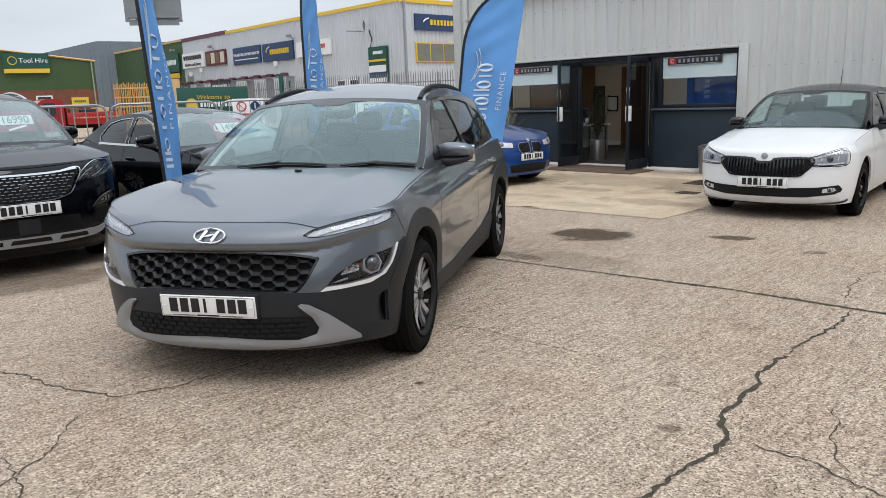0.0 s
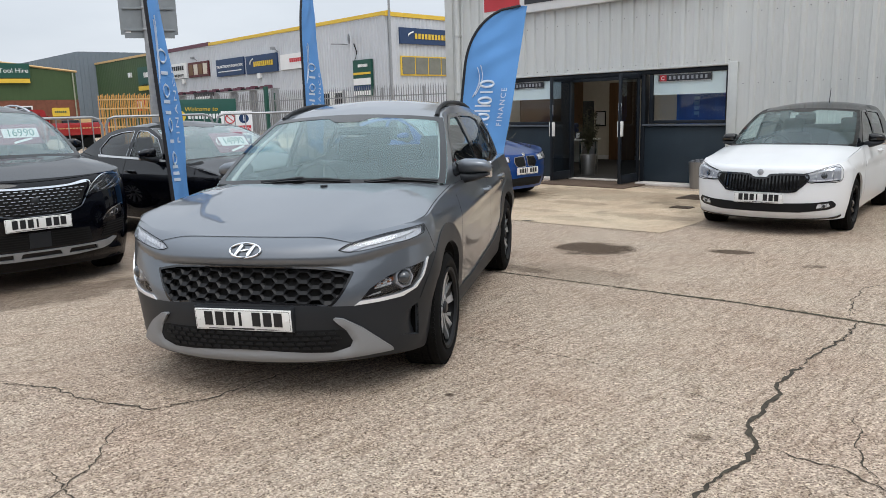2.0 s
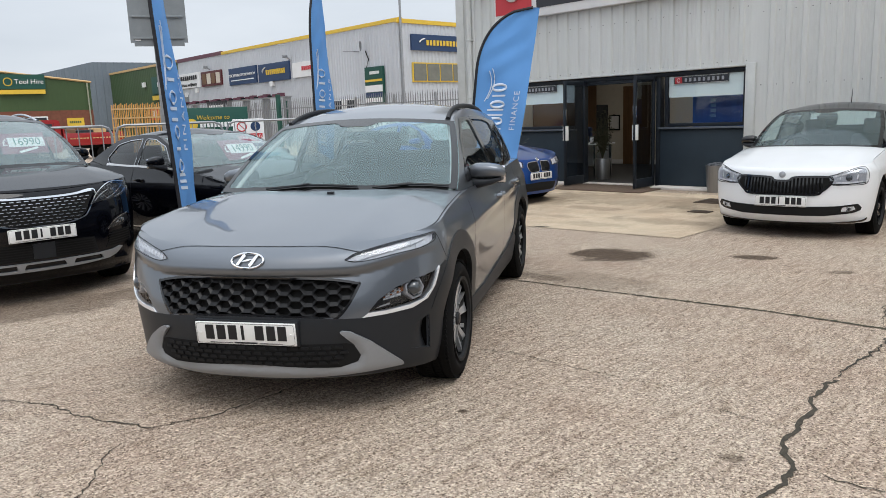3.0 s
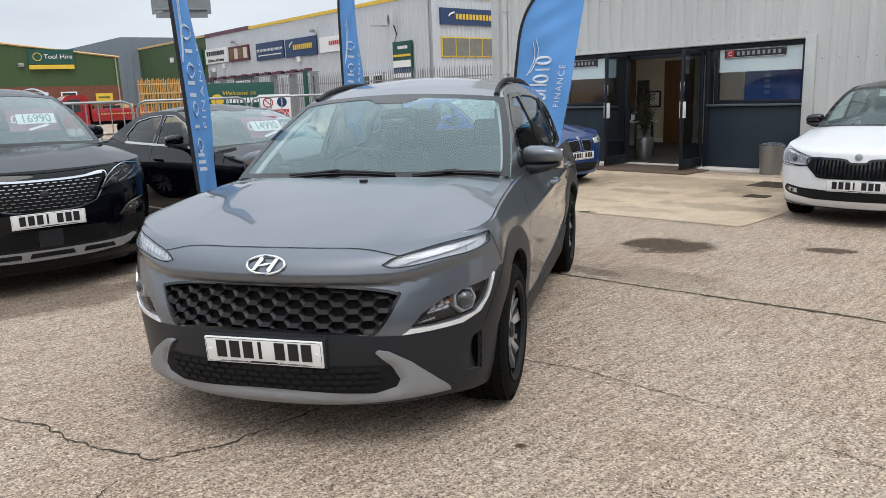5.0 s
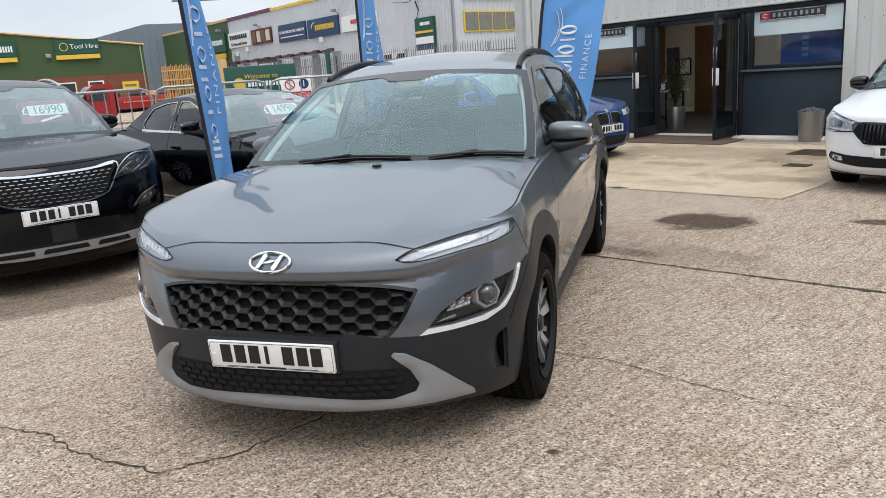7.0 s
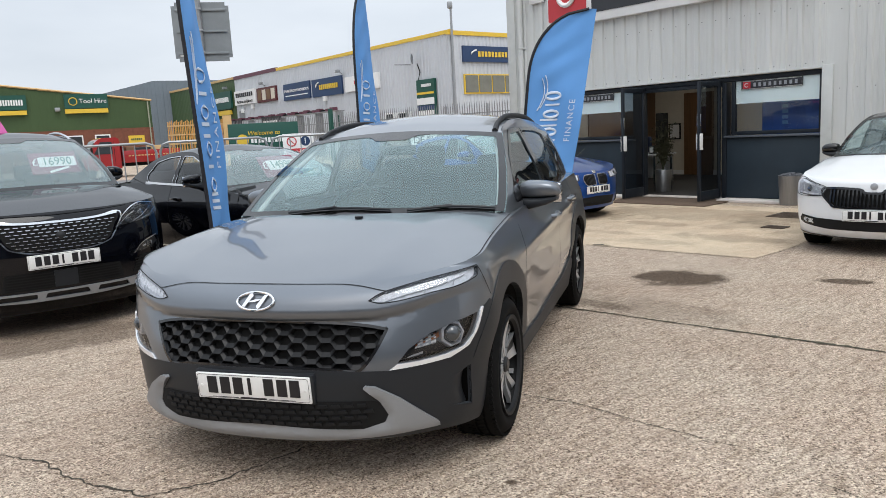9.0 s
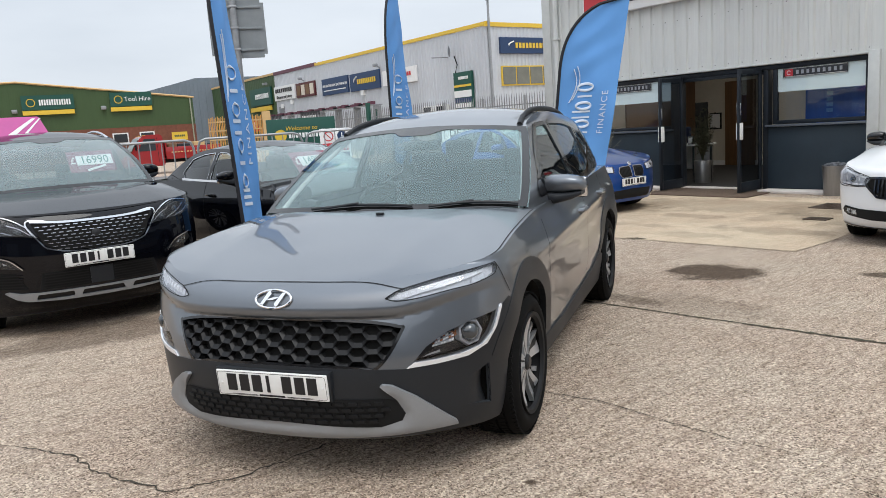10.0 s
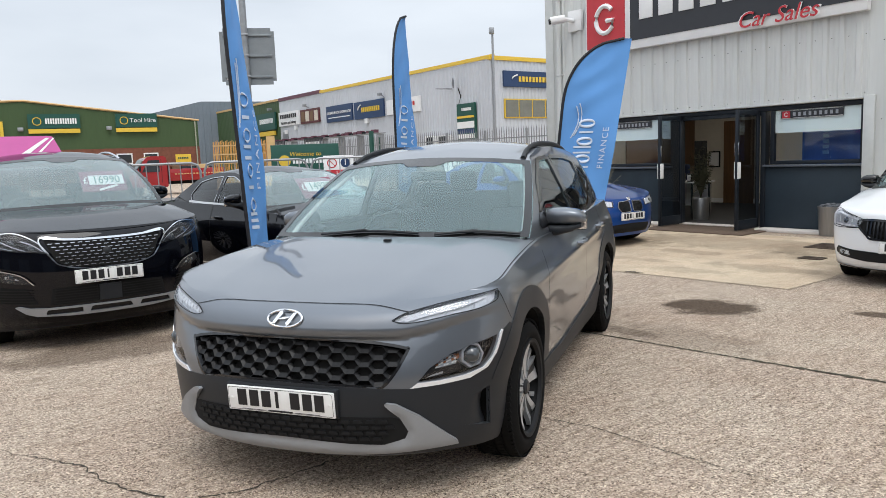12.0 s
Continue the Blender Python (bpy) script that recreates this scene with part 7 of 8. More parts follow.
part("aerial", tube([(qv.x, qv.y, qv.z - 0.005), (qv.x, qv.y + 0.03, qv.z + 0.03), (qv.x, qv.y + 0.09, qv.z + 0.05)], [0.02, 0.012, 0.006], 8), M["plastic"], kona)


def badge_disc(F, s, z, r, material, name="badge"):
    b = part(name, lathe([(-0.012, 0.0), (-0.010, r * 0.6), (-0.006, r * 0.95), (0.0, r)], 24, "x"), material, F.thing)
    for v in b.data.vertices:
        v.co = Vector((v.co.y, v.co.x, v.co.z))
    b.data.flip_normals()
    b.matrix_local = at_surface(F, s, z, 0.004)
    return b


def plate_on(F, z, off=0.012, tilt=0):
    number_plate(F.thing, at_surface(F, 0.0, z, off))


def lamp_unit(F, poly, sg, mid=None, rim=None, fill=0.9, inside="lamp_in", walls=(0.22, 0.42, 0.66, 0.84), outline=False):
    p = poly if sg > 0 else flip(poly)
    face("headlamp_housing", [p], F, M["lamp_dark"], off=0.001, cell=0.06)
    cx, cz = sum(a for a, b in poly) / len(poly), sum(b for a, b in poly) / len(poly)
    q = [(cx + (a - cx) * fill, cz + (b - cz) * (fill - 0.1)) for a, b in poly]
    face("reflector", [q if sg > 0 else flip(q)], F, M[inside], off=0.004, cell=0.03)
    badge_disc(F, sg * (mid[0] if mid else cx), mid[1] if mid else cz, min(0.032, 0.30 * (max(b for a, b in poly) - min(b for a, b in poly))), M["projector"], "projector")
    # inner walls of the lamp
    for frac in walls:
        lo, hi = min(a for a, b in q), max(a for a, b in q)
        x = lo + (hi - lo) * frac
        cut = [b0 + (b1 - b0) * (x - a0) / (a1 - a0) for (a0, b0), (a1, b1) in zip(q, q[1:] + q[:1]) if (a0 - x) * (a1 - x) < 0]
        if len(cut) >= 2:
            rib = [(x - 0.002, min(cut)), (x + 0.002, min(cut)), (x + 0.007, max(cut)), (x + 0.003, max(cut))]
            face("lamp_wall", [rib if sg > 0 else flip(rib)], F, M["lamp_grey"], off=0.012, thick=0.008, cell=0.1)
    if outline:
        face("headlamp_lens", [p], F, M["lens"], off=0.016, cell=0.06).visible_shadow = False
        seam("headlamp_gasket", p + [p[0]], F, 0.007, M["gloss_black"], off=0.017)
    else:
        face("headlamp_lens", [p], F, M["lens"], off=0.022, thick=0.02, cell=0.06).visible_shadow = False
    if rim:
        seam("headlamp_trim", [(sg * a, b) for a, b in rim], F, 0.008, M["satin"], off=0.024)


# black SUV
Pg = [(0, 0.668), (0.20, 0.674), (0.33, 0.70), (0.385, 0.74), (0.47, 0.905), (0.25, 0.893), (0, 0.890)]
face("grille_back", [both(Pg)], PF, M["gap"], off=0.003)
pug_rim = [(0.0, 0.892), (0.25, 0.895), (0.50, 0.915), (0.40, 0.745), (0.345, 0.70), (0.21, 0.668), (0.0, 0.662)]
seam("grille_trim", both(pug_rim) + [pug_rim[0]], PF, 0.010, M["chrome"], off=0.016)
for r in range(8):
    z = 0.69 + r * 0.026
    lim = 0.33 + (z - 0.69) * 0.55
    for c in range(-8, 9):
        s = (c + (0.5 if r % 2 else 0)) * 0.056
        if abs(s) < lim:
            face("grille_dash", [[(s - 0.017, z - 0.003), (s + 0.017, z - 0.003), (s + 0.017, z + 0.003), (s - 0.017, z + 0.003)]], PF, M["satin"], off=0.011, thick=0.006, cell=0.3)
seam("grille_bar", [(-0.47, 0.914), (-0.25, 0.896), (0, 0.892), (0.25, 0.896), (0.47, 0.914)], PF, 0.017, M["chrome"], off=0.017)
badge_disc(PF, 0.0, 0.79, 0.032, M["alloy_dark"])
plate_on(PF, 0.60, 0.02)
for sg in (1, -1):
    PH = [(0.43, 0.795), (0.52, 0.810), (0.65, 0.822), (0.82, 0.845), (0.93, 0.89), (0.90, 0.945), (0.70, 0.955), (0.52, 0.890)]
    lamp_unit(PF, PH, sg, mid=(0.56, 0.845), fill=0.6, inside="lamp_dark", walls=(), rim=[(0.43, 0.795), (0.52, 0.892), (0.70, 0.958), (0.90, 0.952)])
    badge_disc(PF, sg * 0.72, 0.89, 0.030, M["projector"], "projector")
    # bright daytime-light claws inside the lamp
    for line in ([(0.47, 0.815), (0.545, 0.868), (0.64, 0.905)], [(0.60, 0.828), (0.70, 0.862), (0.84, 0.925)], [(0.70, 0.838), (0.80, 0.862), (0.90, 0.905)]):
        seam("light_claw", [(sg * a, b) for a, b in line], PF, 0.0065, M["satin"], off=0.016)
    PFg = [(0.56, 0.565), (0.76, 0.585), (0.86, 0.625), (0.82, 0.680), (0.65, 0.635)]
    lamp_unit(PF, PFg, sg, fill=0.4, inside="lamp_grey", rim=[(0.555, 0.56), (0.65, 0.64), (0.82, 0.686)])
    face("corner_grille", [[(sg * a, b) for a, b in ((0.54, 0.40), (0.84, 0.42), (0.86, 0.55), (0.62, 0.53))]], PF, M["gap"], off=0.003)
    for k in range(5):
        z = 0.425 + k * 0.022
        seam("slat", [(sg * 0.57, z), (sg * 0.70, z + 0.005), (sg * 0.84, z + 0.012)], PF, 0.009, M["grille"], off=0.008)
    link("bonnet_seam", ribbon([(0.5 + sg * 0.485, 0.2 + 0.8 * k / 12) for k in range(13)], PF.hood, 0.006, 0.002, out=(0, 0, 1)), M["gap"], pug)
    rail = [PF.roof(0.5 + sg * 0.475, 0.02 + 0.9 * k / 12) + Vector((0, 0, 0.034 * math.sin(math.pi * k / 12) ** 0.5 - 0.004)) for k in range(13)]
    part("roof_rail", tube(rail, 0.013, 8), M["satin"], pug, "satin silver roof rail")
face("lower_grille", [both([(0, 0.385), (0.46, 0.385), (0.43, 0.515), (0, 0.53)])], PF, M["gap"], off=0.003)
for k in range(6):
    z = 0.40 + k * 0.021
    for sg in (1, -1):
        seam("slat", [(sg * 0.095, z), (sg * 0.25, z), (sg * 0.43 - sg * 0.004 * k, z)], PF, 0.008, M["grille"], off=0.009)
face("sensor_panel", [[(-0.085, 0.39), (0.085, 0.39), (0.085, 0.52), (-0.085, 0.52)]], PF, M["plastic"], off=0.012, thick=0.01)
sk_out = both([(0, 0.290), (0.3, 0.292), (0.56, 0.306), (0.64, 0.330), (0.72, 0.385), (0.69, 0.392), (0.61, 0.372), (0.46, 0.366), (0, 0.364)])
sk_holes = [rounded([(a, 0.310), (b, 0.310), (b - 0.02 * (1 if b > 0 else 0), 0.352), (a + 0.02, 0.352)], 0.012) for a, b in ((-0.50, -0.22), (-0.17, 0.17), (0.22, 0.50))]
face("skid_trim", [sk_out] + sk_holes, PF, M["skid"], off=0.02, thick=0.02, label="satin silver skid trim with slots")
seam("bonnet_front_seam", [(-0.6, 0.965), (-0.3, 0.955), (0, 0.95), (0.3, 0.955), (0.6, 0.965)], PF, 0.005)

# white hatchback
Sg = [(0, 0.485), (0.33, 0.485), (0.40, 0.52), (0.49, 0.61), (0.46, 0.665), (0.14, 0.662), (0.075, 0.63), (0, 0.625)]
face("grille_back", [both(Sg)], SF, M["gap"], off=0.002)
seam("grille_rim", both(Sg) + [Sg[0]], SF, 0.022, M["gloss_black"], off=0.012)
for c in range(-11, 12):
    s = c * 0.036
    t0 = 0.615 if abs(s) < 0.08 else 0.652
    b0 = 0.495 if abs(s) < 0.34 else 0.53
    face("grille_bar", [[(s - 0.008, b0), (s + 0.008, b0), (s + 0.010, t0), (s - 0.006, t0)]], SF, M["gloss_black"], off=0.018, thick=0.015, cell=0.3)
badge_disc(SF, 0.0, 0.69, 0.034, M["lamp_grey"])
plate_on(SF, 0.41, 0.02)
face("lower_intake", [both([(0, 0.258), (0.42, 0.260), (0.72, 0.292), (0.80, 0.318), (0.81, 0.348), (0.76, 0.388), (0.55, 0.366), (0.28, 0.358), (0, 0.355)])], SF, M["matt_black"], off=0.004)
seam("lip_trim", [(-0.92, 0.225), (-0.80, 0.200), (-0.4, 0.184), (0.0, 0.180), (0.4, 0.184), (0.80, 0.200), (0.92, 0.225)], SF, 0.026, M["gloss_black"], off=0.006)
for sg in (1, -1):
    lamp_unit(SF, [(0.455, 0.675), (0.62, 0.715), (0.80, 0.752), (0.86, 0.74), (0.84, 0.60), (0.60, 0.583), (0.49, 0.588)], sg, mid=(0.66, 0.655), fill=0.98, inside="lamp_grey", walls=(0.30, 0.52, 0.75), outline=True)
    for line in ([(0.50, 0.668), (0.63, 0.698), (0.80, 0.732)], [(0.53, 0.606), (0.66, 0.606), (0.80, 0.618)], [(0.57, 0.640), (0.575, 0.655), (0.585, 0.672)], [(0.74, 0.640), (0.745, 0.665), (0.755, 0.695)]):
        seam("lamp_brow", [(sg * a, b) for a, b in line], SF, 0.016, M["lamp_in"], off=0.010)
    lamp_unit(SF, [(0.585, 0.302), (0.69, 0.310), (0.745, 0.330), (0.72, 0.366), (0.60, 0.356)], sg, fill=0.95, walls=(0.4, 0.7), outline=True)
    link("bonnet_seam", ribbon([(0.5 + sg * 0.485, 0.2 + 0.8 * k / 12) for k in range(13)], SF.hood, 0.005, 0.002, out=(0, 0, 1)), M["gap"], skoda)
qv = SF.roof(0.5, 0.8)
part("aerial", tube([qv, qv + Vector((0, 0.06, 0.22))], [0.006, 0.003], 6), M["gap"], skoda)

# blue coupe
for sg in (1, -1):
    kid = rounded([(0.025, 0.53), (0.22, 0.52), (0.285, 0.60), (0.26, 0.675), (0.03, 0.685)], 0.03)
    kid = kid if sg > 0 else flip(kid)
    face("kidney_grille", [kid], BF, M["gap"], off=0.003)
    seam("grille_rim", kid + [kid[0]], BF, 0.010, M["satin"], off=0.012)
    for k in range(8):
        s = sg * (0.05 + k * 0.027)
        seam("grille_bar", [(s, 0.54), (s, 0.60), (s, 0.67)], BF, 0.007, M["gloss_black"], off=0.012)
    lamp_unit(BF, [(0.36, 0.60), (0.62, 0.62), (0.82, 0.68), (0.80, 0.73), (0.55, 0.71), (0.36, 0.69)], sg)
    face("side_intake", [[(sg * a, b) for a, b in ((0.50, 0.23), (0.76, 0.25), (0.78, 0.40), (0.66, 0.36))]], BF, M["gap"], off=0.003)
face("lower_intake", [both([(0, 0.22), (0.42, 0.22), (0.46, 0.34), (0, 0.36)])], BF, M["gap"], off=0.003)
badge_disc(BF, 0.0, 0.715, 0.035, M["chrome"])
plate_on(BF, 0.46, 0.02)
# black saloon
for sg in (1, -1):
    lamp_unit(MF, [(0.50, 0.58), (0.80, 0.62), (0.98, 0.70), (0.90, 0.725), (0.66, 0.70), (0.50, 0.66)], sg)
    link("bonnet_seam", ribbon([(0.5 + sg * 0.485, 0.2 + 0.8 * k / 12) for k in range(13)], MF.hood, 0.005, 0.002, out=(0, 0, 1)), M["gap"], merc)
face("grille_back", [both([(0, 0.46), (0.34, 0.46), (0.42, 0.56), (0.40, 0.67), (0, 0.69)])], MF, M["gap"], off=0.003)
seam("grille_trim", [(-0.42, 0.565), (0, 0.575), (0.42, 0.565)], MF, 0.03, M["satin"], off=0.012)
badge_disc(MF, 0.0, 0.575, 0.08, M["chrome"])
plate_on(MF, 0.40, 0.02)
for sg in (1, -1):
    seam("sill_trim", [(sg * MF.s_at(y), 0.235) for y in (1.2, 2.0, 2.8, 3.25)], MF, 0.018, M["satin"])


def price_card(m, words, label):
    """A maroon windscreen card with a pale strip that carries the price."""
    t = thing("price_card", m, label, "price card", "price cards in windscreens")
    part("card", box(-0.25, 0.25, -0.004, 0.004, -0.18, 0.15, 0.003), CARD, t)
    part("strip", box(-0.16, 0.23, -0.009, -0.003, -0.075, 0.075), M["plate"], t)
    flash = box(-0.10, 0.12, -0.008, -0.003, -0.014, 0.014)
    bmesh.ops.rotate(flash, matrix=Matrix.Rotation(radians(-18), 3, "Y"), verts=flash.verts)
    bmesh.ops.translate(flash, vec=(0.03, 0, -0.130), verts=flash.verts)
    part("flash", flash, M["plate"], t)
    flat_text("price", words, 0.125, pose(0.035, -0.011, -0.003, 90, 0, 0) @ Matrix.Diagonal((1, 1.35, 1, 1)), PRICE, t, 0.001)
    flat_text("pound_sign", "£", 0.11, pose(-0.198, -0.008, -0.003, 90, 0, 0) @ Matrix.Diagonal((1, 1.35, 1, 1)), M["plate"], t, 0.001)
    return t


CARD = mat("maroon_card", (0.20, 0.035, 0.07), 0.35, var=0.06)
PRICE = mat("green_print", (0.03, 0.16, 0.12), 0.5, var=0.05)


def behind_screen(F, u, v, back=0.10, tilt=-44):
    p = F.screen(u, v)
    return F.thing.matrix_world @ pose(p.x, p.y + back, p.z, tilt, 0, 0)


price_card(behind_screen(PF, 0.705, 0.40, 0.17) @ Matrix.Diagonal((0.84, 0.84, 0.84, 1)), "16990", "maroon price card reading 16990 behind a windscreen")
price_card(behind_screen(MF, 0.55, 0.33, 0.16), "14990", "maroon price card reading 14990 behind a windscreen")
PINK = mat("magenta_board", (0.50, 0.06, 0.28), 0.4, var=0.06)
rt = PF.roof(0.30, 0.30)
topper = thing("roof_sign", pug.matrix_world @ pose(-0.34, 3.0, rt.z - 0.03) @ Matrix.Diagonal((0.82, 0.9, 0.84, 1)), "magenta roof board with white stripes on a car roof", "sign")
bm = bmesh.new()
vs = [bm.verts.new(p) for p in ((-0.60, -0.16, 0), (0.60, -0.16, 0), (0.60, 0.16, 0), (-0.60, 0.16, 0), (-0.55, -0.03, 0.27), (0.50, -0.03, 0.27), (0.50, 0.03, 0.27), (-0.55, 0.03, 0.27))]
for f in ((0, 1, 5, 4), (1, 2, 6, 5), (2, 3, 7, 6), (3, 0, 4, 7), (4, 5, 6, 7), (3, 2, 1, 0)):
    bm.faces.new([vs[k] for k in f])
bmesh.ops.bevel(bm, geom=bm.edges[:], offset=0.012, segments=2, affect="EDGES")
part("board", bm, PINK, topper)
for x0, x1, w in ((0.05, 0.46, 0.05), (0.25, 0.52, 0.02)):
    bm = bmesh.new()
    q = [bm.verts.new(p) for p in ((x0, -0.164, 0.012), (x0 + w * 2, -0.164, 0.012), (x1, -0.046, 0.245), (x1 - w, -0.046, 0.245))]
    bm.faces.new(q)
    part("stripe", bm, M["plate"], topper, smooth=0)
part("emblem", box(-0.44, -0.20, -0.127, -0.115, 0.095, 0.185, 0.02), M["plate"], topper)
# ---- flags, barriers and street things ----
FLAGB = mat("sky_blue_flag_cloth", (0.115, 0.31, 0.66), 0.75, var=0.06, scale=2.5, bump=0.001, fine=400)
FLAGK = mat("black_flag_hem", (0.012, 0.012, 0.016), 0.7, var=0.1)
FLAGW = mat("white_flag_print", (0.62, 0.70, 0.80), 0.7, var=0.04)


def flag_point(lean, width, low, high, wave, twist):
    """The cloth of a feather flag: u across from the pole, v up. The outline is straight below and sweeps over to a point at the top."""
    def f(u, v):
        z = low + (high - low) * v
        arc = max(0.0, (v - 0.58) / 0.42)
        left = lean * (z - low) + width * 0.92 * (1 - math.sqrt(max(0.0, 1 - arc ** 2.4)))
        right = lean * (z - low) + width * (0.90 + 0.14 * v) + (lean * 0.25) * (v - 0.5)
        x = left + (right - left) * u
        c = math.cos(radians(twist(v)))
        s = math.sin(radians(twist(v)))
        x0 = lean * (z - low)
        d = x - x0
        y = wave * math.sin(v * 5.5 + u * 3.0) * u + 0.35 * wave * math.sin(v * 13 + u * 7) * u + 0.010 * math.sin(v * 24 - u * 8 + 2 * math.sin(v * 9)) * min(1, u * 2.5) * (1.2 - u)
        return Vector((x0 + d * c - y * s, d * s + y * c, z))
    return f


def feather_flag(x, y, ang, lean, width, low, high, wave, twist, label, bottom=0.22, mirror=1):
    t = thing("feather_flag", pose(x, y, 0, 0, 0, ang), label, "flag", "feather flags on the forecourt")
    F0 = flag_point(lean, width, low, high, wave, twist)

    def F(u, v):
        # slanted foot
        return F0(u, min(1.0, v + bottom * (1 - u) * (1 - v) ** 6 * 0.35))

    def proud(v, d):
        return Vector((math.sin(radians(twist(v))) * d, -math.cos(radians(twist(v))) * d, 0))
    link("cloth", grid(F, 14, 60, (0, -1, 0)), FLAGB, t, "sky-blue cloth with white print")
    edge = [F(0.0, k / 40) for k in range(41)]
    part("hem", tube([p + Vector((0, -0.002, 0)) for p in edge], 0.017, 6), FLAGK, t, "black hem sleeve")
    foot = edge[0]
    part("pole", tube([Vector((foot.x - lean * foot.z * 0.9, 0.0, 0.03)), Vector((foot.x - lean * foot.z * 0.4, 0, foot.z * 0.5)), foot], [0.014, 0.012, 0.011], 8), M["satin"], t)
    part("base_plate", box(-0.24 + foot.x - lean * foot.z * 0.9, 0.24 + foot.x - lean * foot.z * 0.9, -0.24, 0.24, 0.0, 0.03, 0.008), M["plastic"], t, "black base plate")

    def stroke(u0, u1, a, b):
        link("letter_bar", grid(lambda p, q: F(u0 + (u1 - u0) * p, a + (b - a) * q) + proud(a, 0.006), 4, 3, (0, -1, 0)), FLAGW, t)

    # the finance firm's name as plain rings and bars that climb the flag
    v0, cell = 0.07, 0.45 / 8
    for k in range(8):
        a = v0 + cell * k
        if k % 2:
            ring = [F(0.45 + 0.125 * math.cos(q * math.tau / 20), a + cell * (0.45 + 0.36 * math.sin(q * math.tau / 20))) + proud(a, 0.006) for q in range(20)]
            part("letter_ring", tube(ring, 0.0145, 6, closed=True, flat=0.35), FLAGW, t)
        else:
            for f in ((0.02, 0.42, 0.82) if k == 0 else (0.08, 0.72) if k == 4 else (0.38,)):
                stroke(0.27 if k != 6 else 0.34, 0.58, a + cell * f, a + cell * (f + 0.20))
    # small word set upright along the flag
    cu = bpy.data.curves.new("words", "FONT")
    cu.body, cu.size, cu.align_x, cu.align_y, cu.space_character = "FINANCE", 1.0, "LEFT", "CENTER", 1.25
    tmp = bpy.data.objects.new("words", cu)
    me = bpy.data.meshes.new_from_object(tmp)
    bpy.data.objects.remove(tmp)
    xs = [v.co.x for v in me.vertices]
    for v in me.vertices:
        q = F(0.80 - v.co.y * 0.15, 0.20 + 0.26 * v.co.x / max(xs)) + proud(0.3, 0.007)
        v.co = q
    letters(me, FLAGW, t)
    # swooping outline mark
    for o in (0.0, 0.05):
        part("swoosh", tube([F(0.20 + o + 0.10 * math.sin(k * 0.35), 0.40 + o * 0.3 + 0.20 * k / 8) + proud(0.5, 0.007) for k in range(9)], 0.006, 4), FLAGW, t)
    return t


feather_flag(0.11, 9.1, 2, 0.12, 0.66, 0.88, 2.66, 0.03, lambda v: 6 * v, "sky-blue feather flag with white print by the showroom entrance")
feather_flag(-2.05, 11.2, 4, 0.0, 0.72, 0.81, 3.54, 0.04, lambda v: 72 + 4 * v, "sky-blue feather flag turned edge-on behind the grey car")
feather_flag(-2.77, 7.31, 8, -0.045, 0.60, 0.58, 3.6, 0.035, lambda v: 83 + 7 * v, "sky-blue feather flag hanging twisted beside the black cars", bottom=0.06)


def barrier(x, y, ang):
    """A galvanised crowd barrier with upright bars."""
    t = thing("crowd_barrier", pose(x, y, 0.16, 0, 0, ang), "galvanised steel crowd barrier with upright bars", "barrier", "crowd barriers along the forecourt edge")
    W, H = 1.77, 1.34
    loop = [(0.02, 0, 0.25), (0.02, 0, H - 0.14), (0.06, 0, H - 0.04), (0.16, 0, H), (W - 0.16, 0, H), (W - 0.06, 0, H - 0.04), (W - 0.02, 0, H - 0.14), (W - 0.02, 0, 0.25)]
    part("frame", tube(loop, 0.021, 8), GALV, t)
    part("bottom_rail", tube([(0.02, 0, 0.27), (W - 0.02, 0, 0.27)], 0.016, 8), GALV, t)
    for k in range(9):
        xx = 0.16 + (W - 0.32) * k / 8
        part("upright", tube([(xx, 0, 0.27), (xx, 0, H)], 0.0095, 6), GALV, t)
    for xx in (0.25, W - 0.25):
        part("foot", tube([(xx, -0.3, 0.02), (xx, -0.25, 0.05), (xx, 0, 0.26), (xx, 0.25, 0.05), (xx, 0.3, 0.02)], 0.016, 6), GALV, t)
    return t


d20 = (math.cos(radians(21)), math.sin(radians(21)))
for k in range(-4, 3):
    barrier(-5.69 + d20[0] * 1.80 * k, 12.73 + d20[1] * 1.80 * k, 21)
PAVE = concrete("pavement_concrete", (0.42, 0.39, 0.34), (0.40, 0.37, 0.32))
bm = box(-9.0, 5.2, -0.6, 3.2, -0.1, 0.16, 0.02)
verge = tagged(part("pavement", bm, PAVE), "raised grey concrete pavement under the barriers", "pavement", kind="structure")
verge.matrix_world = pose(-5.69, 12.73, 0, 0, 0, 21)

post = thing("road_sign", pose(-5.18, 13.70, 0.16, 0, 0, 18), "back of a grey road sign on a weathered post", "sign")
part("post", tube([(0, 0, 0), (0, 0, 1.65), (0, 0, 5.4)], 0.06, 14), GALV, post)
part("collar", tube([(0, 0, 1.35), (0, 0, 1.62)], 0.075, 14), GALV, post, "grey post collar")
SIGNB = mat("aluminium_sign_back", (0.24, 0.26, 0.27), 0.55, 0.3, var=0.12, scale=6)
bm = box(-0.48, 0.48, -0.02, 0.0, 2.71, 3.71, 0.0)
bmesh.ops.bevel(bm, geom=[e for e in bm.edges if abs(e.verts[0].co.y - e.verts[1].co.y) > 0.01], offset=0.06, segments=4, affect="EDGES")
bmesh.ops.translate(bm, vec=(0.04, 0.09, 0), verts=bm.verts)
part("panel", bm, SIGNB, post)
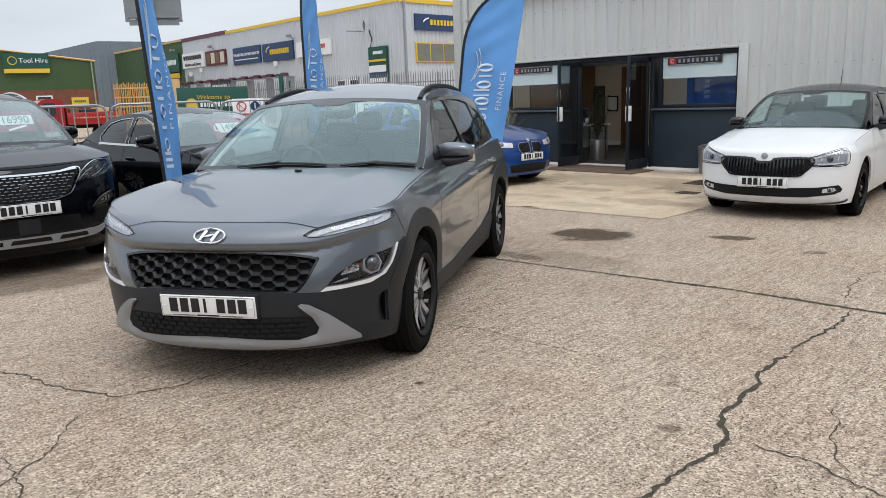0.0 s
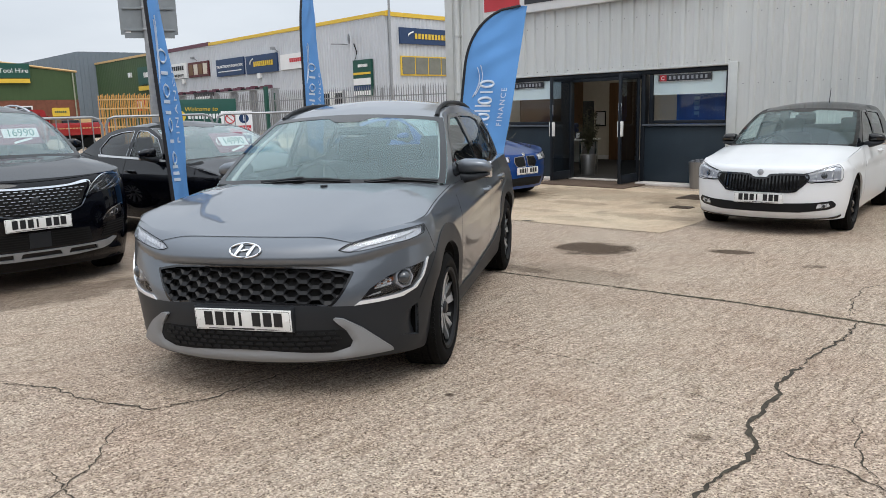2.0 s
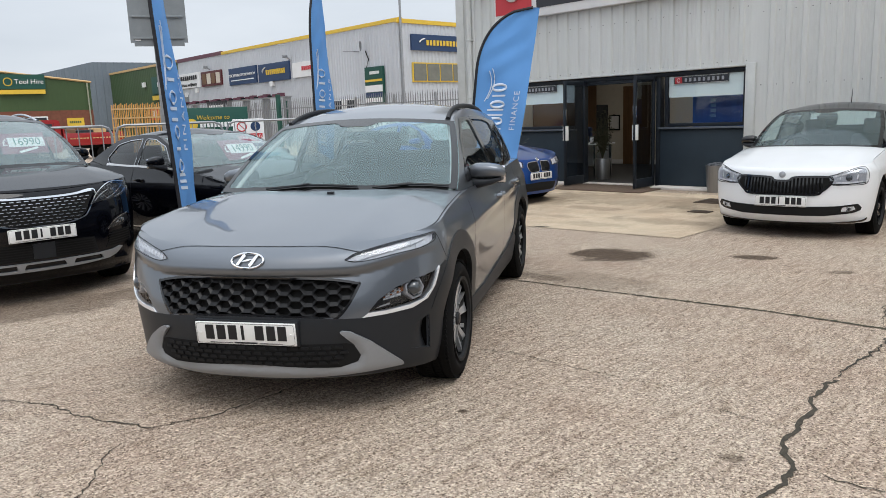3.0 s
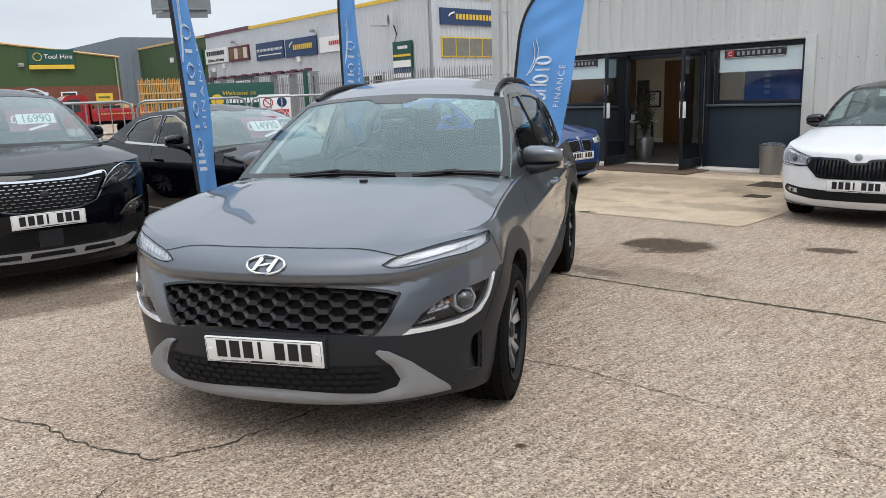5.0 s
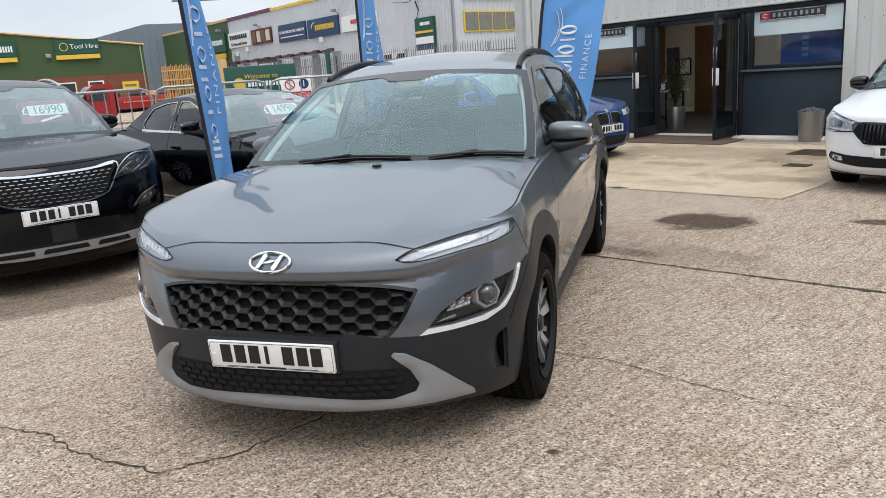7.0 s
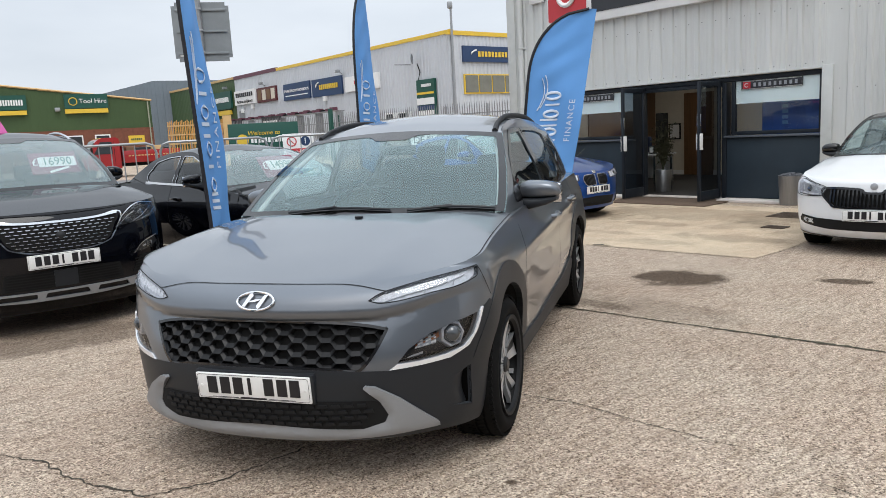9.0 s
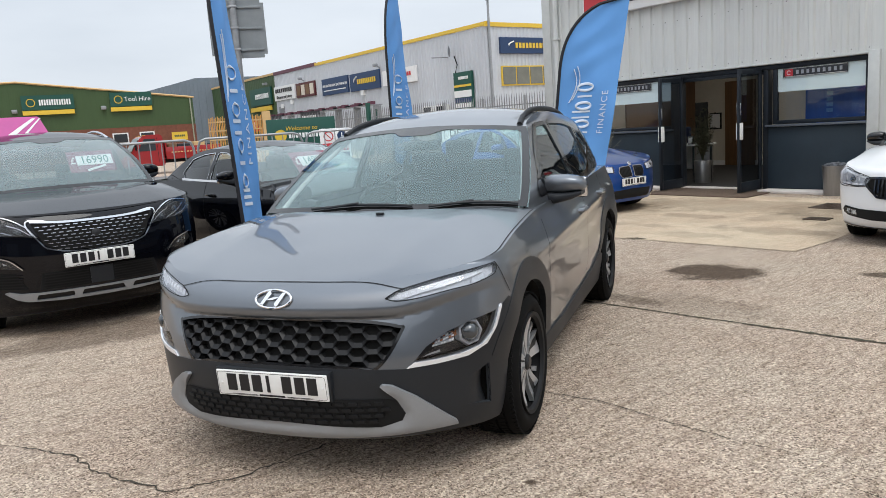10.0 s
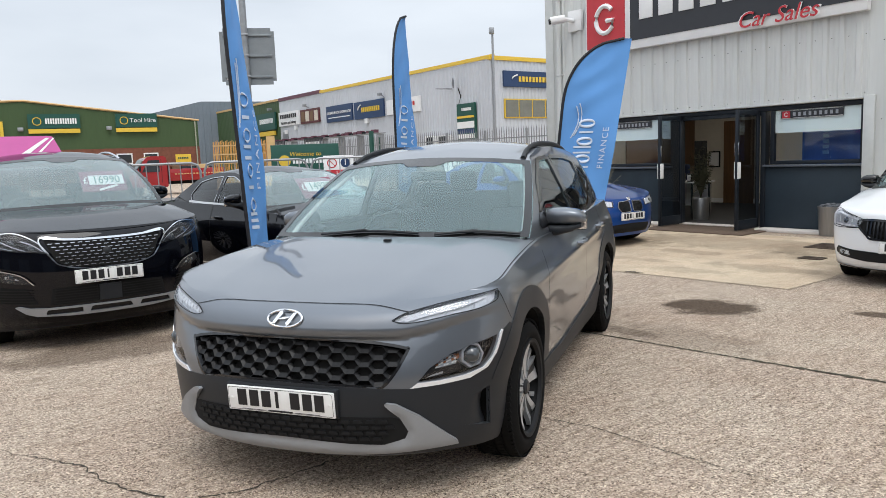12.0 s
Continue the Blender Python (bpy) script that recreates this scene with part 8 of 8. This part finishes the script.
for z in (2.85, 3.22, 3.58):
    part("stiffener", box(-0.38, 0.46, 0.045, 0.066, z - 0.02, z + 0.02, 0.004), SIGNB, post)
    part("clip", box(-0.07, 0.07, -0.06, 0.045, z - 0.02, z + 0.02, 0.006), GALV, post)
part("sticker", box(-0.36, -0.27, 0.062, 0.068, 2.80, 2.86), WHITE, post)

wel = thing("welcome_sign", pose(-8.98, 25.1, 0, 0, 0, 18), "deep green welcome board on posts by the road", "sign")
part("board", box(0, 2.3, -0.04, 0.04, 0.35, 2.05, 0.01), TEAL, wel)
for x in (0.3, 2.0):
    part("post", box(x - 0.05, x + 0.05, 0.04, 0.14, 0, 2.0), TEAL, wel)
flat_text("words", "Welcome to", 0.21, pose(1.15, -0.05, 1.72, 90, 0, 0), YEL, wel, 0.004, shear=0.2)
for k in range(13):
    part("letter_bar", box(0.72 + k * 0.112, 0.72 + k * 0.112 + 0.078, -0.055, -0.04, 1.40, 1.56), WHITE, wel)
part("roundel", lathe([(-0.055, 0.001), (-0.055, 0.18), (-0.055, 0.2), (-0.04, 0.2)], 20, "x"), YEL, wel).matrix_local = pose(0.45, 0.0, 1.50, 0, 0, 90)
hgv = thing("prohibition_sign", pose(-6.75, 23.7, 0, 0, 0, 16), "white sign with red and blue fields forbidding lorries", "sign")
part("board", box(0, 0.95, -0.02, 0.02, 0.5, 1.62, 0.006), WHITE, hgv)
for x in (0.12, 0.83):
    part("post", tube([(x, 0.05, 0), (x, 0.05, 1.6)], 0.03, 8), GALV, hgv)
part("red_field", box(0.06, 0.89, -0.028, -0.019, 0.92, 1.16), REDB, hgv)
part("blue_field", box(0.06, 0.89, -0.028, -0.019, 0.56, 0.86), DKBLUE, hgv)
flat_text("words", "No HGVs", 0.21, pose(0.475, -0.031, 1.04, 90, 0, 0), WHITE, hgv, 0.002)
for k in range(6):
    part("letter_bar", box(0.14 + k * 0.12, 0.22 + k * 0.12, -0.033, -0.027, 0.66, 0.76), WHITE, hgv)
part("blue_roundel", lathe([(-0.026, 0.001), (-0.026, 0.15), (-0.02, 0.15)], 24, "x"), DKBLUE, hgv).matrix_local = pose(0.69, 0.0, 1.38, 0, 0, 90)
part("exclamation", box(0.675, 0.705, -0.034, -0.025, 1.30, 1.48), WHITE, hgv)
part("red_ring", tube([(0.27 + 0.14 * math.cos(k * math.tau / 24), -0.024, 1.38 + 0.14 * math.sin(k * math.tau / 24)) for k in range(24)], 0.018, 6, closed=True), REDB, hgv)
part("red_slash", tube([(0.17, -0.024, 1.48), (0.37, -0.024, 1.28)], 0.014, 6), REDB, hgv)

# palisade fence along the trade yard
fen = thing("palisade_fence", pose(-19.0, 52.5, 0, 0, 0, -33), "grey galvanised palisade fence round the trade yard", "fence")
bm = bmesh.new()
for k in range(210):
    x = k * 0.16
    vs = [bm.verts.new(p) for p in ((x, 0, 0.05), (x + 0.055, 0, 0.05), (x + 0.055, 0, 2.7), (x + 0.028, 0, 2.95), (x, 0, 2.7))]
    bm.faces.new(vs)
    ws = [bm.verts.new((v.co.x, 0.012, v.co.z)) for v in vs]
    bm.faces.new(ws[::-1])
    for i in range(5):
        bm.faces.new((vs[i], ws[i], ws[(i + 1) % 5], vs[(i + 1) % 5]))
tagged(part("palisade", bm, mat("weathered_galvanised_pale", (0.25, 0.255, 0.26), 0.55, 0.4, var=0.15), fen, smooth=0), kind="stuff")
for z in (0.5, 2.3):
    part("rail", box(0, 33.6, 0.03, 0.07, z, z + 0.06), GALV, fen)
for k in range(13):
    part("post", box(k * 2.75, k * 2.75 + 0.1, 0.08, 0.18, 0, 2.8), TEAL if k in (4, 9, 12) else GALV, fen)
for k, (x, z) in enumerate(((10.5, 3.2), (24.0, 3.2))):
    part("gate_post", box(x, x + 0.22, -0.25, -0.05, 0, z), TEAL, fen)
# stacked orange racking
rack = thing("storage_rack", pose(-15.55, 35.2, 0, 0, 0, 22) @ Matrix.Diagonal((1, 1, 0.94, 1)), "orange steel pallet racking stacked by the yard entrance", "rack")
for k in range(33):
    bow = 0.05 * math.sin(k * 2.1)
    part("upright", tube([(k * 0.078, 0.0, 0), (k * 0.078 + bow, 0.03, 1.4), (k * 0.078 + 0.03, 0.0, 2.45), (k * 0.078 + 0.06, 0.0, 2.72 + 0.05 * (k % 3))], 0.022, 5), ORANGE, rack)
for k in range(16):
    part("rear_upright", box(k * 0.16, k * 0.16 + 0.04, 0.3, 0.36, 0, 2.75), OCHRE, rack)
for z in (0.7, 1.15, 1.6, 2.05, 2.5):
    part("beam", box(0, 2.5, -0.03, -0.002, z, z + 0.07), OCHRE, rack)
part("end_frame", box(2.55, 2.95, -0.05, 0.5, 0, 2.95), OCHRE, rack)

# banner on the fence
ban = thing("banner", pose(-3.3, 27.2, 0, 0, 0, 8), "black and white trade banner on posts", "banner")
part("sheet", box(0, 1.9, -0.01, 0.01, 0.9, 1.72, 0.0), WHITE, ban)
part("dark_field", box(-1.0, -0.01, -0.012, 0.012, 0.9, 1.66), BLACKB, ban)
flat_text("words", "TRADE", 0.34, pose(0.62, -0.014, 1.52, 90, 0, 0), M["ink"], ban, 0.002)
flat_text("words", "DEALS", 0.34, pose(0.75, -0.014, 1.18, 90, 0, 0), M["ink"], ban, 0.002)
for x in (-1.0, 1.85):
    part("post", tube([(x, 0.04, 0), (x, 0.04, 1.75)], 0.03, 8), GALV, ban)

# flatbed lorry by the green unit
# the sky's reflection in the lorry's windscreen is painted as a pale base colour
PALEG = mat("sky_lit_lorry_glass", (0.34, 0.38, 0.40), 0.12, var=0.1, spec=0.8)
lor = thing("flatbed_lorry", pose(-21.2, 36.6, 0, 0, 0, 40) @ Matrix.Diagonal((0.88, 0.9, 0.9, 1)), "red flatbed lorry with a dropside body", "lorry")
cabp = [(0.0, 0.45), (0.05, 1.0), (0.75, 1.28), (1.35, 2.15), (1.6, 2.28), (2.5, 2.28), (2.6, 2.1), (2.6, 0.45)]
bm = bmesh.new()
A = [bm.verts.new((x, 0, z)) for x, z in cabp]
B = [bm.verts.new((x, 1.95, z)) for x, z in cabp]
bm.faces.new(A)
bm.faces.new(B[::-1])
for i in range(len(cabp)):
    j = (i + 1) % len(cabp)
    bm.faces.new((A[i], B[i], B[j], A[j]))
bmesh.ops.recalc_face_normals(bm, faces=bm.faces[:])
bmesh.ops.bevel(bm, geom=bm.edges[:], offset=0.06, segments=2, affect="EDGES")
part("cab", bm, M["red_paint"], lor)
bm = bmesh.new()
bm.faces.new([bm.verts.new((x, -0.012, z)) for x, z in ((1.12, 1.36), (2.15, 1.36), (2.15, 2.05), (1.52, 2.05))])
part("side_window", bm, DARKW, lor, smooth=0)
bm = bmesh.new()
bm.faces.new([bm.verts.new(p) for p in ((0.80, 0.12, 1.36), (0.80, 1.83, 1.36), (1.30, 1.75, 2.10), (1.30, 0.2, 2.10))])
bmesh.ops.translate(bm, vec=(-0.03, 0, 0.03), verts=bm.verts)
part("windscreen", bm, PALEG, lor, smooth=0)
part("headlamp", box(-0.03, 0.12, 0.1, 0.4, 0.85, 1.02, 0.03), M["lamp_in"], lor)
part("bumper", box(-0.06, 0.3, 0.0, 1.95, 0.4, 0.66, 0.04), M["plastic"], lor)
part("chassis", box(2.6, 5.9, 0.3, 1.65, 0.6, 0.85), M["under"], lor)
part("door_seam", box(2.24, 2.26, -0.008, 0.0, 0.7, 2.1), M["gap"], lor)
part("door_mirror", box(0.95, 1.05, -0.22, -0.05, 1.42, 1.75, 0.03), M["gap"], lor)
part("flatbed", box(2.7, 6.0, -0.05, 2.0, 0.85, 0.95), M["red_paint"], lor)
part("dropside", box(2.7, 6.0, -0.08, -0.05, 0.80, 1.5, 0.01), M["red_paint"], lor)
part("dropside", box(2.7, 6.0, 2.0, 2.03, 0.95, 1.4, 0.01), M["red_paint"], lor)
part("headboard", box(2.68, 2.75, -0.05, 2.0, 0.95, 1.9), M["red_paint"], lor)
for k in range(16):
    part("letter_bar", box(3.0 + k * 0.18, 3.12 + k * 0.18, -0.09, -0.08, 1.16, 1.23), OCHRE, lor)
for x, w, h, ma in ((2.95, 0.5, 1.72, WOOD), (3.5, 0.9, 1.66, M["plastic"]), (4.45, 0.7, 1.74, OCHRE), (5.2, 0.6, 1.6, M["plastic"])):
    part("load", box(x, x + w, 0.3, 1.6, 0.955, h, 0.04), ma, lor, "stacked goods on the bed")
for x in (0.85, 4.8):
    for y in (0.05, 1.7):
        w = part("wheel", lathe([(0.0, 0.001), (0.0, 0.2), (0.02, 0.34), (0.2, 0.34), (0.2, 0.001)], 24, "x"), M["tyre"], lor)
        w.matrix_local = pose(x, y, 0.345, 0, 0, 90)
lamp = thing("lamp_post", pose(-2.52, 48.6, 0), "tall grey lamp post with a small floodlight head", "lamp post")
part("column", tube([(0, 0, 0), (0, 0, 5), (0, 0, 9.1)], [0.11, 0.09, 0.07], 10), GALV, lamp)
part("head", box(-0.2, 0.12, -0.3, 0.15, 9.0, 9.4, 0.05), GALV, lamp)
# far tree
tr = thing("tree", pose(-76, 96, 0), "dark leafy tree behind the green unit", "tree")
part("trunk", tube([(0, 0, 0), (0.2, 0, 4), (0, 0.2, 8)], [0.5, 0.4, 0.2], 8), WOOD, tr)
rnd = random.Random(21)
bm = bmesh.new()
for k in range(900):
    a, b = rnd.uniform(0, math.tau), rnd.uniform(-0.6, 1.0)
    r = 3.6 * rnd.uniform(0.5, 1.0) * (1.1 - 0.3 * abs(b))
    c = Vector((r * math.cos(a), r * math.sin(a), 8.8 + 2.8 * b))
    d = Vector((rnd.uniform(-1, 1), rnd.uniform(-1, 1), rnd.uniform(-0.5, 0.5))).normalized() * 0.38
    s = d.orthogonal().normalized() * 0.2
    bm.faces.new([bm.verts.new(q) for q in (c - d, c + s, c + d, c - s)])
tagged(part("crown", bm, LEAF, tr, smooth=0), kind="stuff")
ROAD = mat("grey_asphalt_road", (0.16, 0.155, 0.15), 0.9, var=0.2, scale=1.5, bump=0.003)
flat_shape("road", [(-60, 22), (-14, 14.5), (4, 20.5), (14, 30), (14, 36), (-10, 33), (-60, 40)], 0.006, ROAD, "grey asphalt road beyond the forecourt", "road")
